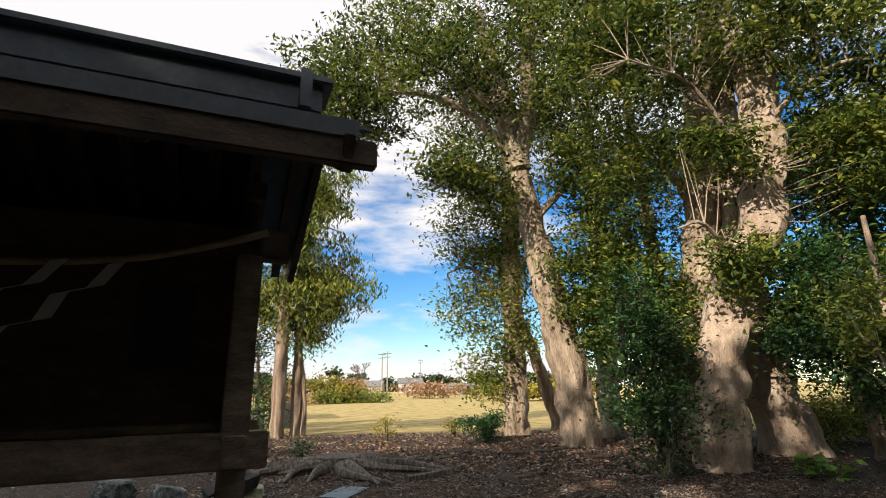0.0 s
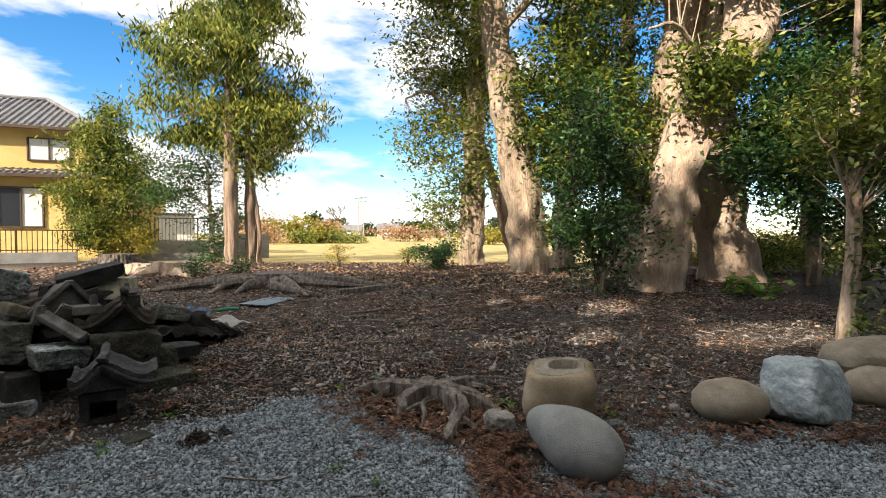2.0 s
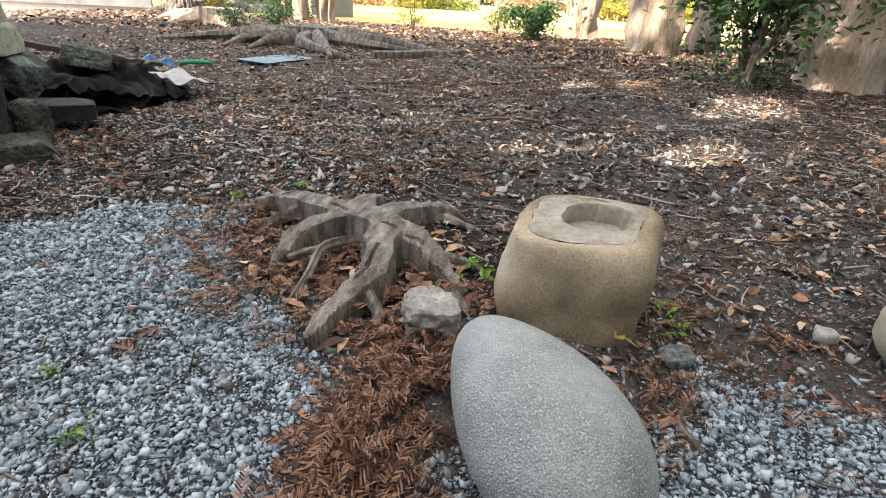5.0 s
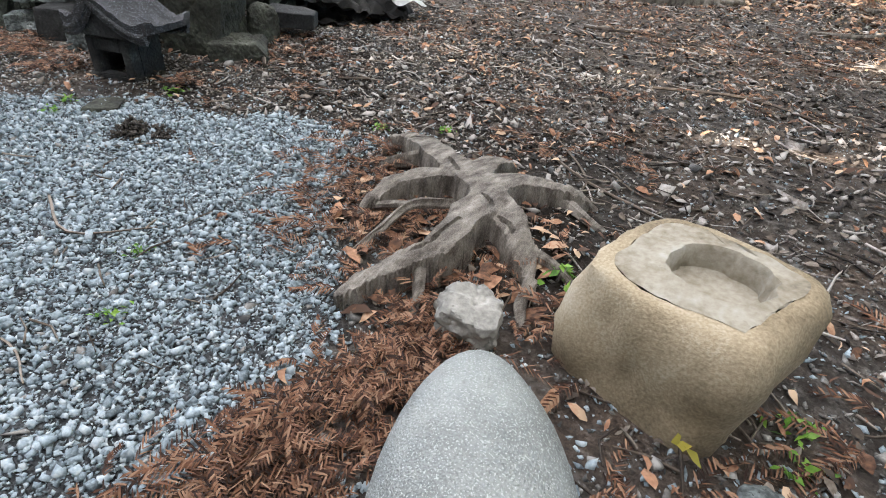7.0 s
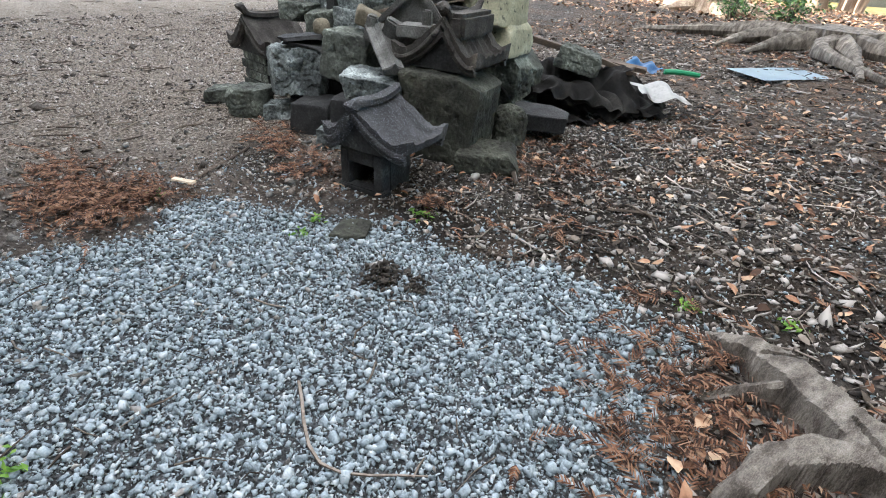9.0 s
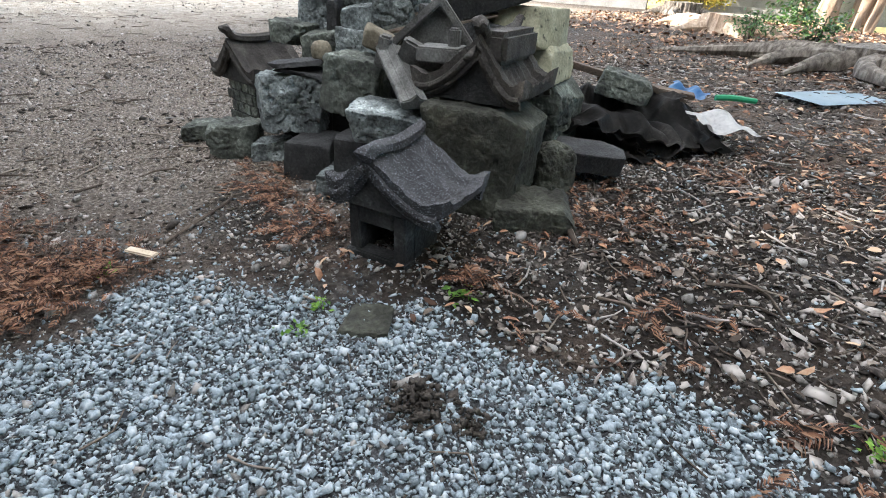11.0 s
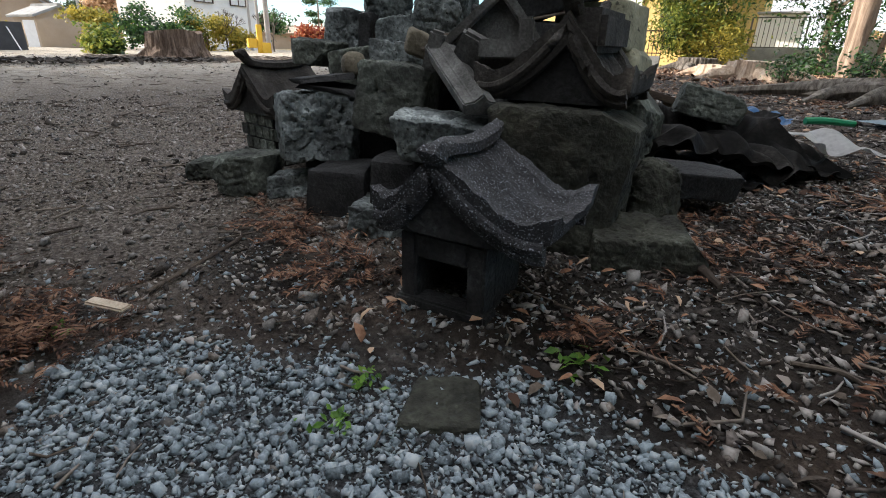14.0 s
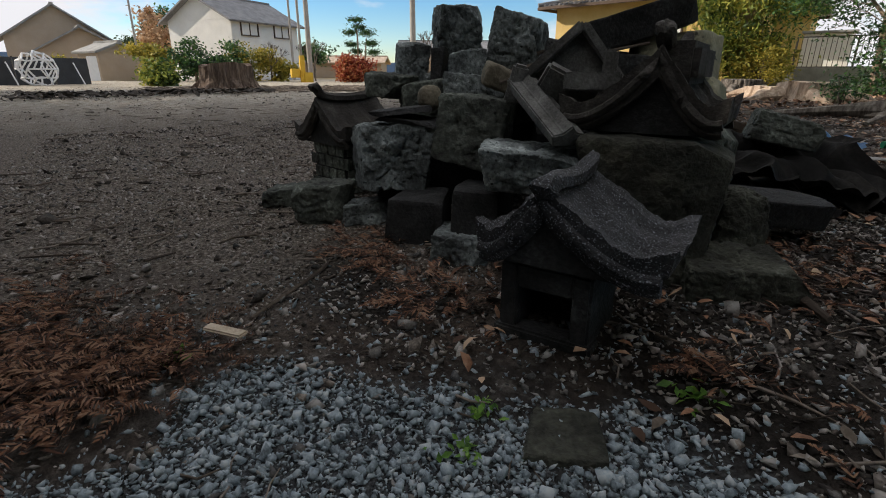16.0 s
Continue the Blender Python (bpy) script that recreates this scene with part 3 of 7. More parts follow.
def flared(h, r, lean=(0, 0), flare=1.5, bend=0.0):
    """A trunk's points and radii with a flared foot."""
    pts = [(0, 0, -0.1), (0.01, 0, 0.25), (lean[0] * 0.08, lean[1] * 0.08, h * 0.12), (lean[0] * 0.35 + bend, lean[1] * 0.35, h * 0.4), (lean[0] * 0.7 + bend, lean[1] * 0.7, h * 0.7), (lean[0], lean[1], h)]
    return pts, [r * flare, r * flare * 0.82, r * 1.08, r * 0.92, r * 0.75, r * 0.5]


# the leaning pale giant with a fork
tree((4.2, 16.0), "huge leaning evergreen tree with pale blotched bark", "tree",
     [flared(9.5, 0.56, (-1.5, 0), 1.2), ([(-1.5, 0, 9.0), (-1.9, 0, 11.5), (-2.6, 0, 15.5)], [0.42, 0.33, 0.2]), ([(-1.45, 0, 9.0), (-1.0, 0, 11.5), (-0.6, 0.2, 16)], [0.36, 0.3, 0.2])],
     [([(-1.6, 0, 9.5), (-3.4, -0.8, 11), (-5.5, -1.5, 11.2), (-7.2, -2, 10.2)], [0.2, 0.14, 0.08, 0.03]), ([(-1.7, 0, 11), (-4.2, -0.5, 13), (-6.4, -0.8, 14)], [0.16, 0.1, 0.04]), ([(-1.2, 0, 7), (0.5, -1, 8.5), (1.6, -1.8, 8.3)], [0.14, 0.09, 0.03]), ([(-1.3, 0, 8), (-3.2, -1.4, 8.4), (-4.4, -1.8, 7.6)], [0.12, 0.07, 0.03])],
     M_BARK,
     [(-2.5, -0.5, 14.5, 4.5, 3, 2.5, 150), (-5.2, -1.2, 12.0, 3.2, 2, 1.6, 120), (-6.6, -1.6, 10.3, 1.8, 1.3, 1.1, 45), (0.5, -0.5, 13.5, 3, 2.5, 3, 130), (-3.4, -1.5, 8.6, 1.8, 1.2, 1.2, 50), (1.0, -1.4, 8.6, 1.8, 1.2, 1.3, 50), (-0.2, -0.9, 5.0, 1.1, 0.7, 1.3, 35), (0.9, -0.9, 3.6, 0.9, 0.7, 1.0, 44), (0.9, -0.8, 6.3, 1.0, 0.9, 1.5, 40)],
     M_LEAF, 11, per=60, spread=0.34, size=0.19, name="evergreen_tree")
# the orange-brown giant with two stems
tree((6.25, 11.6), "massive old evergreen tree with orange-brown bark", "tree",
     [([(-0.3, 0, -0.1), (-0.26, 0, 0.3), (0.12, 0, 2.3), (0.66, 0, 3.9), (1.6, -0.05, 5.6), (1.95, -0.1, 7.6), (2.3, -0.2, 10.5)], [0.62, 0.56, 0.52, 0.51, 0.49, 0.46, 0.34]), ([(2.6, 1.9, -0.1), (2.4, 1.8, 0.8), (1.9, 1.5, 3.0), (1.75, 1.2, 6), (2.1, 1.2, 12)], [0.75, 0.62, 0.5, 0.42, 0.3])],
     [([(1.5, -0.1, 7), (-0.2, -1.2, 8.6), (-2.0, -2.0, 8.8)], [0.08, 0.05, 0.02]), ([(1.7, -0.1, 7.8), (3.0, -1.2, 9), (4.2, -1.8, 9)], [0.08, 0.05, 0.02]), ([(0.85, -0.1, 4.4), (-0.4, -1.1, 5.2), (-1.2, -1.5, 5.0)], [0.07, 0.045, 0.02]), ([(1.9, -0.1, 9.0), (1.2, -0.6, 12), (0.8, -0.8, 14)], [0.3, 0.2, 0.1])],
     M_BARKRED,
     [(1.2, -1.0, 12.0, 4.5, 3, 2.6, 190), (-1.2, -1.2, 9.3, 2.0, 1.5, 1.4, 60), (3.6, -1.6, 9.6, 2.4, 1.7, 1.9, 90), (3.4, -1.6, 6.6, 1.2, 0.9, 1.0, 34), (-0.1, -1.0, 4.6, 0.55, 0.5, 0.8, 20), (0.3, -1.0, 7.0, 0.8, 0.6, 0.7, 24), (4.9, -0.4, 7.4, 2.0, 1.5, 1.8, 80), (1.5, -0.9, 3.3, 0.4, 0.4, 0.5, 16)],
     M_LEAF, 12, per=60, spread=0.32, size=0.17, name="evergreen_tree")
tree((6.4, 13.9), "huge pale leaning tree with blotched bark", "tree",
     [([(0, 0, -0.1), (0.05, 0, 0.5), (0.3, -0.3, 2.5), (0.75, -0.8, 5.5), (1.0, -1.2, 9), (1.9, -1.3, 13)], [0.7, 0.62, 0.56, 0.5, 0.43, 0.3])], [([(0.8, -0.9, 6), (-0.4, -1.5, 7.5), (-1.4, -1.7, 7.6)], [0.13, 0.08, 0.03])], M_BARK,
     [(1.4, -1.0, 12.5, 3.4, 2.4, 2.6, 160), (-1.3, -1.5, 7.4, 1.1, 1.0, 1.2, 48), (-0.7, -1.0, 4.2, 0.8, 0.6, 1.0, 40), (-0.5, -1.2, 2.6, 0.7, 0.6, 0.8, 32)], M_LEAF, 31, per=50, spread=0.33, size=0.16, name="evergreen_tree")
# slender trees between and behind
tree((5.9, 18.5), "slender evergreen tree with reddish peeling bark", "tree", [flared(14, 0.34, (0.3, 0), 1.3)], [([(0.2, 0, 6), (1.2, -0.6, 7.5)], [0.1, 0.03])], M_BARKRED,
     [(0, 0, 12.5, 3, 2.5, 3, 110), (-0.4, -0.5, 4.0, 1.2, 0.9, 1.4, 45), (1.2, -0.4, 7.5, 1.5, 1.2, 1.4, 45)], M_LEAFDK, 13, size=0.19, name="evergreen_tree")
tree((8.6, 19.0), "slender dark evergreen woodland tree", "tree", [flared(14, 0.28, (-0.5, 0), 1.3)], [], M_CEDARBARK,
     [(0, 0, 10, 3.4, 2.5, 5, 150), (-1.5, 0, 4.5, 1.5, 1.2, 1.5, 45)], M_LEAFDK, 14, size=0.2, name="evergreen_tree")
tree((2.75, 20.2), "ivy-covered evergreen tree with dark trunk", "tree", [flared(15, 0.42, (0.5, 0), 1.25)], [([(0.1, 0, 5), (-1.5, -0.3, 6.5), (-2.5, -0.3, 6.3)], [0.12, 0.08, 0.03]), ([(0.2, 0, 8), (-1.4, -0.4, 10), (-2.4, -0.4, 10.5)], [0.14, 0.08, 0.03])], M_BARK,
     [(-0.6, -0.3, 4.6, 1.7, 1.3, 1.9, 100), (-0.8, -0.3, 8.0, 2.0, 1.4, 2.0, 110), (-0.2, 0, 12.5, 2.8, 2, 2.8, 120), (-0.7, -0.4, 2.3, 0.9, 0.7, 0.9, 22)], M_CEDAR, 15, size=0.19, name="evergreen_tree")
tree((5.0, 23.0), "thin leaning dark tree trunk", "tree", [flared(8, 0.26, (-2.4, 0), 1.3)], [], M_CEDARBARK, [(-2.4, 0, 8, 1.6, 1.5, 1.8, 45)], M_LEAFDK, 16, size=0.2, name="evergreen_tree")
# cedars by the field
CEDAR_LOBES = [(-0.2, 0, 5.6, 3.0, 2.4, 1.5, 110), (0.1, 0, 8.0, 3.2, 2.6, 1.7, 130), (0, 0, 10.6, 2.8, 2.3, 1.8, 110), (0, 0, 13.2, 2.0, 1.7, 1.7, 75), (0, 0, 15.4, 1.1, 1.0, 1.4, 30)]
tree((-6.65, 21.0), "tall conifer with drooping yellow-green sprays and bare lower trunk", "tree", [flared(16, 0.24, (0.1, 0), 1.25)],
     [([(0.05, 0, z), (1.3 * sx, 0.3 * sy, z + 0.25), (2.4 * sx, 0.5 * sy, z - 0.1)], [0.06, 0.04, 0.015]) for z, sx, sy in ((5, 1, 1), (5.6, -1, -1), (6.8, 1, -1), (7.5, -1, 1), (8.6, 1, 0.5), (9.5, -1, -0.6), (10.6, 1, -0.4), (11.5, -0.9, 0.5), (13, 0.7, 0.5))],
     M_CEDARBARK, CEDAR_LOBES, M_CEDAR, 17, per=50, spread=0.31, size=0.26, width=0.28, droop=0.55, name="conifer_tree")
tree((-6.05, 21.5), "young conifer with forked pale trunk", "tree", [flared(9, 0.19, (-0.15, 0), 1.3), ([(0.25, 0.1, -0.1), (0.28, 0.1, 1.4), (0.05, 0.05, 3.4)], [0.14, 0.11, 0.08])], [], M_CEDARBARK,
     [(0.4, 0, 4.8, 1.6, 1.3, 1.3, 55), (0.6, 0, 6.6, 1.7, 1.4, 1.3, 55)], M_CEDAR, 18, spread=0.36, size=0.24, width=0.28, droop=0.5, name="conifer_tree")
tree((-8.0, 22.6), "dark spreading broadleaf shrub tree", "tree", [flared(4, 0.09, (-0.2, 0), 1.2)], [([(0, 0, 2), (-1.4, 0, 3.6)], [0.06, 0.02]), ([(0, 0, 1.8), (1.2, 0, 3.2)], [0.06, 0.02])], M_CEDARBARK,
     [(-0.6, 0, 4.2, 1.7, 1.2, 1.0, 60), (-1.6, 0, 2.6, 1.0, 0.9, 0.7, 30), (0.3, 0, 2.4, 0.8, 0.7, 0.9, 26), (0.2, 0.0, 0.6, 0.6, 0.5, 0.55, 26)], M_LEAFDK, 19, size=0.15, name="shrub")
tree((-12.7, 23.4), "broad yellow-green conifer beside the ochre house", "tree", [flared(6.5, 0.13, (0, 0), 1.2)], [], M_CEDARBARK,
     [(0, 0, 1.4, 1.5, 1.2, 1.0, 80), (0, 0, 2.8, 1.9, 1.5, 1.1, 110), (0, 0, 4.3, 1.5, 1.2, 1.0, 80), (0, 0, 5.6, 0.8, 0.8, 0.9, 40), (0, 0, 6.6, 0.3, 0.3, 0.5, 10)], M_CEDAR, 20, spread=0.3, size=0.22, width=0.3, droop=0.4, name="conifer_tree")
tree((-11.6, 23.0), "small golden shrub by the boundary fence", "shrub", [([(0, 0, -0.1), (0, 0, 1.0)], [0.04, 0.02])], [], M_TWIG, [(0, 0, 0.95, 0.85, 0.6, 0.7, 55)], M_YELLOW, 21, spread=0.2, size=0.12, name="shrub")
# shrubs at the foot of the big trees
tree((4.5, 10.9), "dense dark camellia shrub under trees", "shrub", [([(0, 0, -0.1), (0.05, 0, 1.5), (-0.1, 0, 4.2)], [0.07, 0.05, 0.02])], [([(0, 0, 0.2), (-0.5, -0.1, 1.8), (-0.7, 0, 3)], [0.04, 0.03, 0.01]), ([(0.05, 0, 0.3), (0.6, -0.2, 1.6), (0.8, -0.2, 2.4)], [0.04, 0.03, 0.01])], M_TWIG,
     [(-0.25, 0, 3.5, 0.6, 0.6, 0.8, 44), (-0.15, 0, 2.3, 0.75, 0.7, 0.85, 66), (-0.05, -0.1, 1.1, 0.85, 0.7, 0.8, 76)], M_LEAFDK, 22, spread=0.26, size=0.12, name="shrub")
tree((1.4, 18.0), "low dark evergreen bush", "shrub", [([(0, 0, -0.1), (0, 0, 0.5)], [0.04, 0.02])], [], M_TWIG, [(0, 0, 0.5, 0.6, 0.5, 0.42, 50)], M_LEAFDK, 23, spread=0.14, size=0.11, name="shrub")
tree((6.2, 6.95), "young evergreen tree with slim orange trunk", "tree", [([(0, 0, -0.1), (0.02, 0, 0.6), (0.05, 0, 1.3), (0.1, 0.1, 2.5), (0.2, 0.2, 4.4)], [0.11, 0.085, 0.08, 0.06, 0.03])],
     [([(0.05, 0, 1.6), (-0.3, -0.1, 2.3), (-0.5, -0.2, 2.6)], [0.03, 0.02, 0.01]), ([(0.08, 0, 2.1), (0.9, 0.1, 2.9)], [0.03, 0.01])], M_BARKRED,
     [(-0.1, 0.1, 2.7, 0.5, 0.5, 0.45, 30), (0.7, 0.2, 3.3, 0.9, 0.8, 0.6, 54), (0.5, 0.1, 2.3, 0.6, 0.5, 0.3, 24), (0.3, 0, 1.1, 0.25, 0.25, 0.35, 14), (-0.1, 0, 0.45, 0.18, 0.2, 0.3, 10)], M_LEAF, 24, spread=0.2, size=0.11, name="evergreen_tree")
tree((9.3, 10.4), "shadowy dark broadleaf undergrowth bush", "shrub", [([(0, 0, -0.1), (0, 0, 3.5)], [0.07, 0.03])], [], M_TWIG,
     [(0.0, 0, 3.2, 1.6, 0.9, 1.1, 80), (-1.6, 0.0, 2.6, 0.9, 0.6, 0.8, 60), (-1.2, 0.1, 4.2, 1.0, 0.7, 0.8, 50), (-0.6, -0.4, 1.9, 0.9, 0.7, 0.7, 45), (1.6, 0.4, 2.2, 1.2, 1.0, 1.2, 70)], M_LEAFDK, 25, spread=0.28, size=0.13, name="shrub")
for k, (x, y, h, s) in enumerate([(10.2, 12.5, 9, 26), (12.5, 13.5, 10, 27), (13.5, 17.0, 11, 28), (11.5, 20, 12, 29), (16.5, 13, 10, 30)]):
    tree((x, y), "tall dark woodland tree with thin trunk", "tree", [flared(h, 0.14, (0.4 * (-1) ** k, 0), 1.3)], [([(0.1, 0, h * 0.55), (1.2, 0.2, h * 0.65), (2.2, 0.3, h * 0.63)], [0.06, 0.04, 0.01])], M_CEDARBARK,
         [(0, 0, h * 0.8, 2.4, 2.0, 2.0, 80), (0.6, 0, h * 0.5, 1.6, 1.2, 1.0, 36), (-0.8, 0, h * 0.36, 1.2, 1.0, 0.9, 26)], M_LEAFDK, s, size=0.2, name="evergreen_tree")
for k, (x, y) in enumerate([(9.8, 14.5), (11.2, 16.5), (12.6, 15.3), (14.0, 19.0), (9.0, 18.0)]):
    tree((x, y), "sunlit low yellow-green undergrowth bush", "shrub", [([(0, 0, -0.1), (0, 0, 0.5)], [0.03, 0.02])], [], M_TWIG, [(0, 0, 0.6, 1.1, 0.8, 0.6, 60)], M_YELLOW if k % 2 else M_CEDAR, 40 + k, spread=0.2, size=0.12, name="shrub")
# big unseen trees added behind the walk to shade it and block skylight
for k, (x, y, h, r) in enumerate([(-12, -9.5, 17.3, 5.6), (-7.0, -10.5, 14.5, 4.8), (5, -12, 14.5, 4.6), (-19.5, -10, 18, 5.4), (-27, -13, 16, 5.5), (9.5, -7, 13, 4.5), (13, -2, 13, 4.5), (14.5, 4.5, 13, 4.0), (-8, -15, 16, 5.0)]):
    tree((x, y), "unseen broad evergreen tree added to cast shade", "tree", [flared(h * 0.72, 0.45, (0.4, 0), 1.4)], [([(0.2, 0, h * 0.45), (2.2, 0.5, h * 0.58)], [0.18, 0.06]), ([(0.2, 0, h * 0.45), (-2.0, -0.6, h * 0.6)], [0.18, 0.06])], M_BARK,
         [(0, 0, h * 0.68, r, r, h * 0.27, 115 if k < 3 else 150), (0.6, 0, h * 0.5, r * 0.8, r * 0.8, h * 0.12, 60 if k < 3 else 70)], M_LEAFDK, 60 + k, per=34, spread=0.6, size=0.45, width=0.55, name="evergreen_tree")


# unseen evergreens added at the sides to block light from the low sky
for k, (x, y) in enumerate([(15, -9), (15.5, -5), (15, -1), (15.5, 3), (-13, -5), (-9, -6)]):
    tree((x, y), "unseen dense evergreen added to block low skylight", "tree", [([(0, 0, -0.1), (0, 0, 4.5)], [0.15, 0.06])], [], M_CEDARBARK, [(0, 0, 3.2, 2.6, 2.6, 3.0, 120)], M_LEAFDK, 200 + k, per=40, spread=0.5, size=0.5, width=0.6, name="shade_hedge")
# unseen dark timber hall, added behind the walk to block sky and sun
hall = thing("shade_hall", (0.3, -7.2, -0.05), "unseen dark timber hall added to block light", "building")
box_part("wall", (0, 0, 3.2), (17.0, 5.0, 6.4), M_DARKWOOD, hall, "dark boarded wall", 0.03)
for sg in (-1, 1):
    box_part("roof_slope", (0, 0, 0), (19.0, 4.2, 0.2), M_ROOFMETAL, hall, "", 0.03, Matrix.Translation((0, sg * 1.8, 7.2)) @ Matrix.Rotation(-sg * 0.5, 4, "X"))


# ---- shed shrine at the start ----
def shrine():
    root = thing("roofed_shrine", (-0.79, 2.0, 0.0), "dark weathered timber shrine with metal roof on a raised timber base", "shrine", rz=22.5)
    # local: -x to the shrine's far side, +y to its back
    def bp(name, c, s, mat=M_OLDWOOD, label="", bevel=0.006):
        return box_part(name, c, s, mat, root, label, bevel)
    W, D = 1.5, 0.8
    for x in (0.0, -W):
        for y in (0.0, D * 0.45, D):
            bp("post", (x, y, 2.12), (0.1, 0.1, 1.16))
    bp("floor_beam", (-W / 2, 0.0, 1.885), (W + 0.24, 0.115, 0.13))
    bp("floor_beam", (-W / 2, D, 1.885), (W + 0.24, 0.115, 0.13))
    for x in (0.0, -W):
        bp("side_beam", (x, D / 2, 1.885), (0.085, D + 0.26, 0.11))
        bp("side_beam", (x, D / 2, 2.28), (0.05, D, 0.07))
    bp("floor", (-W / 2, D / 2, 1.965), (W, D, 0.03), M_DARKWOOD)
    bp("rear_wall", (-W / 2, D + 0.0, 2.42), (W - 0.12, 0.03, 0.9), M_DARKWOOD)
    bp("lintel", (-W / 2, 0.0, 2.68), (W + 0.3, 0.1, 0.12), M_DARKWOOD)
    bp("front_panel", (-W / 2, 0.16, 2.31), (W - 0.06, 0.03, 0.68), M_DARKWOOD, "dark board doors")
    bp("front_glass", (-0.3, 0.138, 2.36), (0.2, 0.006, 0.34), M_GLASS, "dark glass pane")
    bp("side_panel", (-0.012, D / 2, 2.42), (0.024, D - 0.1, 0.87), M_DARKWOOD)
    bp("side_panel", (-W + 0.012, D / 2, 2.42), (0.024, D - 0.1, 0.87), M_DARKWOOD)
    bp("side_panel", (-W + 0.012, -0.02, 2.3), (0.024, 0.3, 0.62), M_DARKWOOD)
    # base frame of stacked timbers
    for z, g, h in ((1.45, 0.0, 0.17), (1.28, 0.07, 0.16)):
        bp("base_timber", (-W / 2 - 0.1, -0.02 + g, z), (W + 0.34, 0.17, h))
        bp("base_timber", (-W / 2 - 0.1, D - g, z), (W + 0.34, 0.17, h))
        bp("base_timber", (0.0 - g, D / 2, z - 0.012), (0.15, D + 0.3, h - 0.004))
        bp("base_timber", (-W - g, D / 2, z - 0.012), (0.15, D + 0.3, h - 0.004))
    for x, y in ((-0.3, 0.15), (-0.3, D - 0.15), (-W - 0.0, 0.1), (-W - 0.0, D - 0.1)):
        bp("base_leg", (x, y, 0.57), (0.2, 0.2, 1.26))
    bp("step_timber", (0.12, 0.36, 1.33), (0.15, 1.0, 0.13))
    # roof: front slope, rear slope, ridge
    yf, yr, yb, zf, zr, zb = -0.72, -0.1, D + 0.12, 2.87, 3.19, 2.83
    x0, x1 = 0.28, -W - 0.45
    bm = bmesh.new()
    prof = [(yf, zf), (yf * 0.5 + yr * 0.5, (zf + zr) / 2 - 0.03), (yr, zr), (yr * 0.5 + yb * 0.5, (zb + zr) / 2 - 0.05), (yb, zb)]
    top = [[bm.verts.new((x, y, z + 0.06)) for y, z in prof] for x in (x0, x1)]
    bot = [[bm.verts.new((x, y, z)) for y, z in prof] for x in (x0, x1)]
    for i in range(4):
        bm.faces.new((top[0][i], top[0][i + 1], top[1][i + 1], top[1][i]))
        bm.faces.new((bot[0][i], bot[1][i], bot[1][i + 1], bot[0][i + 1]))
        for s in (0, 1):
            bm.faces.new((top[s][i], bot[s][i], bot[s][i + 1], top[s][i + 1]))
    for i in (0, 4):
        bm.faces.new((top[0][i], top[1][i], bot[1][i], bot[0][i]))
    part("roof_sheet", bm, M_ROOFMETAL, root, "dark blue-grey sheet metal")
    for s in (0.33, 0.66):
        y, z = yf + (yr - yf) * s, zf + (zr - zf) * s
        box_part("roof_seam", (-W / 2, y, z + 0.066 - 0.03 * math.sin(s * 3.14)), (x0 - x1, 0.02, 0.018), M_ROOFMETAL, root, "", 0.003)
    bp("ridge_cover", (-W / 2 - 0.02, yr, zr + 0.12), (x0 - x1 - 0.22, 0.17, 0.13), M_ROOFMETAL)
    bp("ridge_cap", (-W / 2 - 0.02, yr, zr + 0.2), (x0 - x1 - 0.14, 0.24, 0.035), M_ROOFMETAL)
    bp("ridge_end", (x0 - 0.12, yr, zr + 0.14), (0.05, 0.26, 0.19), M_ROOFMETAL)
    bp("fascia", (-W / 2, yf + 0.03, zf - 0.045), (x0 - x1 - 0.04, 0.045, 0.09), M_DARKWOOD)
    for k in range(13):
        x = x1 + 0.12 + k * (x0 - x1 - 0.24) / 12
        for (ya, za), (yb2, zb2) in (((yf + 0.06, zf - 0.04), (yr, zr - 0.05)), ((yr, zr - 0.05), (yb - 0.03, zb - 0.04))):
            L = math.hypot(yb2 - ya, zb2 - za)
            m = Matrix.Translation((x, (ya + yb2) / 2, (za + zb2) / 2 - 0.03)) @ Matrix.Rotation(math.atan2(zb2 - za, yb2 - ya), 4, "X")
            box_part("rafter", (0, 0, 0), (0.045, L, 0.05), M_DARKWOOD, root, "", 0, m)
    # verge boards and gable
    for x in (x0 - 0.03, x1 + 0.03):
        for (ya, za), (yb2, zb2) in (((yf, zf - 0.06), (yr, zr - 0.06)), ((yr, zr - 0.06), (yb, zb - 0.06))):
            L = math.hypot(yb2 - ya, zb2 - za)
            m = Matrix.Translation((x, (ya + yb2) / 2, (za + zb2) / 2)) @ Matrix.Rotation(math.atan2(zb2 - za, yb2 - ya), 4, "X")
            box_part("verge_board", (0, 0, 0), (0.035, L, 0.12), M_DARKWOOD, root, "", 0.004, m)
    for x in (0.0, -W):
        bp("gable_board", (x, D * 0.4, 2.85), (0.03, D * 1.1, 0.22), M_DARKWOOD)
        bp("purlin", (x, D * 0.4, 2.86), (0.08, D + 0.2, 0.07), M_DARKWOOD)
    return root


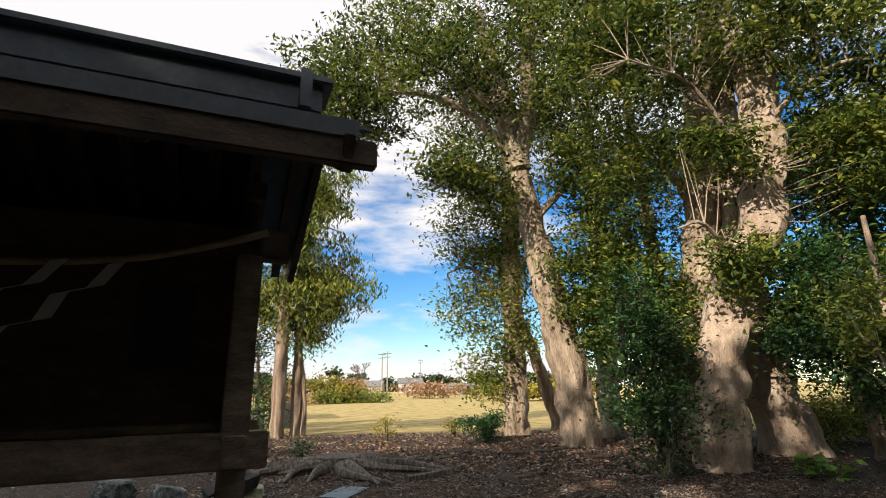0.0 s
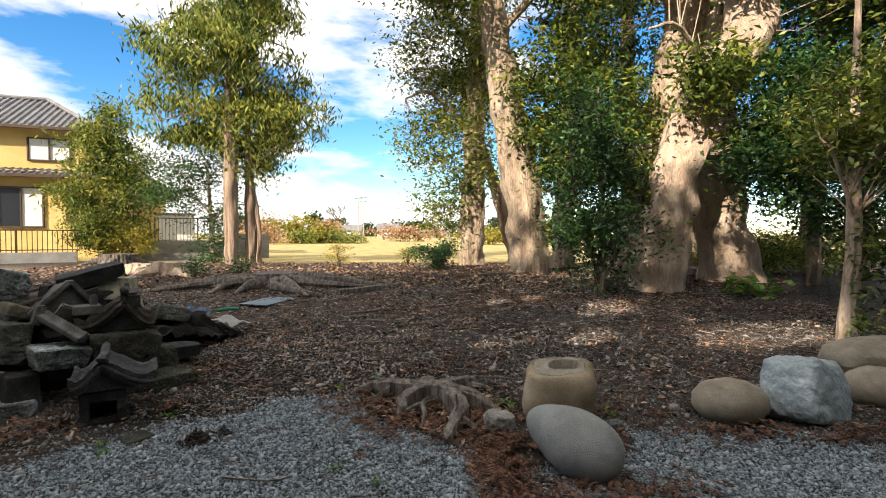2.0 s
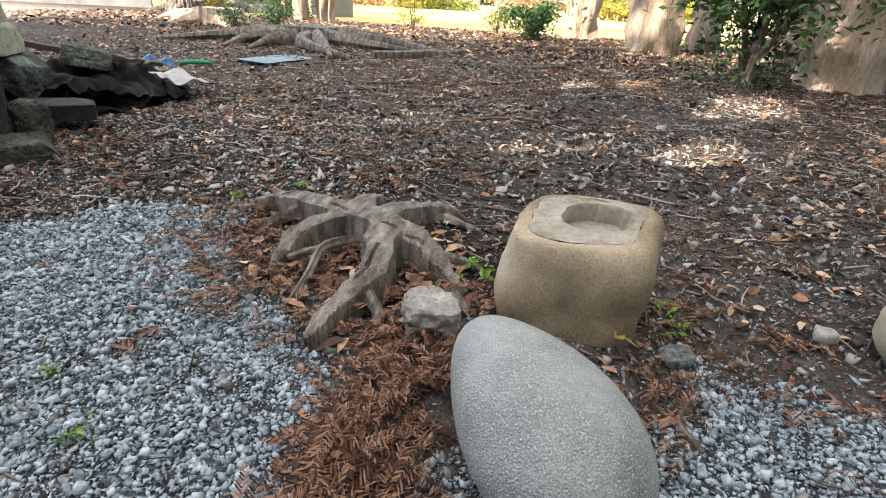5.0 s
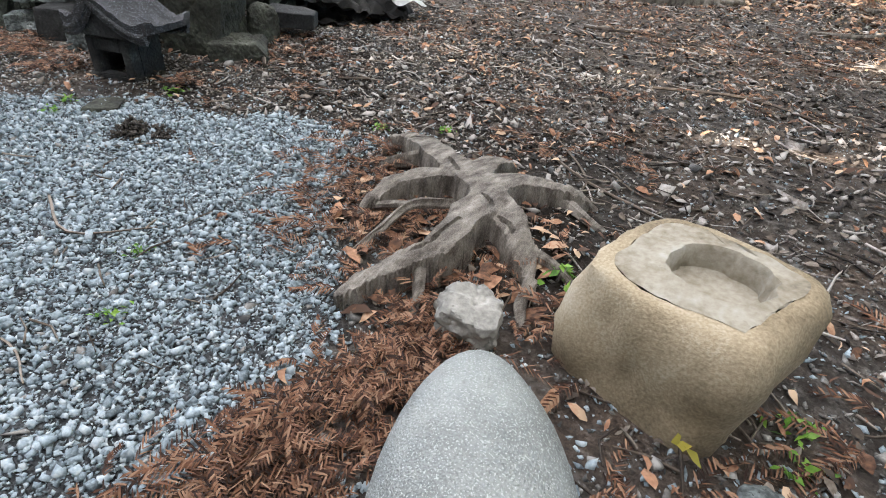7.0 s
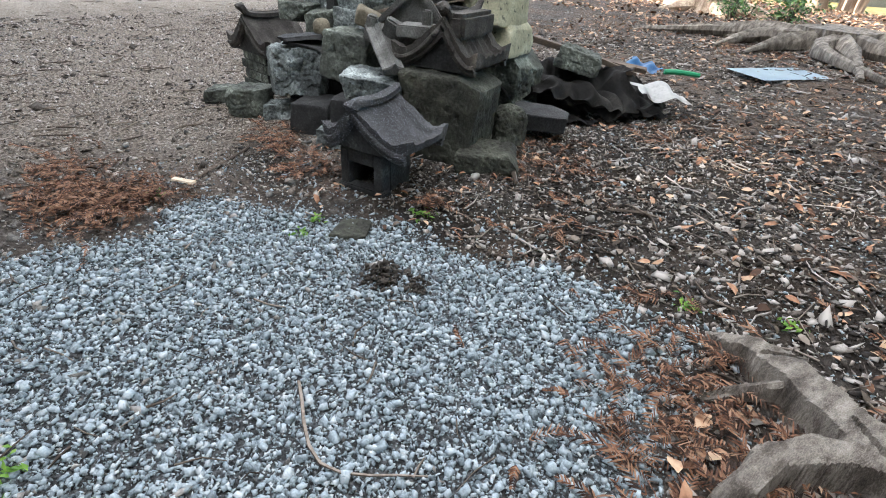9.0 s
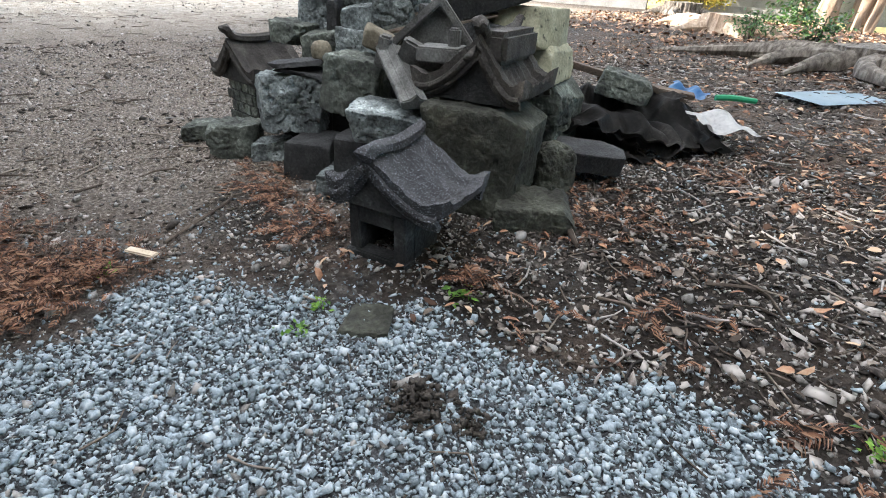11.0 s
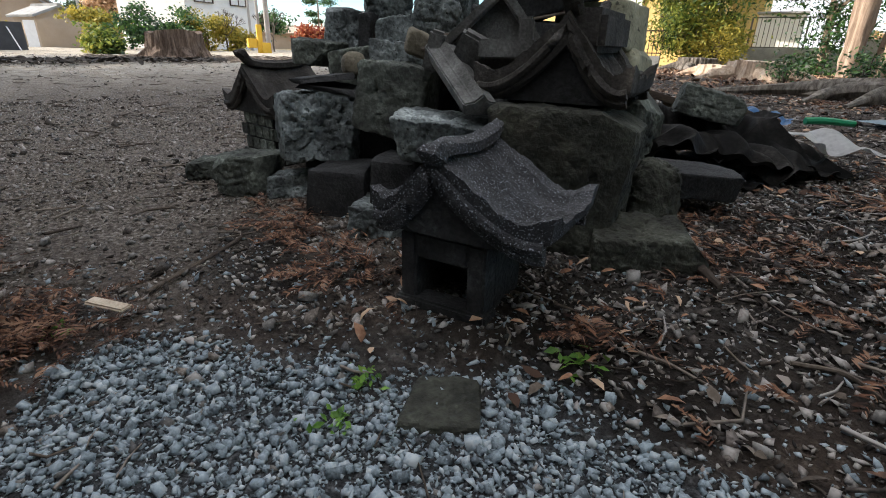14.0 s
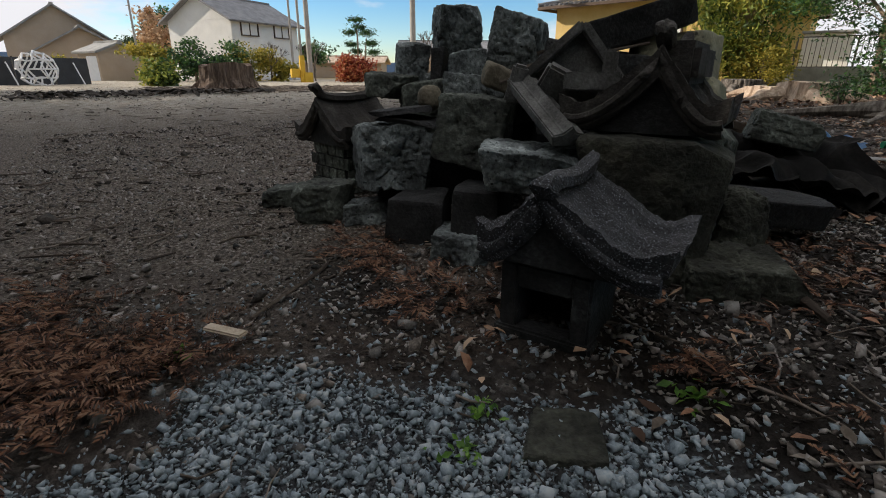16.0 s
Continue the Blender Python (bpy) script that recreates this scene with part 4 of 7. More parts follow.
shrine()
rope = thing("straw_rope", (-0.79, 2.0, 2.6), "thin twisted straw rope tied across the shrine front", "rope", rz=22.5)
tube_part("rope_strand", [(0.06, -0.07, 0.12), (-0.12, -0.085, 0.05), (-0.4, -0.09, -0.03), (-0.8, -0.09, -0.07), (-1.2, -0.09, -0.05), (-1.6, -0.09, 0.04)], [0.016, 0.014, 0.013, 0.013, 0.013, 0.016], M_ROPE, rope, seg=8, n=6)
for k, (x, dx) in enumerate(((-0.43, -0.2), (-0.6, -0.22), (-0.82, -0.18))):
    st = thing("paper_streamer", (-0.79 + x * 0.924 + 0.05, 2.0 + x * 0.383 - 0.1, 2.54), "folded white paper streamer hanging from the rope", "streamer", "paper streamers", rz=22.5)
    bm = bmesh.new()
    w = 0.05
    rows = [(0, 0.01), (0.02, -0.08), (-0.05, -0.11), (-0.01, -0.2), (-0.09, -0.23), (-0.07, -0.36)]
    vs = [(bm.verts.new((dx * -z * 4 + ox, -0.012 * i, z)), bm.verts.new((dx * -z * 4 + ox - w, -0.012 * i - 0.006, z - 0.012))) for i, (ox, z) in enumerate(rows)]
    for (a, b), (c, d) in zip(vs, vs[1:]):
        bm.faces.new((a, b, d, c))
    bmesh.ops.solidify(bm, geom=bm.faces[:], thickness=0.002)
    part("paper_strip", bm, M_PAPER, st)


# ---- stones by the gravel ----
def lone_stone(name, at, size, mat, seed, label, sharp=0.2, rough=0.03, rz=0.0, rx=0.0, ry=0.0, cuts=12, worn=0.1):
    ob = stone(name, size, mat, seed, sharp, rough, cuts, worn=worn)
    ob.matrix_basis = pose(*at, rx, ry, rz)
    return tagged(ob, label, "stone")


def basin():
    root = thing("stone_basin", (2.035, 4.985, -0.035), "squat yellow sandstone basin with a hollowed grey top", "basin", rz=-11.0)
    bm = bmesh.new()
    nx, h = 64, 0.40
    rings = []
    prof = [(0.0, 0.94, 0), (0.03, 0.98, 0), (0.1, 1.0, 0), (0.16, 1.0, 0), (0.22, 1.0, 0), (0.28, 1.0, 0), (0.33, 0.985, 0), (0.37, 0.965, 0), (0.392, 0.93, 0), (0.403, 0.87, 0), (0.407, 0.8, 0), (0.408, 0.73, 0)]
    for z, s, _ in prof:
        ring = []
        for k in range(nx):
            a = 2 * math.pi * k / nx
            c, sn = math.cos(a), math.sin(a)
            p = 5.0
            r = 1 / ((abs(c) ** p + abs(sn) ** p) ** (1 / p))
            q = Vector((0.28 * s * r * c, 0.225 * s * r * sn, z * 1.07 + 0.02 * c * (z / 0.4) + 0.03 * sn * (z / 0.4)))
            q += Vector((c, sn, 0)) * (0.032 * noise.noise(q * 4.5) + 0.014 * noise.noise(q * 14) + 0.006 * noise.noise(q * 40))
            ring.append(bm.verts.new(q))
        rings.append(ring)
    for a, b in zip(rings, rings[1:]):
        for k in range(nx):
            bm.faces.new((a[k], a[(k + 1) % nx], b[(k + 1) % nx], b[k]))
    bm.faces.new(rings[0][::-1])
    body_top = [v.co.copy() for v in rings[-1]]
    part("body", bm, M_BASIN, root, "", True)
    # mortar-grey top with the bowl
    bm = bmesh.new()
    rings = [[bm.verts.new(v + Vector((0.012 * noise.noise(v * 21), 0.012 * noise.noise(v * 23), 0.0015))) for v in body_top]]
    cx, cy = 0.04, 0.015
    for rx, ry, dz in ((0.165, 0.14, 0.003), (0.142, 0.122, 0.006), (0.13, 0.112, 0.008), (0.124, 0.107, -0.002), (0.121, 0.104, -0.06), (0.112, 0.097, -0.066), (0.05, 0.042, -0.068)):
        ring = []
        for k in range(nx):
            a = 2 * math.pi * k / nx
            c, sn = math.cos(a), math.sin(a)
            r = 1 / ((abs(c) ** 2.2 + abs(sn) ** 2.2) ** (1 / 2.2))
            x, y = cx + rx * r * c, cy + ry * r * sn
            jig = 0.012 * noise.noise(Vector((x * 30, y * 30, dz * 9)))
            ring.append(bm.verts.new((x + jig, y + jig, 0.44 + dz + 0.065 * (x - cx) + 0.13 * y * (1 if dz > -0.05 else 0.5))))
        rings.append(ring)
    for a, b in zip(rings, rings[1:]):
        for k in range(nx):
            bm.faces.new((a[k], a[(k + 1) % nx], b[(k + 1) % nx], b[k]))
    bm.faces.new(rings[-1])
    part("bowl", bm, M_BASINTOP, root, "grey mortar top with a round hollow", True)
    return root


basin()
egg_bm = bmesh.new()
bmesh.ops.create_uvsphere(egg_bm, u_segments=40, v_segments=24, radius=1.0)
for v in egg_bm.verts:
    t = (v.co.x + 1) / 2
    w = 0.235 * (0.72 + 0.42 * t)
    v.co = Vector((v.co.x * 0.365, v.co.y * w, v.co.z * w * 0.92))
    v.co += v.co.normalized() * 0.008 * noise.noise(v.co * 5)
egg = part("egg_shaped_stone", egg_bm, M_EGG, None, "", True)
egg.matrix_basis = pose(1.9, 4.19, 0.135, 0, 9, -54)
tagged(egg, "smooth pale grey egg-shaped granite boulder half on gravel", "stone")
lone_stone("round_boulder", (3.42, 4.9, 0.13), (0.6, 0.48, 0.36), M_BOULDER, 3, "smooth rounded tan boulder on gravel", 0.12, 0.015, 10, cuts=14, worn=0.0)
lone_stone("blue_rock", (4.08, 4.95, 0.19), (0.7, 0.46, 0.56), M_BLUEROCK, 5, "jagged blue-green rock with white veins", 0.55, 0.03, 28, -8, 16, 26, 0.6)
lone_stone("flat_boulder", (5.55, 5.85, 0.25), (1.1, 0.6, 0.36), M_BOULDER, 7, "flat pale tan boulder", 0.3, 0.03, 6, 0, -4, 12)
lone_stone("small_boulder", (4.95, 5.2, 0.12), (0.6, 0.45, 0.38), M_BOULDER, 8, "rounded tan boulder beside the blue rock", 0.15, 0.02, 0)
lone_stone("rough_rubble", (1.5, 4.72, 0.04), (0.2, 0.17, 0.17), M_RUBBLE, 9, "crumbly pale lump of old concrete", 0.5, 0.035, 20, cuts=24, worn=0.6)
lone_stone("white_pebble", (2.98, 4.95, 0.06), (0.09, 0.07, 0.07), M_PEBBLE, 10, "small whitish pebble on soil", 0.2, 0.01, 20, cuts=5)
lone_stone("grey_cobble", (2.4, 4.72, 0.02), (0.12, 0.1, 0.07), M_BASALT, 10, "flat grey cobble against the basin", 0.3, 0.02, 20, cuts=6)


# ---- flat-cut root stump ----
def flat_stump():
    root = thing("root_stump", (1.13, 5.05, 0.01), "flat-sawn weathered grey stump with spreading roots", "stump")
    arms = [
        ([(0.0, 0.25, 0.13), (-0.29, 0.38, 0.13), (-0.52, 0.45, 0.11), (-0.7, 0.48, 0.07), (-0.82, 0.5, -0.01)], [0.115, 0.1, 0.095, 0.065, 0.03], True),
        ([(-0.18, 0.34, 0.11), (-0.33, 0.19, 0.1), (-0.37, -0.02, 0.05), (-0.4, -0.1, -0.04)], [0.085, 0.07, 0.05, 0.03], True),
        ([(-0.02, 0.33, 0.12), (0.05, 0.5, 0.11), (0.22, 0.6, 0.09), (0.34, 0.66, -0.01)], [0.1, 0.07, 0.06, 0.03], True),
        ([(-0.14, 0.36, 0.12), (-0.16, 0.55, 0.11), (-0.13, 0.66, 0.02)], [0.1, 0.07, 0.04], True),
        ([(0.04, 0.2, 0.13), (0.08, -0.02, 0.12), (0.08, -0.2, 0.09), (0.03, -0.37, 0.04), (-0.05, -0.54, -0.01)], [0.11, 0.09, 0.078, 0.055, 0.028], True),
        ([(0.07, 0.24, 0.12), (0.22, 0.14, 0.1), (0.34, 0.05, 0.04), (0.46, -0.05, -0.03)], [0.095, 0.08, 0.055, 0.03], True),
        ([(-0.1, 0.17, 0.06), (-0.2, 0.0, 0.08), (-0.19, -0.18, 0.05), (-0.22, -0.3, -0.02)], [0.022, 0.018, 0.016, 0.01], False),
        ([(-0.2, 0.0, 0.08), (-0.3, -0.06, 0.06), (-0.42, -0.04, -0.02)], [0.018, 0.016, 0.01], False),
        ([(0.27, 0.1, 0.07), (0.45, 0.12, 0.04), (0.6, 0.06, -0.02)], [0.024, 0.018, 0.01], False),
        ([(0.1, -0.28, 0.05), (0.17, -0.36, 0.03), (0.2, -0.42, -0.02)], [0.03, 0.02, 0.012], False),
        ([(0.4, 0.0, 0.02), (0.44, -0.12, 0.01), (0.5, -0.2, -0.02)], [0.03, 0.022, 0.012], False),
        ([(-0.5, 0.42, 0.07), (-0.58, 0.28, 0.05), (-0.66, 0.2, -0.02)], [0.04, 0.028, 0.016], False),
        ([(0.2, 0.58, 0.07), (0.36, 0.54, 0.04), (0.5, 0.58, -0.02)], [0.03, 0.022, 0.012], False),
    ]
    cell, cut = 0.009, 0.15
    gx, gy = np.meshgrid(np.arange(-0.95, 0.62, cell), np.arange(-0.68, 0.82, cell))
    hgt = np.full(gx.shape, -0.08)
    warp_x = gx + 0.014 * np.sin(gy * 15 + 1.0) + 0.006 * np.sin(gy * 39 + 3 * gx)
    warp_y = gy + 0.014 * np.sin(gx * 13) + 0.006 * np.sin(gx * 43 + 2.0)
    for p, r, fl in arms:
        if not fl:
            continue
        cp = curve_pts(p, 10)
        rr = np.interp(np.linspace(0, 1, len(cp)), np.linspace(0, 1, len(r)), r) * 0.8
        for c, rad in zip(cp, rr):
            d = np.hypot(warp_x - c[0], warp_y - c[1]) / rad
            top = c[2] + np.where(d < 0.95, 0.03 - 0.012 * d * d, 0.018 - (d - 0.95) * 1.3)
            hgt = np.maximum(hgt, np.where(d < 1.7, top, -0.08))
    level = cut + 0.02 * gx + 0.006 * np.sin(gx * 6 + 1) * np.sin(gy * 7)
    hgt = np.where(hgt > level, level + (hgt - level) * 0.06, hgt)
    for x0, y0, x1, y1 in ((0.02, 0.2, 0.24, 0.1), (-0.3, 0.4, -0.22, 0.3), (0.07, -0.02, 0.05, -0.26), (-0.6, 0.44, -0.52, 0.52)):
        t = np.clip(((gx - x0) * (x1 - x0) + (gy - y0) * (y1 - y0)) / ((x1 - x0) ** 2 + (y1 - y0) ** 2), 0, 1)
        hgt = np.where((np.hypot(warp_x - x0 - t * (x1 - x0), warp_y - y0 - t * (y1 - y0)) < 0.008) & (hgt > 0.05), hgt - 0.035, hgt)
    grain = 0.004 * np.sin(gx * 90 + 9 * np.sin(gy * 11)) * np.sin(gy * 40 + 5 * np.sin(gx * 9))
    top = hgt + grain * np.where(hgt > cut - 0.02, 0.35, 1.4)
    bm = bmesh.new()
    keep = hgt > -0.079
    vs = {}
    rows, cols = gx.shape
    for a in range(rows - 1):
        for b in range(cols - 1):
            if keep[a:a + 2, b:b + 2].all():
                q = []
                for u, w in ((a, b), (a, b + 1), (a + 1, b + 1), (a + 1, b)):
                    if (u, w) not in vs:
                        vs[(u, w)] = bm.verts.new((gx[u, w], gy[u, w], max(top[u, w], -0.07)))
                    q.append(vs[(u, w)])
                bm.faces.new(q)
    rim = bmesh.ops.extrude_edge_only(bm, edges=[e for e in bm.edges if e.is_boundary])
    for v in rim["geom"]:
        if isinstance(v, bmesh.types.BMVert):
            v.co.z = -0.09
    bm.normal_update()
    bmesh.ops.split_edges(bm, edges=[e for e in bm.edges if len(e.link_faces) == 2 and e.calc_face_angle(0) > 0.6])
    part("sawn_crown", bm, M_STUMP, root, "flat-sawn grey top with split roots", True)
    for i, (p, r, fl) in enumerate(arms):
        if fl:
            continue
        bm = bmesh.new()
        cp = curve_pts(p, 7)
        tube(bm, cp, np.interp(np.linspace(0, 1, len(cp)), np.linspace(0, 1, len(r)), r) * 0.95, 14, 0.75, i + 3, None)
        part("thin_root", bm, M_STUMP, root, "", True)
    return root


flat_stump()


# ---- stone pile ----
YAW = 56.0


def pile_stone(name, c, size, mat, seed, label, sharp=0.7, rough=0.03, rz=0.0, rx=0.0, ry=0.0, cuts=7, worn=0.3, pits=0.0, lean=None):
    ob = stone(name, size, mat, seed, sharp, rough, cuts, worn=worn, pits=pits, lean=lean)
    ob.matrix_basis = pose(*c, rx, ry, YAW + rz)
    return tagged(ob, label, "stone", "rubble pile")


PILE = [
    ("stone_block", (-3.842, 4.569, 0.033), (0.23, 0.26, 0.13), "M", 0.75, 0, 0, "low mossy block at the pile foot"),
    ("stone_block", (-3.376, 4.731, 0.088), (0.31, 0.26, 0.24), "M", 0.7, -8, 3, "mossy broken block at the pile foot"),
    ("stone_block", (-3.146, 4.91, 0.045), (0.25, 0.22, 0.15), "B", 0.8, 6, 0, "small squared grey block on the ground"),
    ("stone_block", (-3.071, 5.055, 0.376), (0.45, 0.42, 0.37), "P", 0.85, 4, 2, "large porous dark block with pitted face"),
    ("stone_block", (-2.742, 5.064, 0.099), (0.28, 0.34, 0.26), "D", 0.95, -6, 2, "dark smooth-faced stone block at the pile foot"),
    ("stone_block", (-2.399, 5.21, 0.148), (0.25, 0.3, 0.35), "D", 0.95, -10, 0, "dark squared block on a slab"),
    ("stone_slab", (-2.365, 5.104, 0.043), (0.27, 0.34, 0.15), "B", 0.9, -10, 2, "grey slab lying under a block"),
    ("stone_block", (-2.632, 5.323, 0.549), (0.34, 0.38, 0.33), "M", 0.85, -12, 9, "big tilted mossy block with pitted side"),
    ("stone_block", (-2.139, 5.288, 0.44), (0.37, 0.32, 0.17), "B", 0.85, -6, 4, "wide pale-topped rough block"),
    ("round_stone", (-2.615, 5.478, 0.784), (0.24, 0.2, 0.11), "F", 0.5, 0, 22, "rounded buff field stone"),
    ("round_stone", (-2.946, 5.219, 0.696), (0.13, 0.16, 0.13), "F", 0.3, 10, 0, "small rounded brown stone"),
    ("stone_plate", (-2.985, 5.075, 0.631), (0.35, 0.2, 0.03), "D", 0.85, 12, -6, "thin dark stone plate"),
    ("stone_plate", (-2.958, 5.11, 0.585), (0.31, 0.22, 0.03), "D", 0.85, -10, 6, "thin dark stone plate"),
    ("stone_block", (-3.569, 5.297, 0.743), (0.27, 0.4, 0.14), "M", 0.85, -20, 4, "long greenish block behind the pile"),
    ("stone_block", (-3.644, 5.446, 0.875), (0.21, 0.34, 0.26), "B", 0.75, 10, 6, "pale rounded block on top of the pile"),
    ("stone_slab", (-3.301, 5.477, 0.847), (0.07, 0.22, 0.24), "D", 0.95, -8, 1, "dark upright slab between pale blocks"),
    ("stone_block", (-3.111, 5.565, 0.84), (0.21, 0.26, 0.2), "B", 0.8, 6, -8, "pale squared block leaning on a slab"),
    ("stone_block", (-2.9, 5.749, 0.97), (0.27, 0.4, 0.31), "B", 0.85, -12, 6, "large pale mottled block on top"),
    ("stone_block", (-2.647, 5.837, 0.887), (0.07, 0.26, 0.2), "D", 0.95, -30, 8, "dark angular carved fragment"),
    ("stone_block", (-3.425, 5.665, 1.071), (0.27, 0.34, 0.27), "B", 0.8, 14, 0, "mottled grey block on top"),
    ("stone_fragment", (-2.4, 6.1, 1.04), (0.54, 0.36, 0.15), "D", 0.97, -16, -17, "slanted dark roof fragment with pale scuffs"),
    ("stone_block", (-2.304, 6.328, 0.9), (0.41, 0.5, 0.22), "T", 0.95, -32, 1, "long pale tuff block with greenish side"),
    ("stone_block", (-2.288, 6.398, 0.699), (0.41, 0.46, 0.21), "T", 0.95, -32, 0, "pale greenish tuff block below another"),
    ("stone_block", (-2.283, 6.512, 0.372), (0.43, 0.44, 0.4), "M", 0.9, -30, 0, "mossy block deep in the pile"),
    ("stone_block", (-1.799, 5.664, 0.29), (0.5, 0.44, 0.62), "Q", 0.85, -24, 0, "barrel-shaped brown-green block carrying a roof stone"),
    ("round_stone", (-1.697, 6.111, 0.162), (0.25, 0.24, 0.39), "Q", 0.35, 0, 0, "rounded brown boulder at the pile foot"),
    ("stone_block", (-1.681, 6.392, 0.229), (0.38, 0.3, 0.13), "D", 0.8, -6, 2, "dark moulded block with rounded edge"),
    ("stone_slab", (-1.439, 5.74, 0.079), (0.4, 0.3, 0.22), "Q", 0.85, -6, -3, "flat dark mossy slab on the ground"),
    ("stone_block", (-2.137, 7.166, 0.508), (0.35, 0.3, 0.17), "M", 0.85, -14, 12, "greenish block resting on sheet metal"),
    ("stone_block", (-3.3, 5.6, 0.267), (0.51, 0.51, 0.59), "D", 0.8, 10, 0, "grey block inside the pile"),
    ("stone_block", (-2.5, 5.9, 0.295), (0.51, 0.51, 0.65), "D", 0.8, 0, 0, "dark block inside the pile"),
    ("stone_block", (-3.0, 6.1, 0.5), (0.59, 0.51, 0.65), "D", 0.8, 20, 0, "grey block inside the pile"),
    ("stone_block", (-3.7, 5.75, 0.3), (0.42, 0.42, 0.66), "D", 0.8, -15, 0, "grey block at the back of the pile"),
    ("stone_block", (-3.35, 5.25, 0.175), (0.34, 0.34, 0.41), "D", 0.8, 8, 0, "dark block deep in the pile"),
    ("stone_block", (-3.35, 5.6, 0.72), (0.29, 0.29, 0.22), "B", 0.7, -10, 0, "grey block in the upper pile"),
    ("stone_block", (-3.27, 5.38, 0.66), (0.34, 0.34, 0.24), "M", 0.85, 12, -5, "greenish block in the upper pile"),
    ("stone_block", (-3.0, 5.58, 0.68), (0.34, 0.34, 0.26), "B", 0.85, -14, 6, "grey block in the upper pile"),
    ("stone_block", (-2.78, 5.78, 0.72), (0.36, 0.34, 0.3), "M", 0.9, 8, 0, "mossy block under the roof fragments"),
    ("stone_slab", (-2.5, 6.1, 0.8), (0.5, 0.4, 0.26), "D", 0.9, -12, 4, "dark slab under the roof fragment"),
]
MATS = {"Q": M_BROWNST, "B": M_BASALT, "M": M_MOSSY, "D": M_DARK, "T": M_TUFF, "P": M_BASALT, "F": M_BUFF}
ROUGH = {"D": 0.006, "P": 0.03, "T": 0.01, "F": 0.012}
PITS = {"P": 2.2, "B": 1.3, "M": 1.3, "Q": 1.3, "T": 0.7}
for k, (nm, c, s, mk, sh, rz, ry, lab) in enumerate(PILE):
    pile_stone(nm, c, s, MATS[mk], k + 20, lab, min(1.0, sh + 0.08) if sh > 0.4 else sh, ROUGH.get(mk, 0.02), rz, 3 * math.sin(k * 1.7), ry, 38 if mk in "BMPQ" else 18, {"P": 0.5, "D": 0.08}.get(mk, 0.16), PITS.get(mk, 0.0), [0.14, 0.08, 0.0, 0.0] if "barrel" in lab else None)


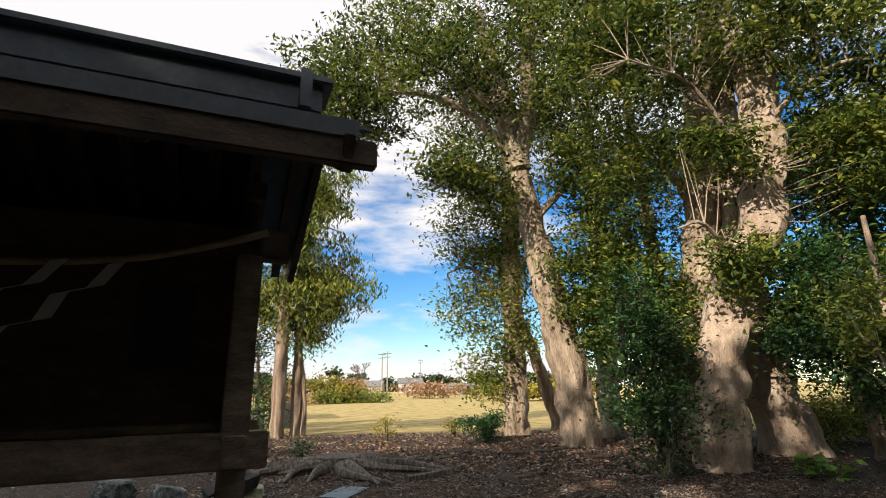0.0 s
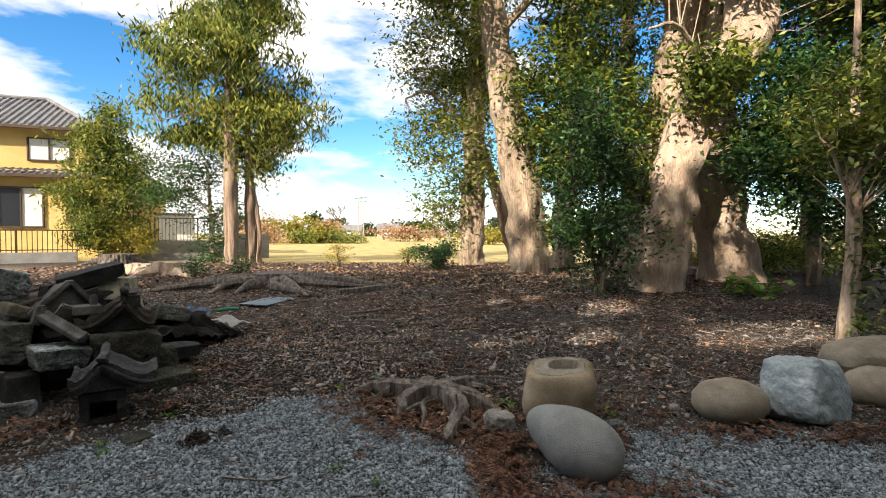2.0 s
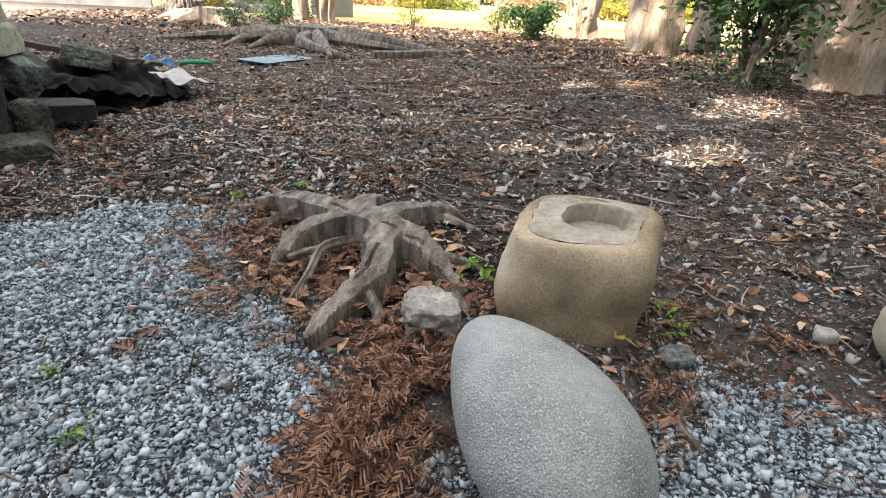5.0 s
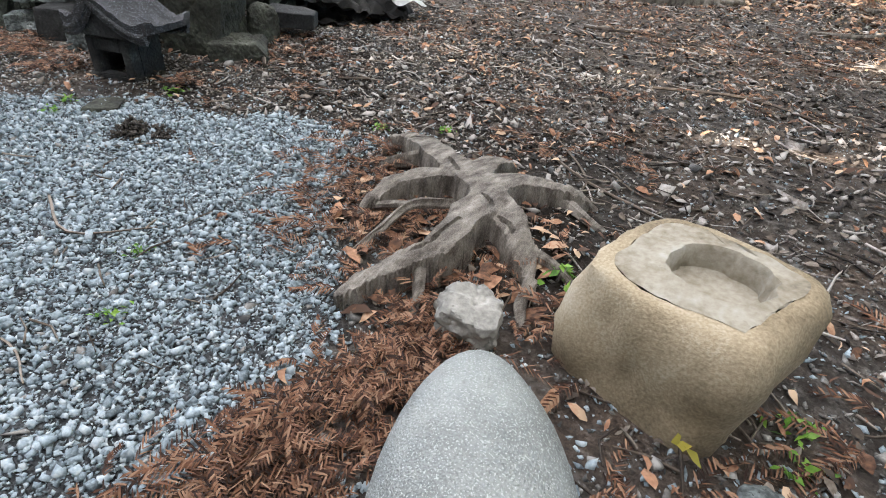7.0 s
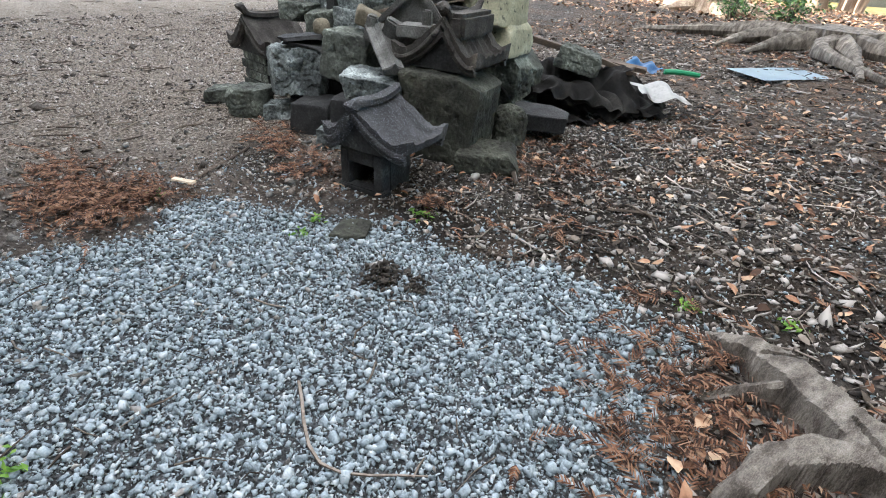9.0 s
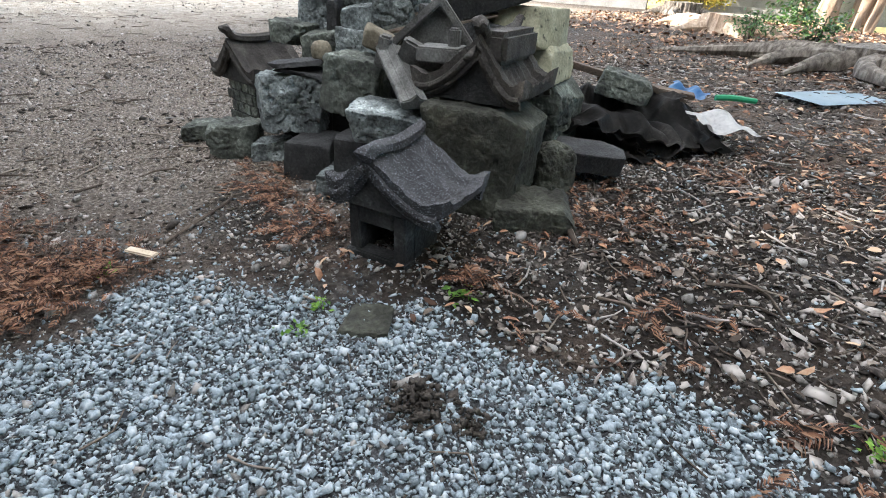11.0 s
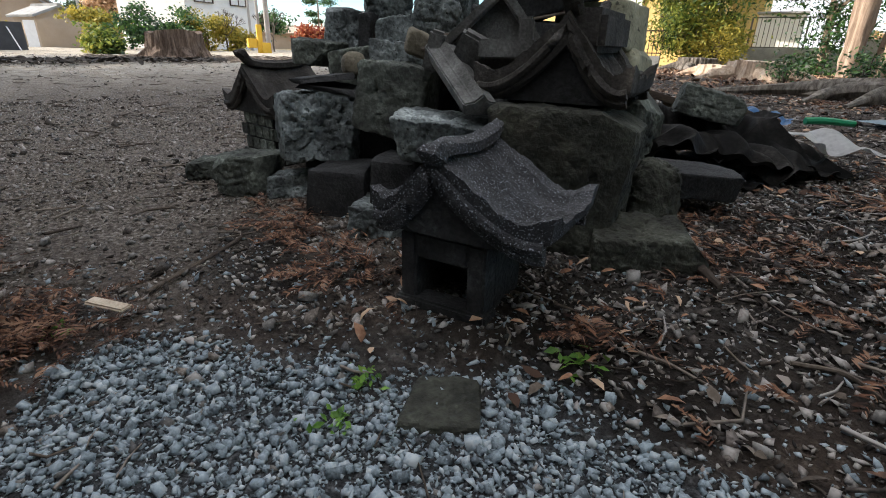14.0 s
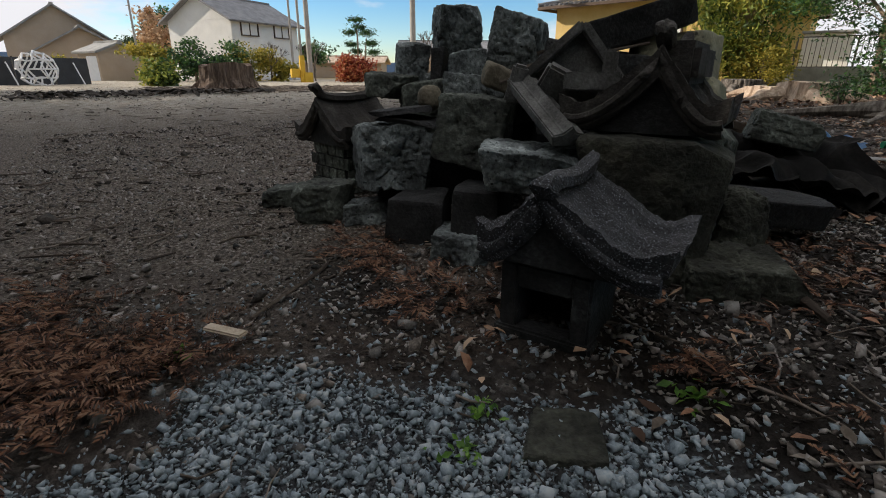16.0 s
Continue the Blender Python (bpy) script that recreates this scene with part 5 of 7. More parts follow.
def stone_roof(parent, wl, wr, d, z0, h, flutes=0, mat=None, thick=0.06, front=0.05, back=0.05):
    """A small curved gable roof of carved stone: ridge along y, gables at -y and +y, eaves at -wl and wr."""
    mat = mat or M_ROOFST
    bm = bmesh.new()
    nu, nv = 56, 30

    def across(u):
        return u * (wl if u < 0 else wr)

    def surf(u):
        a = abs(u)
        return z0 + h * (1 - a) ** 1.9 + 0.16 * h * a ** 5

    def step(v, lo, hi):
        k = min(1.0, max(0.0, (v - lo) / (hi - lo)))
        return k * k * (3 - 2 * k)
    top, bot = [], []
    for j in range(nv + 1):
        v = j / nv
        e = 2 * abs(v - 0.5)
        y = (v - 0.5) * d
        lift = 0.07 * h * e ** 3
        rt, rb = [], []
        for i in range(nu + 1):
            u = (i / nu) * 2 - 1
            a = abs(u)
            fl = 0.011 * math.sin(v * flutes * 2 * math.pi) * step(a, 0.15, 0.4) * (1 - step(e, 0.72, 0.8)) if flutes else 0
            nz = 0.006 * noise.fractal(Vector((u * 7, v * 7, wl * 9)), 0.7, 2.1, 5) + 0.005 * noise.noise(Vector((u * 30, v * 30, 3.0)))
            verge = 0.026 * step(e, 0.62, 0.74) * step(a, 0.02, 0.3)
            band = 0.012 * (step(a, 0.84, 0.88)) - 0.01 * step(a, 0.5, 0.54) * (1 - step(a, 0.8, 0.84))
            chip = 0.02 * max(0.0, noise.noise(Vector((u * 5, v * 5, 7 + wr * 11))) - 0.25) * step(max(a, e), 0.7, 1.0)
            rt.append(bm.verts.new((across(u) * (1 + 0.02 * noise.noise(Vector((v * 6, u, 1)))), y * (1 + 0.02 * noise.noise(Vector((u * 6, v, 5)))), surf(u) + lift + fl + nz + verge + band - chip)))
            rb.append(bm.verts.new((across(u) * 0.97, y * 0.97, surf(u) + lift * 0.6 - thick * (0.6 + 0.8 * (1 - a)))))
        top.append(rt), bot.append(rb)
    for j in range(nv):
        for i in range(nu):
            bm.faces.new((top[j][i], top[j][i + 1], top[j + 1][i + 1], top[j + 1][i]))
            bm.faces.new((bot[j][i], bot[j + 1][i], bot[j + 1][i + 1], bot[j][i + 1]))
    for i in range(nu):
        bm.faces.new((top[0][i], bot[0][i], bot[0][i + 1], top[0][i + 1]))
        bm.faces.new((top[nv][i], top[nv][i + 1], bot[nv][i + 1], bot[nv][i]))
    for j in range(nv):
        bm.faces.new((top[j][0], top[j + 1][0], bot[j + 1][0], bot[j][0]))
        bm.faces.new((top[j][nu], bot[j][nu], bot[j + 1][nu], top[j + 1][nu]))
    part("roof", bm, mat, parent, "curved carved stone roof", True)
    bm = bmesh.new()
    zr = z0 + h
    rp = curve_pts([(0, -d * 0.54, zr + front - 0.045), (0, -d * 0.48, zr + front - 0.02), (0, -d * 0.36, zr + 0.02), (0, 0, zr + 0.005), (0, d * 0.34, zr + 0.02), (0, d * 0.5, zr + back)], 5)
    tube(bm, rp, np.interp(np.linspace(0, 1, len(rp)), [0, 0.08, 0.25, 0.5, 0.8, 1], [0.016, 0.034, 0.03, 0.027, 0.03, 0.024]), 16, 0.6, 4)
    part("ridge", bm, mat, parent, "thick stone ridge with raised ends", True)
    for sg in (-1, 1):
        for drop, inset, r in ((0.03, 0.485, 0.02), (0.062, 0.455, 0.018)):
            bm = bmesh.new()
            us = np.linspace(-0.93, 0.93, 23)
            tube(bm, [(across(u), sg * d * inset, surf(u) - drop) for u in us], [r] * 23, 8, 0.25, 3)
            part("bargeboard", bm, mat, parent, "", True)
        bm = bmesh.new()
        us = np.linspace(-0.84, 0.84, 25)
        lo = z0 - 0.05
        f = bm.faces.new([bm.verts.new((across(u) * 0.95, sg * d * 0.42, max(lo + 0.012, surf(u) - 0.07))) for u in us] + [bm.verts.new((across(u) * 0.95, sg * d * 0.42, lo)) for u in (0.84, -0.84)])
        r = bmesh.ops.extrude_face_region(bm, geom=[f])
        bmesh.ops.translate(bm, verts=[v for v in r["geom"] if isinstance(v, bmesh.types.BMVert)], vec=(0, -sg * 0.08, 0))
        part("gable", bm, M_DARK, parent)


def stone_body(parent, w, d, z0, h, ow, oh):
    """A hollow stone cabin, open at -y."""
    t = 0.045
    for c, s in (((-w / 2 + (w - ow) / 4, -d / 2 + t, z0 + h / 2), ((w - ow) / 2, 2 * t, h)), ((w / 2 - (w - ow) / 4, -d / 2 + t, z0 + h / 2), ((w - ow) / 2, 2 * t, h))):
        box_part("door_jamb", c, s, M_DARK, parent, "", 0.008)
    box_part("lintel", (0, -d / 2 + t, z0 + h - (h - oh) * 0.3), (ow, 2 * t, (h - oh) * 0.6), M_DARK, parent, "", 0.006)
    box_part("sill", (0, -d / 2 + t - 0.012, z0 + (h - oh) * 0.2), (w + 0.03, 2 * t, (h - oh) * 0.4), M_DARK, parent, "", 0.008)
    box_part("side_wall", (-w / 2 + t / 2 + 0.004, t, z0 + h / 2), (t, d - 2 * t, h - 0.004), M_DARK, parent, "", 0.005)
    box_part("side_wall", (w / 2 - t / 2 - 0.004, t, z0 + h / 2), (t, d - 2 * t, h - 0.004), M_DARK, parent, "", 0.005)
    box_part("back_wall", (0, d / 2 - t / 2, z0 + h / 2), (w - 2 * t, t, h - 0.006), M_DARK, parent, "", 0.005)


h1 = thing("stone_shrine", (-1.604, 5.022, -0.02), "small dark carved stone shrine with curved roof and open front", "shrine", "stone shrines", rz=27.7)
stone_body(h1, 0.3, 0.3, 0.0, 0.275, 0.18, 0.14)
stone_roof(h1, 0.215, 0.365, 0.43, 0.34, 0.19, 0, None, 0.05, 0.035, 0.04)
h2 = thing("stone_shrine_roof", (-1.854, 5.746, 0.0), "detached dark carved stone shrine roof with fluted slope", "shrine roof", "stone shrines", rz=28)
stone_roof(h2, 0.37, 0.25, 0.5, 0.655, 0.25, 7, M_ROOFBR, 0.075, 0.09, 0.07)
box_part("ridge_block", (0.045, 0.02, 0.86), (0.15, 0.45, 0.15), M_ROOFBR, h2, "squared ridge block", 0.025)
h3 = thing("stone_shrine", (-4.0, 5.1, 0.0), "broken stone shrine roof set on a low brick base", "shrine", "stone shrines", rz=14)
stone_roof(h3, 0.34, 0.36, 0.5, 0.4, 0.25, 5, M_ROOFBR, 0.07, 0.1, 0.06)
box_part("base_core", (0.02, 0, 0.19), (0.4, 0.36, 0.36), M_DARK, h3, "", 0.006)
for r in range(4):
    for k in range(5):
        for face in (0, 1):
            w = 0.09
            o = -0.2 + k * 0.1 + (0.05 if r % 2 else 0)
            if o > 0.2:
                continue
            c = (o + 0.02, -0.185, 0.06 + r * 0.085) if face == 0 else (0.225, o * 0.85, 0.06 + r * 0.085)
            s = (w, 0.014, 0.075) if face == 0 else (0.014, w * 0.85, 0.075)
            box_part("brick", c, s, M_MOSSY, h3, "", 0.004)

# carved tile piece, pyramid fragment, small cube with post
tile_th = thing("ridge_tile_stone", (-2.338, 5.375, 0.775), "grey carved ridge stone lying aslant on a block", "stone", "rubble pile")
bm = bmesh.new()
run = Vector((-1.944, 5.314, 0.575)) - Vector((-2.338, 5.375, 0.775))
vs = [bm.verts.new((x, y, z)) for y in (-0.02, run.length) for x, z in ((-0.06, -0.03), (0.06, -0.03), (0.075, 0.02), (0.03, 0.03), (0.0, 0.062), (-0.03, 0.03), (-0.075, 0.02))]
bm.faces.new(vs[6::-1])
bm.faces.new(vs[7:])
for k in range(7):
    bm.faces.new((vs[k], vs[(k + 1) % 7], vs[7 + (k + 1) % 7], vs[7 + k]))
bmesh.ops.transform(bm, matrix=run.to_track_quat("Y", "Z").to_matrix().to_4x4(), verts=bm.verts)
bmesh.ops.bevel(bm, geom=bm.edges[:], offset=0.006, segments=2, affect="EDGES")
part("shaft", bm, M_SLATE, tile_th)
box_part("upright_end", (0, 0, 0), (0.07, 0.08, 0.17), M_SLATE, tile_th, "", 0.012, pose(-0.005, -0.03, 0.0, 6, 14, YAW))
slab = box_part("stone_slab", (0, 0, 0), (0.24, 0.06, 0.16), M_SLATE, None, "", 0.012)
slab.matrix_basis = pose(-2.16, 5.47, 0.75, 24, 26, YAW)
tagged(slab, "grey slab fragment tipped against the roof stone", "stone", "rubble pile")
pyr = thing("gable_stone", (-2.42, 5.74, 0.75), "dark triangular roof gable fragment standing on edge", "stone", "rubble pile", rz=YAW - 4)
bm = bmesh.new()
b = [bm.verts.new((x, y, z)) for y in (-0.1, 0.14) for x, z in ((-0.25, 0), (0.2, 0), (0.2, 0.035), (0.045, 0.26), (0.0, 0.26))]
bm.faces.new(b[4::-1])
bm.faces.new(b[5:])
for k in range(5):
    bm.faces.new((b[k], b[(k + 1) % 5], b[5 + (k + 1) % 5], b[5 + k]))
bmesh.ops.bevel(bm, geom=bm.edges[:], offset=0.01, segments=2, affect="EDGES")
part("gable_face", bm, M_SLATE, pyr)
for p0, p1 in (((-0.29, -0.13, 0.0), (0.02, -0.13, 0.285)), ((0.02, -0.12, 0.285), (0.23, -0.12, 0.02))):
    v = Vector(p1) - Vector(p0)
    m = Matrix.Translation((Vector(p0) + Vector(p1)) / 2) @ Matrix.Rotation(-math.atan2(v.z, v.x), 4, "Y")
    box_part("verge_band", (0, 0, 0), (v.length, 0.07, 0.045), M_SLATE, pyr, "", 0.01, m)
fin = thing("stone_finial", (-2.09, 5.56, 0.755), "small grey stone with a stepped top", "stone", "rubble pile", rz=YAW - 14)
box_part("base", (0, 0, 0.035), (0.23, 0.2, 0.075), M_SLATE, fin, "", 0.008)
box_part("knob", (0.06, 0.02, 0.11), (0.06, 0.06, 0.1), M_SLATE, fin, "", 0.01)


# ---- sheet metal and scraps beside the pile ----
def sheet(name, c, w, d, rz, mat, label, amp=0.03, waves=6, tilt=0, roll=0, crumple=0.03, seed=0, category="sheet metal"):
    bm = bmesh.new()
    nu, nv = 84, 20
    g = []
    for j in range(nv + 1):
        row = []
        for i in range(nu + 1):
            x, y = (i / nu - 0.5) * w, (j / nv - 0.5) * d
            z = amp * math.sin(i / nu * waves * 2 * math.pi) + crumple * noise.noise(Vector((x * 4, y * 4, seed)))
            x += crumple * 0.8 * noise.noise(Vector((y * 7, seed, x)))
            y += crumple * 0.8 * noise.noise(Vector((x * 7, seed + 5, y)))
            row.append(bm.verts.new((x, y, z)))
        g.append(row)
    for j in range(nv):
        for i in range(nu):
            bm.faces.new((g[j][i], g[j][i + 1], g[j + 1][i + 1], g[j + 1][i]))
    bmesh.ops.solidify(bm, geom=bm.faces[:], thickness=0.004)
    ob = part(name, bm, mat, None, "", crumple > 0.01)
    ob.matrix_basis = pose(*c, tilt, roll, rz)
    return tagged(ob, label, category)


sheet("corrugated_sheet", (-2.05, 7.2, 0.3), 1.15, 0.75, 62, M_TIN, "black rusty corrugated sheet leaning on rubble", 0.016, 8, 12, 6, 0.12, 1)
sheet("corrugated_sheet", (-1.85, 7.35, 0.24), 1.1, 0.6, 70, M_TIN, "black rusty corrugated sheet near the ground", 0.016, 8, 8, 8, 0.12, 2)
# two extra sheets added as filler for the dark shade under the heap
sheet("corrugated_sheet", (-2.1, 6.95, 0.36), 1.2, 0.7, 58, M_TIN, "extra black rusty corrugated sheet added to block light", 0.016, 8, 16, 4, 0.14, 6)
sheet("corrugated_sheet", (-1.95, 7.1, 0.16), 1.2, 0.7, 60, M_TIN, "extra black rusty corrugated sheet filling shade under another", 0.016, 8, 6, 4, 0.1, 7)
sheet("crumpled_sheet", (-1.62, 7.62, 0.33), 0.42, 0.32, 60, M_TINPALE, "pale crumpled metal sheet end", 0.02, 2, 4, 10, 0.08, 3)
sheet("roofing_sheet", (-1.82, 9.98, 0.275), 1.0, 0.52, 75, M_SHEET, "flat pale blue panel lying on the litter", 0.0, 1, 1, 0, 0.004, 4, "panel")
sheet("blue_scrap", (-2.3, 8.25, 0.36), 0.32, 0.24, 30, M_BLUEBIT, "crumpled blue plastic scrap", 0.02, 2, 10, 8, 0.06, 5, "scrap")
pipe = tube_part("green_pipe", [(-2.02, 8.2, 0.37), (-1.94, 8.3, 0.375), (-1.82, 8.46, 0.36)], [0.025, 0.025, 0.022], M_GREENPIPE)
tagged(pipe, "short bright green plastic pipe on scrap", "pipe")
for c, s, rz, ry in (((-2.75, 7.5, 0.5), (0.9, 0.1, 0.05), 70, 14), ((-2.15, 7.6, 0.44), (0.55, 0.12, 0.04), 80, 18), ((-2.45, 7.85, 0.4), (0.8, 0.1, 0.04), 40, 6), ((-2.2, 7.75, 0.35), (0.6, 0.09, 0.05), 100, -4)):
    ob = box_part("old_plank", (0, 0, 0), s, M_DARKWOOD, None, "", 0.006)
    ob.matrix_basis = pose(*c, 6, ry, rz)
    tagged(ob, "dark rotten plank in the scrap heap", "plank", "scrap planks")
for a, b2, r in (((-2.75, 5.45, 0.8), (-2.25, 6.15, 0.98), 0.014), ((-2.55, 5.4, 0.78), (-2.2, 6.0, 0.96), 0.01), ((-2.8, 5.7, 0.9), (-2.4, 6.3, 1.05), 0.012)):
    ob = tube_part("dry_stick", [a, tuple((p + q) / 2 + 0.02 for p, q in zip(a, b2)), b2], [r, r, r * 0.6], M_TWIG, seg=6)
    tagged(ob, "dry stick lying across the rubble", "stick", "sticks on the rubble")


# ---- old stumps and roots in the middle distance ----
def old_stump(at, r, h, mat, label, seed, roots=8, reach=1.6):
    rng = np.random.default_rng(seed)
    z = float(ground_z(at[0], at[1]))
    root = thing("tree_stump", (at[0], at[1], z), label, "stump")
    bm = bmesh.new()
    nx = 90
    rings = []
    for zz, k in ((-0.05, 1.25), (h * 0.15, 1.1), (h * 0.45, 1.0), (h * 0.8, 0.97), (h, 0.96), (h * 1.005, 0.8), (h * 1.005, 0.3)):
        ring = []
        for i in range(nx):
            a = 2 * math.pi * i / nx
            rr = r * k * (1 + 0.1 * noise.noise(Vector((math.cos(a) * 2.5, math.sin(a) * 2.5, seed))) + 0.05 * math.sin(a * 13 + seed) + 0.03 * math.sin(a * 29))
            ring.append(bm.verts.new((rr * math.cos(a), rr * math.sin(a), zz + (0.12 * h * noise.noise(Vector((math.cos(a) * 1.5, math.sin(a) * 1.5, seed + 4))) if zz > h * 0.7 else 0))))
        rings.append(ring)
    for p, q in zip(rings, rings[1:]):
        for i in range(nx):
            bm.faces.new((p[i], p[(i + 1) % nx], q[(i + 1) % nx], q[i]))
    bm.faces.new(rings[-1])
    part("stump_body", bm, mat, root, "", True)
    for k in range(roots):
        a = 2 * math.pi * (k + rng.uniform(-0.3, 0.3)) / roots
        L = reach * rng.uniform(0.6, 1.3)
        b = a + rng.uniform(-0.5, 0.5)
        p = [(r * 0.7 * math.cos(a), r * 0.7 * math.sin(a), h * 0.35), ((r + L * 0.4) * math.cos(a), (r + L * 0.4) * math.sin(a), 0.08), (r * math.cos(a) + L * math.cos(b), r * math.sin(a) + L * math.sin(b), -0.02)]
        tube_part("root", p, [r * 0.3, r * 0.17, 0.03], mat, root, seg=8, n=5, lump=0.35, seed=k)
    return root


old_stump((-2.5, 12.7), 0.55, 0.26, M_STUMP, "low weathered grey stump with long exposed roots", 1, 14, 2.0)
old_stump((-6.0, 15.2), 0.55, 0.35, M_BARKRED, "broken reddish rotten stump", 2, 6, 0.7)
old_stump((-7.4, 16.3), 0.5, 0.25, M_BARKRED, "low reddish rotten tree stump", 3, 5, 0.6)
old_stump((-10.9, 20.8), 0.6, 0.4, M_STUMP, "pale rotten stump near the cedars", 4, 5, 0.6)
old_stump((-20.3, 6.15), 0.85, 0.82, M_STUMPBR, "big weathered brown sawn stump in the sun", 5, 7, 0.5)
for k, (p0, p1, r) in enumerate([((-0.75, 10.9), (0.45, 12.4), 0.07), ((1.5, 11.0), (2.2, 12.0), 0.03), ((3.4, 15.0), (1.8, 14.2), 0.06), ((-1.2, 13.3), (0.3, 13.9), 0.05), ((-3.8, 11.9), (-2.9, 12.3), 0.06)]):
    m = ((p0[0] + p1[0]) / 2 + 0.1, (p0[1] + p1[1]) / 2 - 0.1)
    ob = tube_part("fallen_branch", [(*p, float(ground_z(*p)) + r * 0.6) for p in (p0, m, p1)], [r, r, r * 0.5], M_STUMP, seg=8, lump=0.3, seed=k)
    tagged(ob, "bare grey branch lying on the litter", "branch", "fallen branches")
sap = [(-3.55, 13.4, 0.55, 71), (-1.95, 18.3, 0.9, 72), (-5.0, 14.2, 0.5, 73), (0.4, 19.0, 0.7, 74)]
for x, y, h, s in sap:
    tree((x, y), "small leafy sapling in the litter", "sapling", [([(0, 0, -0.05), (0.02, 0, h)], [0.015, 0.006])], [], M_TWIG, [(0, 0, h * 0.6, h * 0.4, h * 0.4, h * 0.4, 26)], M_LEAFDK if s % 2 else M_YELLOW, s, per=16, spread=0.1, size=0.08, name="sapling")


# ---- ochre house and its garden edge ----
def house_window(parent, c, w, h, rz, name="window"):
    """A sliding window: frame, two panes, curtain; faces local -y at c."""
    win = new(name)
    win.parent = parent
    win.matrix_basis = pose(*c, 0, 0, rz)
    t = 0.07
    for cc, s in (((0, 0, h / 2), (w + 2 * t, 0.1, t)), ((0, 0, -h / 2), (w + 2 * t, 0.14, t)), ((-w / 2 - t / 2, 0, 0), (t, 0.1, h)), ((w / 2 + t / 2, 0, 0), (t, 0.1, h)), ((0, -0.01, 0), (0.06, 0.08, h))):
        box_part("window_frame", cc, s, M_BRONZE, win, "", 0)
    for x in (-w / 4, w / 4):
        box_part("pane", (x, 0.012 + (0.02 if x > 0 else 0), 0), (w / 2 - 0.06, 0.012, h - 0.02), M_CURTAIN if x > 0 or h < 1.15 else M_GLASS, win, "", 0)
    return win


def tile_roof(parent, x0, x1, y0, y1, z0, zr, inset, pitch=0.3):
    """Hipped roof with courses of tile ridges running down each slope; local axes."""
    bm = bmesh.new()
    cy = (y0 + y1) / 2
    e = [bm.verts.new(p) for p in ((x0, y0, z0), (x1, y0, z0), (x1, y1, z0), (x0, y1, z0), (x0 + inset, cy, zr), (x1 - inset, cy, zr))]
    for f in ((0, 1, 5, 4), (1, 2, 5), (2, 3, 4, 5), (3, 0, 4), (3, 2, 1, 0)):
        bm.faces.new([e[i] for i in f])
    roof = part("roof", bm, M_TILE, parent, "grey glazed pantile roof")
    bm = bmesh.new()
    n = int((x1 - x0) / pitch)
    for k in range(n + 1):
        x = x0 + 0.1 + k * (x1 - x0 - 0.2) / n
        s = min(1.0, (x - x0) / inset, (x1 - x) / inset)
        for ya in (y0, y1):
            tube(bm, [(x, ya, z0 + 0.03), (x, ya + (cy - ya) * s, z0 + (zr - z0) * s + 0.03)], [0.06, 0.06], 6)
    n = int((y1 - y0) / pitch)
    for k in range(n + 1):
        y = y0 + 0.1 + k * (y1 - y0 - 0.2) / n
        s = min(1.0, 2 * min(y - y0, y1 - y) / (y1 - y0))
        for xa, dx in ((x0, inset), (x1, -inset)):
            tube(bm, [(xa, y, z0 + 0.03), (xa + dx * s, y, z0 + (zr - z0) * s + 0.03)], [0.06, 0.06], 6)
    tagged(part("tile_ribbing", bm, M_TILE, roof), kind="stuff")
    for a, b in (((x0, y0, z0), (x0 + inset, cy, zr)), ((x1, y0, z0), (x1 - inset, cy, zr)), ((x0, y1, z0), (x0 + inset, cy, zr)), ((x1, y1, z0), (x1 - inset, cy, zr)), ((x0 + inset, cy, zr), (x1 - inset, cy, zr))):
        bm = bmesh.new()
        tube(bm, [(a[0], a[1], a[2] + 0.08), (b[0], b[1], b[2] + 0.1)], [0.11, 0.11], 8)
        part("ridge_tile", bm, M_TILE, roof, "", True)
    for c, sz in ((((x0 + x1) / 2, y0 - 0.02, z0 - 0.09), (x1 - x0, 0.1, 0.16)), (((x0 + x1) / 2, y1 + 0.02, z0 - 0.09), (x1 - x0, 0.1, 0.16)), ((x0 - 0.02, (y0 + y1) / 2, z0 - 0.09), (0.1, y1 - y0, 0.16)), ((x1 + 0.02, (y0 + y1) / 2, z0 - 0.09), (0.1, y1 - y0, 0.16))):
        box_part("gutter", c, sz, M_BRONZE, roof, "brown eaves gutter", 0.02)
    return roof


oh = thing("house", (-15.4, 26.9, 0.5), "two-storey ochre stucco house with grey tiled roofs", "house", rz=18)
box_part("wall", (-4.6, 3.6, 1.8), (9.2, 7.2, 4.4), M_STUCCO, oh, "ochre stucco wall", 0.02)
box_part("upper_wall", (-4.9, 3.9, 4.9), (8.0, 5.8, 2.6), M_STUCCO, oh, "ochre stucco upper storey", 0.02)
tile_roof(oh, -9.9, 0.7, -0.8, 8.0, 3.75, 4.7, 4.0)
tile_roof(oh, -9.6, -0.1, 0.2, 7.6, 6.2, 8.2, 3.2)
house_window(oh, (-0.95, -0.05, 2.35), 0.75, 1.55, 0)
house_window(oh, (-3.2, -0.05, 2.2), 1.7, 1.9, 0)
house_window(oh, (-2.35, 0.95, 5.15), 1.7, 1.1, 0)
house_window(oh, (-5.6, 0.95, 5.15), 1.7, 1.1, 0)
house_window(oh, (0.05, 3.4, 2.2), 1.6, 1.2, 90)
house_window(oh, (-0.85, 3.9, 5.1), 1.5, 1.1, 90)
box_part("corner_pipe", (-0.06, -0.06, 1.9), (0.08, 0.08, 3.8), M_BRONZE, oh, "brown downpipe", 0.02)
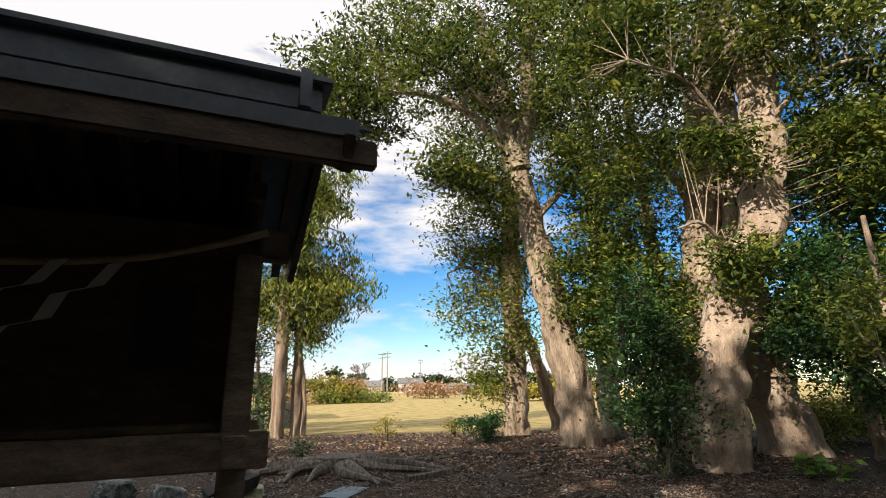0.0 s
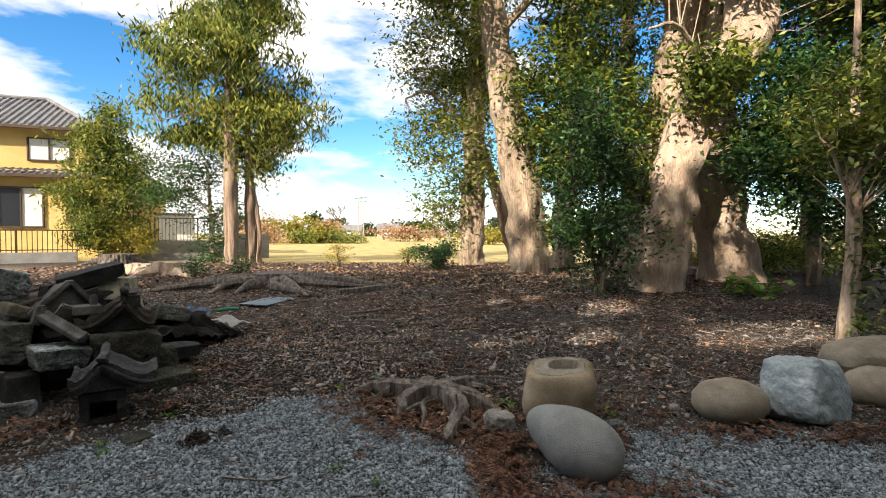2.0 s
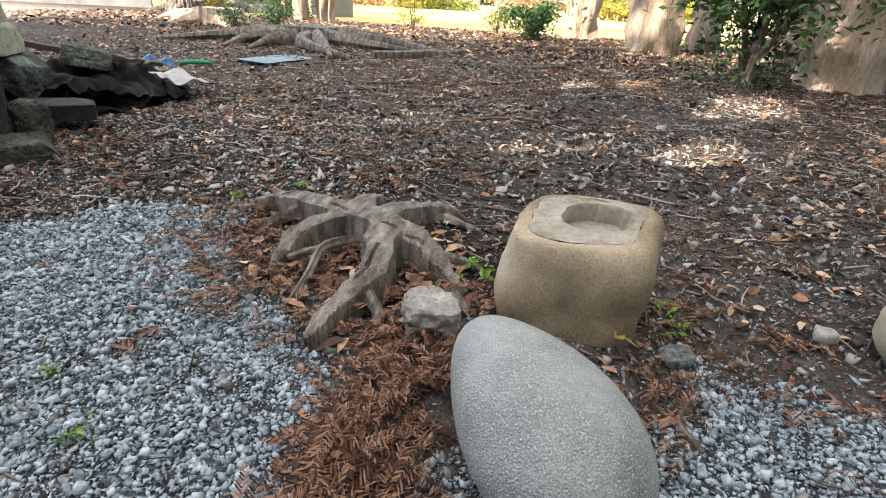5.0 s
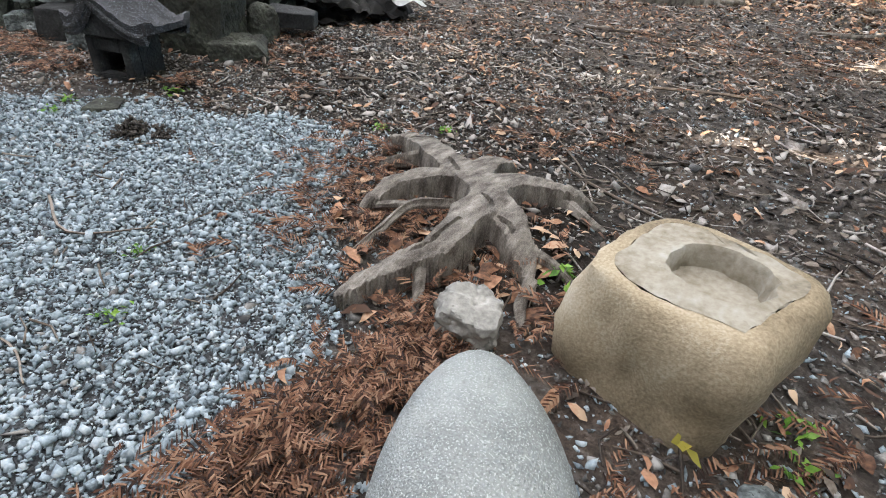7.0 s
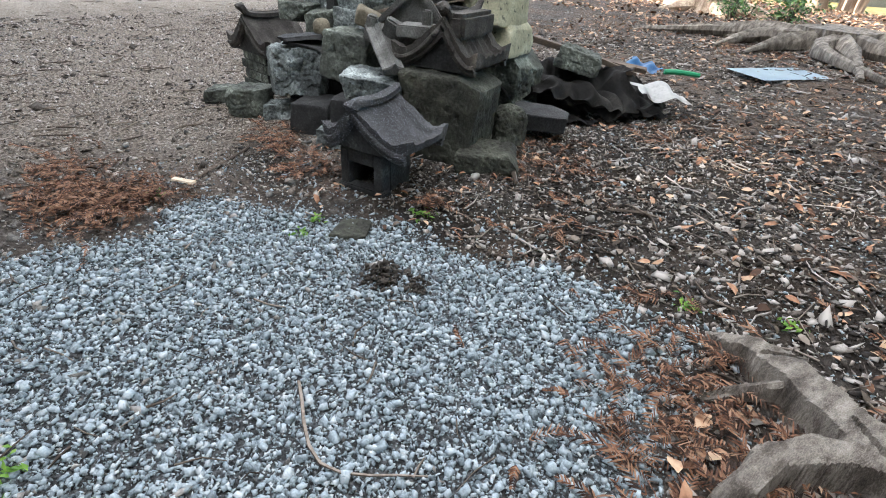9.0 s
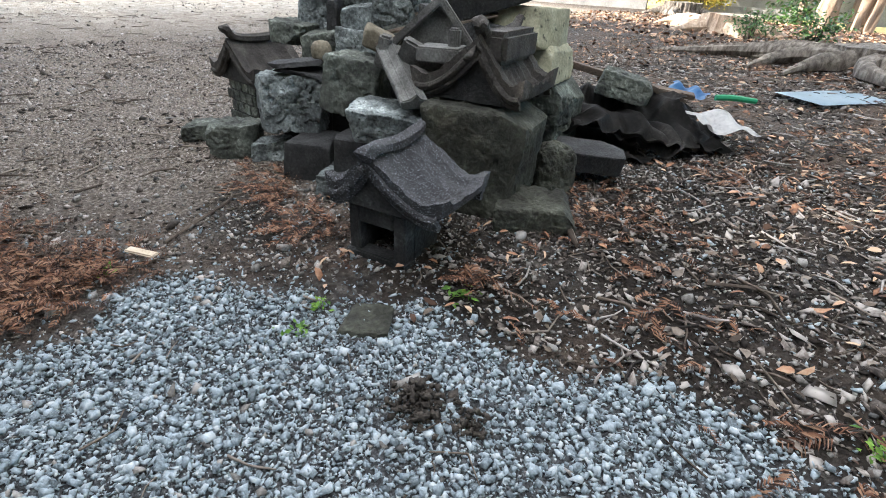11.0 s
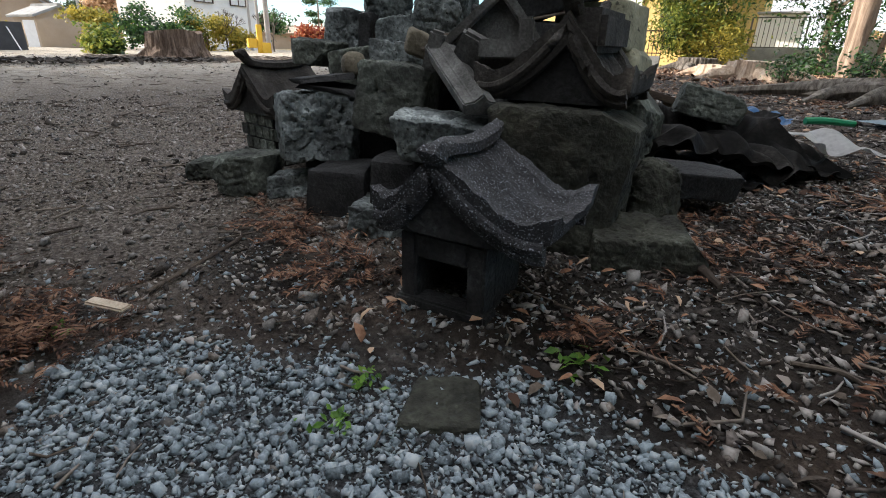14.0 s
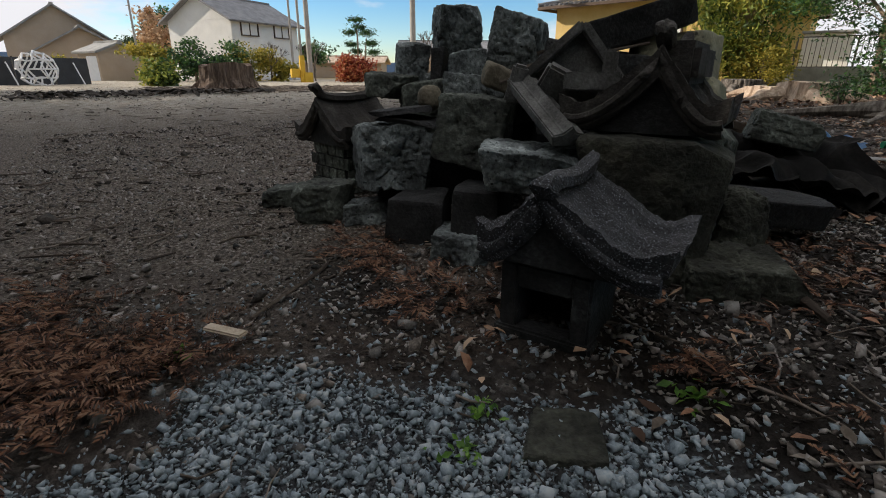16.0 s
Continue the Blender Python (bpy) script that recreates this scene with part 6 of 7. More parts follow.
ox = thing("house_annex", (-20.4, 35.2, 0.1), "single-storey annex with brown eaves and white wall", "house", rz=24)
box_part("wall", (0, 0, 2.0), (7, 5, 4.0), M_STUCCO, ox, "", 0.02)
tile_roof(ox, -4.1, 4.1, -3.1, 3.1, 4.0, 5.6, 2.2)
house_window(ox, (-1.5, -2.55, 2.2), 1.6, 1.3, 0)
house_window(ox, (1.6, -2.55, 2.2), 1.2, 1.0, 0)
wh = thing("garden_shed", (-13.3, 30.5, 0.1), "small white garden shed behind the fence", "shed", rz=24)
box_part("wall", (0, 0, 1.2), (1.8, 1.4, 2.4), M_WHITE, wh, "", 0.02)
box_part("roof", (0, 0, 2.46), (2.0, 1.6, 0.1), M_CONC, wh, "", 0.02)


def railing(name, p0, p1, z, h, mat, label, step=0.16):
    L = math.hypot(p1[0] - p0[0], p1[1] - p0[1])
    fe = thing(name, (p0[0], p0[1], z), label, "fence", rz=math.degrees(math.atan2(p1[1] - p0[1], p1[0] - p0[0])))
    box_part("top_rail", (L / 2, 0, h), (L, 0.05, 0.05), mat, fe, "", 0)
    box_part("bottom_rail", (L / 2, 0, 0.15), (L, 0.04, 0.04), mat, fe, "", 0)
    n = int(L / step)
    me = None
    for k in range(n + 1):
        if me is None:
            ob = box_part("bar", (0, 0, h / 2), (0.025, 0.025, h), mat, fe, "", 0)
            me = ob.data
        else:
            ob = new("bar", me)
            ob.parent = fe
        ob.location = (k * L / n, 0, 0)
    for k in range(int(L / 2) + 1):
        box_part("post", (min(L, k * 2.0), 0, h / 2), (0.07, 0.07, h + 0.06), mat, fe, "", 0)
    return fe


railing("garden_railing", (-20.5, 18.6), (-13.5, 22.4), 0.62, 0.95, M_BRONZE, "low brown metal garden railing on a concrete kerb")
railing("gate_railing", (-13.0, 27.5), (-10.4, 28.6), 0.95, 1.3, M_IRON, "dark iron railing on a low wall")
for p0, p1, h, nm, lab, mt in (((-20.5, 18.6), (-13.5, 22.4), 0.42, "kerb_wall", "low pale concrete kerb under the railing", M_CONC), ((-13.4, 26.6), (-9.6, 28.2), 0.85, "boundary_wall", "low dark concrete boundary wall", M_CONC), ((-9.2, 27.6), (-7.4, 28.3), 1.25, "concrete_box", "grey concrete wall end by the field", M_CONC), ((-13.0, 23.2), (-9.0, 24.6), 0.32, "kerb_wall", "low concrete kerb beside the cedars", M_CONC)):
    L = math.hypot(p1[0] - p0[0], p1[1] - p0[1])
    ob = box_part(nm, (L / 2, 0, h / 2 - 0.05), (L, 0.18, h + 0.1), mt, None, "", 0.015)
    ob.matrix_basis = pose(p0[0], p0[1], float(ground_z(*p0)), 0, 0, math.degrees(math.atan2(p1[1] - p0[1], p1[0] - p0[0])))
    tagged(ob, lab, "wall")


# ---- far side of the field ----
def blob_trees(name, at, label, lobes, mat, seed, size=0.6, per=30, spread=0.7, category="trees", kind=""):
    rng = np.random.default_rng(seed)
    pts, _ = crown_points(rng, lobes, per, spread)
    root = thing(name, (*at, float(ground_z(*at))), label, category, kind=kind)
    leaf_cloud("foliage", pts, rng, mat, size, 0.6, 0.4, 0.0, root)
    tube_part("trunk", [(0, 0, -0.1), (0.1, 0, lobes[0][2])], [0.12, 0.06], M_CEDARBARK, root, seg=6)
    return root


def bare_tree(at, h, label, seed, spread=1.0, mat=None):
    rng = random.Random(seed)
    root = thing("bare_tree", (*at, float(ground_z(*at))), label, "tree")
    bm = bmesh.new()

    def grow(p, d, r, L, n):
        q = p + d * L
        tube(bm, [p, (p + q) / 2 + Vector((rng.uniform(-1, 1), rng.uniform(-1, 1), 0)) * L * 0.06, q], [r, r * 0.85, r * 0.7], 5)
        if n:
            for _ in range(3 if n > 1 else 4):
                e = (d + Vector((rng.uniform(-1, 1), rng.uniform(-1, 1), rng.uniform(-0.3, 0.6))) * 0.75 * spread).normalized()
                grow(q, e, r * 0.62, L * 0.72, n - 1)
    grow(Vector((0, 0, -0.1)), Vector((0, 0, 1)), h * 0.02, h * 0.28, 4)
    part("branches", bm, mat or M_TWIG, root)
    return root


bare_tree((-13.8, 90), 8.6, "bare winter tree beyond the field", 3)
blob_trees("brush_row", (-17.5, 76), "yellow bamboo brush beyond the field", [(0, 0, 2.0, 5.5, 2, 1.9, 70), (-6, 2, 1.8, 4, 2, 1.8, 50)], M_YELLOW, 81, 0.5)
blob_trees("brush_row", (-14.3, 79), "pinkish-brown dry brush thicket", [(0, 0, 1.6, 2.4, 1.5, 1.6, 60)], M_DRYBRUSH, 82, 0.35)
blob_trees("brush_row", (-20.5, 68), "pale tan dry brush thicket", [(0, 0, 1.3, 2.6, 1.5, 1.3, 50)], M_DRYBRUSH, 83, 0.35)
blob_trees("hedge", (-11.0, 75), "clipped green hedge at the field edge", [(0, 0, 0.7, 3.2, 1.0, 0.7, 60)], M_CEDAR, 84, 0.3)
blob_trees("hedge", (-16.6, 73), "green hedge mound at the field edge", [(0, 0, 0.8, 2.0, 1.0, 0.8, 40)], M_CEDAR, 85, 0.3)
blob_trees("brush_row", (-2.5, 95), "tan brush beyond the field", [(0, 0, 1.3, 7, 2, 1.2, 70)], M_DRYBRUSH, 86, 0.5)
blob_trees("brush_row", (14, 70), "golden brush seen between trunks", [(0, 0, 1.6, 9, 2, 1.6, 90)], M_YELLOW, 87, 0.5)
for k, (x, y, w, h) in enumerate([(-60, 230, 46, 9), (-8, 260, 40, 7.5), (45, 250, 60, 9), (110, 220, 60, 11), (-130, 210, 60, 9)]):
    lob = [(dx, 0, h * 0.5 * (0.8 + 0.3 * math.sin(dx * 0.7 + k)), 6, 4, h * 0.5, 22) for dx in np.arange(-w / 2, w / 2, 7)]
    blob_trees("wood", (x, y), "distant dark wooded rise beyond fields", lob, M_WOODS, 90 + k, 1.9, 26, 1.4, "woods", "stuff")


def gable_house(name, at, rz, w, d, h, rise, wall, label, windows=(), roof=None, over=0.5):
    root = thing(name, (*at, float(ground_z(*at))), label, "house", rz=rz)
    box_part("wall", (0, 0, h / 2), (w, d, h), wall, root, "", 0.02)
    bm = bmesh.new()
    v = [bm.verts.new(p) for p in ((-w / 2, -d / 2, h), (-w / 2, d / 2, h), (-w / 2, 0, h + rise), (w / 2, -d / 2, h), (w / 2, d / 2, h), (w / 2, 0, h + rise))]
    for f in ((0, 2, 1), (3, 4, 5), (0, 3, 5, 2), (1, 2, 5, 4), (0, 1, 4, 3)):
        bm.faces.new([v[i] for i in f])
    part("gable_wall", bm, wall, root)
    a = math.atan2(rise, d / 2)
    L = math.hypot(rise, d / 2) + over
    for s in (-1, 1):
        m = Matrix.Translation((0, 0, h + rise + 0.07)) @ Matrix.Rotation(s * a, 4, "X") @ Matrix.Translation((0, -s * L / 2, 0))
        box_part("roof_slope", (0, 0, 0), (w + 2 * over, L, 0.14), roof or M_TILE, root, "", 0.02, m)
    box_part("roof_ridge", (0, 0, h + rise + 0.14), (w + 2 * over, 0.3, 0.16), roof or M_TILE, root, "", 0.04)
    for c, ww, hh, rzz in windows:
        house_window(root, c, ww, hh, rzz)
    return root


gable_house("far_house", (-13.0, 205), 8, 9, 7, 3.6, 1.8, M_WHITE, "far white house beyond the field", [((-2, -3.55, 2.4), 1.5, 1.2, 0), ((2, -3.55, 2.4), 1.5, 1.2, 0)])
gable_house("far_house", (-26, 190), -6, 8, 6, 2.6, 1.8, M_TAN, "far tan house behind brush", [((0, -3.05, 1.6), 1.5, 1.1, 0)])
gable_house("far_house", (3, 170), 0, 14, 5, 2.2, 0.6, M_CONC, "far low grey building", [((0, -2.55, 1.2), 1.5, 0.8, 0)])


def utility_pole(at, h, label, arms=2, r=0.14):
    root = thing("utility_pole", (*at, float(ground_z(*at))), label, "pole", "utility poles")
    bm = bmesh.new()
    tube(bm, [(0, 0, -0.2), (0, 0, h * 0.5), (0, 0, h)], [r, r * 0.85, r * 0.65], 12)
    part("shaft", bm, M_POLE, root, "", True)
    for k in range(arms):
        box_part("crossarm", (0, 0, h - 0.4 - 0.7 * k), (1.6, 0.08, 0.1), M_IRON, root, "", 0)
    return root


utility_pole((-10.9, 101), 9, "far concrete utility pole across the field")
utility_pole((-12.3, 104), 9, "far concrete utility pole across the field")
utility_pole((-6.5, 150), 10, "far concrete utility pole across the field")

# ---- street side behind the pile ----
gable_house("white_house", (-46.8, 10.2), 126, 7.0, 6.6, 4.2, 1.7, M_WHITE, "two-storey white house with grey gabled roof", [((1.6, -3.35, 3.6), 1.6, 0.9, 0), ((-1.8, -3.35, 3.6), 1.6, 0.9, 0), ((3.55, -1.2, 3.6), 1.0, 0.8, 90), ((3.55, 1.2, 3.6), 1.0, 0.8, 90)])
gable_house("tan_house", (-62.0, -3.6), 10, 6.5, 7.6, 3.4, 2.6, M_TAN, "tan two-storey house with pale gable edges", [], M_CONC)
gable_house("tan_house", (-57.0, -1.4), 10, 5.0, 7.0, 2.0, 2.0, M_TAN, "lower tan wing of a house", [], M_CONC)
gable_house("tan_shed", (-42.8, 1.5), 30, 2.6, 2.8, 1.75, 0.55, M_TAN, "small tan shed with white door", [], M_CONC, 0.25)
dr = box_part("shed_door", (0, 0, 0.75), (0.7, 0.05, 1.5), M_WHITEPAINT, None, "", 0.01)
dr.matrix_basis = pose(-41.35, 0.55, 0.25, 0, 0, 60)
tagged(dr, "white metal sheet leaning at the shed", "sheet")
gable_house("red_house", (-60, 23.5), 60, 9, 5, 1.6, 0.6, M_TAN, "low house with reddish roof behind shrubs", [], M_BARKRED)
gable_house("grey_house", (-66, 40), 60, 12, 7, 3.0, 1.8, M_TAN, "far grey-roofed house behind the pile", [])
pw = thing("panel_wall", (-29.85, -0.64, 0.25), "dark grey panel wall with white braces", "wall", rz=121.0)
for k in range(3):
    box_part("panel", (-1.6 + k * 1.5, 0, 0.58), (1.46, 0.05, 1.16), M_DKPANEL, pw, "", 0.01)
    tube_part("brace", [(-1.1 + k * 1.3, -0.75, 0.0), (-1.1 + k * 1.3, -0.05, 0.95)], [0.03, 0.03], M_WHITEPAINT, pw, "white steel brace", 6, 2)
    tube_part("post", [(-2.3 + k * 1.5, 0.06, -0.1), (-2.3 + k * 1.5, 0.06, 1.2)], [0.04, 0.04], M_IRON, pw, "", 6, 2)


def climbing_ball(at, r):
    root = thing("climbing_frame", (*at, float(ground_z(*at)) + r * 0.92), "white tubular steel climbing globe", "play frame")
    bm = bmesh.new()
    bmesh.ops.create_icosphere(bm, subdivisions=2, radius=r)
    src = bm.copy()
    bm.free()
    drop = random.Random(4)
    for e in list(src.edges):
        if drop.random() < 0.3:
            continue
        b2 = bmesh.new()
        tube(b2, [e.verts[0].co, e.verts[1].co], [0.035, 0.035], 6)
        part("tube_bar", b2, M_WHITEPAINT, root, "", True)
    src.free()


climbing_ball((-28.1, -0.35), 0.72)
utility_pole((-34.3, 12.75), 10.5, "concrete utility pole beside the street", 2, 0.17)
utility_pole((-37.3, 12.95), 10, "thin utility pole beside the street", 1, 0.1)
utility_pole((-41.3, 13.3), 8, "thin grey utility pole", 1, 0.1)
utility_pole((-27.5, 16.8), 9.5, "concrete utility pole behind the pile", 2, 0.17)
utility_pole((-45.4, 3.1), 7, "thin pole near the houses", 1, 0.09)
yp = thing("yellow_post", (-32.5, 11.8, 0.22), "yellow painted marker post with box", "post")
box_part("post", (0, 0, 0.75), (0.28, 0.28, 1.6), M_YELLOWPAINT, yp, "", 0.03)
box_part("sign_box", (-0.2, -0.4, 0.55), (0.45, 0.5, 0.5), M_YELLOWPAINT, yp, "", 0.03)
box_part("cap", (0.1, 0.3, 0.3), (0.35, 0.5, 0.6), M_YELLOWPAINT, yp, "", 0.03)
pine = thing("garden_pine", (-38.1, 17.3, 0.2), "cloud-pruned dark green garden pine", "tree")
tube_part("trunk", [(0, 0, -0.1), (0.1, 0, 1.5), (-0.1, 0.1, 3.0), (0, 0, 4.0)], [0.09, 0.08, 0.06, 0.03], M_CEDARBARK, pine)
tube_part("trunk", [(0.6, 0.5, -0.1), (0.5, 0.4, 1.5), (0.7, 0.5, 3.0)], [0.07, 0.06, 0.03], M_CEDARBARK, pine)
prng = np.random.default_rng(5)
for x, y, z, r in ((0, 0, 4.2, 0.55), (-0.8, -0.2, 3.4, 0.5), (0.8, 0.5, 3.3, 0.6), (-0.9, -0.1, 2.6, 0.5), (0.3, 0.1, 3.7, 0.5), (1.0, 0.7, 2.6, 0.5), (-0.3, 0, 2.1, 0.45), (1.2, 0.8, 2.0, 0.5)):
    d = prng.normal(size=(420, 3)) * [r * 0.5, r * 0.5, r * 0.2] + [x, y, z]
    tagged(leaf_cloud("foliage_pad", d, prng, M_LEAFDK, 0.2, 0.3, 0.5, 0, pine), kind="stuff")
for k, (x, y, rr, h, mt, lab) in enumerate([(-36.4, 6.2, 1.1, 2.3, M_LEAFDK, "clipped round dark green shrub"), (-36.2, 8.0, 1.25, 2.5, M_LEAFDK, "clipped round dark green shrub"), (-38.4, 4.0, 1.2, 2.4, M_YELLOW, "yellow-green leafy garden shrub"), (-37.0, 9.6, 1.4, 2.4, M_YELLOW, "golden autumn garden shrub"), (-36.5, 11.2, 0.8, 1.5, M_YELLOW, "low golden garden shrub"), (-31.7, 14.4, 0.5, 1.6, M_REDLEAF, "red-leaved autumn garden shrub"), (-32.5, 15.4, 1.0, 1.2, M_REDLEAF, "orange autumn garden shrub"), (-26, 4.2, 0.5, 1.0, M_CEDAR, "small green bush beside the big stump"), (-44, -1.0, 2.0, 1.4, M_YELLOW, "yellow hedge before the tan house"), (-12.9, 24.6, 1.0, 1.9, M_YELLOW, "golden shrub beside the conifer"), (-47, -7, 1.6, 1.8, M_YELLOW, "yellow hedge before the tan house")]):
    blob_trees("garden_shrub", (x, y), lab, [(0, 0, h * 0.5, rr, rr, h * 0.5, 60)], mt, 120 + k, 0.2, 34, 0.2, "shrub")
bare_tree((-37.5, 13.9), 3.6, "small bare garden tree by the street", 7, 1.2)
bare_tree((-36, 10.6), 3.2, "small bare garden tree with few leaves", 8, 1.1)
bare_tree((-29, 18.5), 4.0, "bare garden tree behind the pile", 9, 1.1)
for k, (x, y, h, rr, mt) in enumerate([(-52, 4.6, 5.2, 1.2, M_DRYBRUSH), (-55, 5.6, 5.6, 1.0, M_LEAFDK), (-66, 4.0, 6.2, 2.2, M_WOODS), (-68, 7.0, 5.0, 2.0, M_WOODS), (-52, 17, 3.0, 2.0, M_LEAFDK), (-64, -14, 7, 3, M_WOODS)]):
    blob_trees("far_tree", (x, y), "dark conifer behind the houses", [(0, 0, h * 0.6, rr, rr, h * 0.42, 60)], mt, 140 + k, 0.35, 30, 0.4, "tree")
hill = bmesh.new()
hv = []
for k in range(60):
    a = radians(55 + k * 1.1)
    z = 22 + 10 * noise.noise(Vector((k * 0.13, 0, 0))) + 4 * noise.noise(Vector((k * 0.5, 3, 0)))
    hv.append((hill.verts.new((-900 * math.sin(a), 900 * math.cos(a), -5)), hill.verts.new((-900 * math.sin(a), 900 * math.cos(a), z)), hill.verts.new((-1010 * math.sin(a), 1010 * math.cos(a), -5))))
for a, b in zip(hv, hv[1:]):
    hill.faces.new((a[0], b[0], b[1], a[1]))
    hill.faces.new((a[1], b[1], b[2], a[2]))
tagged(part("mountain_backdrop", hill, M_HILL, None, "", True), "low blue mountain range on the horizon", "mountain", kind="structure")


# ---- loose ground cover ----
def chips(name, x, y, s, rng, mat, label, sink=0.2, flat=0.5, lift=0.0):
    """Angular chips: skewed cubes of size s resting on the ground."""
    n = len(x)
    a, b, c = frames_of(n, rng, 0.8)
    z = ground_z(x, y) + wobble(x, y, 1.1, 0.014) + wobble(x, y, 3.7, 0.008) + wobble(x, y, 9.1, 0.005)
    p = np.stack([x, y, z + s * (0.5 * flat - sink) + lift], axis=1)
    sg = np.array([(1, 0, 0), (0, 1, 0), (-1, 0, 0), (0, -1, 0), (0, 0, 1), (0, 0, -1)], float)
    jit = rng.uniform(0.7, 1.15, (n, 6, 1)) * sg * 0.62 + rng.normal(size=(n, 6, 3)) * 0.16
    l = s * rng.uniform(0.8, 1.35, n)
    w = s * rng.uniform(0.55, 1.0, n)
    h = s * flat * rng.uniform(0.6, 1.1, n)
    v = p[:, None] + a[:, None] * (jit[..., :1] * l[:, None, None]) + b[:, None] * (jit[..., 1:2] * w[:, None, None]) + c[:, None] * (jit[..., 2:] * h[:, None, None])
    q = np.array([(0, 1, 4), (1, 2, 4), (2, 3, 4), (3, 0, 4), (1, 0, 5), (2, 1, 5), (3, 2, 5), (0, 3, 5)])
    f = (np.arange(n)[:, None, None] * 6 + q).reshape(-1, 3)
    return tagged(cloud_mesh(name, v.reshape(-1, 3), f, mat), label, "gravel", kind="stuff")


def cobbles(name, x, y, s, rng, mat, label):
    """Blunt eight-cornered stones, larger than the chips."""
    n = len(x)
    a, b, c = frames_of(n, rng, 0.8)
    p = np.stack([x, y, on_ground(x, y) + s * 0.22], axis=1)
    sg = np.array([(i, j, k) for k in (-1, 1) for j in (-1, 1) for i in (-1, 1)], float) * 0.42
    v = sg + rng.normal(size=(n, 8, 3)) * 0.1
    dim = np.stack([s * rng.uniform(0.9, 1.3, n), s * rng.uniform(0.7, 1.0, n), s * rng.uniform(0.45, 0.8, n)], axis=1)
    v = v * dim[:, None]
    v = p[:, None] + a[:, None] * v[..., :1] + b[:, None] * v[..., 1:2] + c[:, None] * v[..., 2:]
    q = np.array([(0, 2, 1), (1, 2, 3), (4, 5, 6), (5, 7, 6), (0, 1, 4), (1, 5, 4), (2, 6, 3), (3, 6, 7), (0, 4, 2), (2, 4, 6), (1, 3, 5), (3, 7, 5)])
    f = (np.arange(n)[:, None, None] * 8 + q).reshape(-1, 3)
    return tagged(cloud_mesh(name, v.reshape(-1, 3), f, mat), label, "gravel", kind="stuff")


def on_ground(x, y):
    return ground_z(x, y) + wobble(x, y, 1.1, 0.014) + wobble(x, y, 3.7, 0.008) + wobble(x, y, 9.1, 0.005)


def litter(name, x, y, rng, mat, label, size=0.06, width=0.45, lift=0.006):
    n = len(x)
    p = np.stack([x, y, on_ground(x, y) + lift + rng.uniform(0, 0.012, n)], axis=1)
    a, b, c = frames_of(n, rng, 2.2)
    s = (size * rng.uniform(0.5, 1.5, n))[:, None]
    w = s * width * rng.uniform(0.6, 1.3, n)[:, None]
    curl = s * rng.uniform(0.05, 0.3, n)[:, None]
    bow = s * rng.normal(0, 0.12, n)[:, None]
    v = np.stack([p - a * s * 0.5 + b * bow, p - a * s * 0.16 + b * w * 0.5 + c * curl, p + a * s * 0.22 + b * w * 0.42 + c * curl * 1.2, p + a * s * 0.5 + b * bow + c * curl * 0.6, p + a * s * 0.2 - b * w * 0.42 + c * curl, p - a * s * 0.18 - b * w * 0.5 + c * curl * 0.7], axis=1)
    i = np.arange(n)[:, None] * 6
    return tagged(cloud_mesh(name, v.reshape(-1, 3), np.concatenate([i + [0, 1, 5], i + [1, 2, 4], i + [1, 4, 5], i + [2, 3, 4]]), mat), label, "leaf litter", kind="stuff")


def twigs(name, x, y, rng, mat, label, length=0.12, r=0.003):
    n = len(x)
    a = rng.uniform(0, 2 * math.pi, n)
    L = length * rng.uniform(0.4, 1.8, n)
    d = np.stack([np.cos(a), np.sin(a), rng.normal(size=n) * 0.08], axis=1)
    side = np.stack([-np.sin(a), np.cos(a), np.zeros(n)], axis=1)
    p = np.stack([x, y, on_ground(x, y) + 0.008 + rng.uniform(0, 0.012, n)], axis=1)
    rr = (r * rng.uniform(0.6, 1.8, n))[:, None]
    up = np.array([0, 0, 1.0])
    bend = side * (L * rng.normal(size=n) * 0.12)[:, None]
    sec = []
    for t, k in ((-0.5, 1.0), (0.0, 0.85), (0.5, 0.5)):
        o = p + d * (L * t)[:, None] + (bend if t == 0 else 0)
        sec += [o + side * rr * k, o - side * rr * k, o + up * rr * 1.6 * k]
    v = np.stack(sec, axis=1)
    q = np.array([(0, 1, 4, 3), (1, 2, 5, 4), (2, 0, 3, 5), (3, 4, 7, 6), (4, 5, 8, 7), (5, 3, 6, 8)])
    f = (np.arange(n)[:, None, None] * 9 + q).reshape(-1, 4)
    return tagged(cloud_mesh(name, v.reshape(-1, 3), f, mat), label, "twigs", kind="stuff")


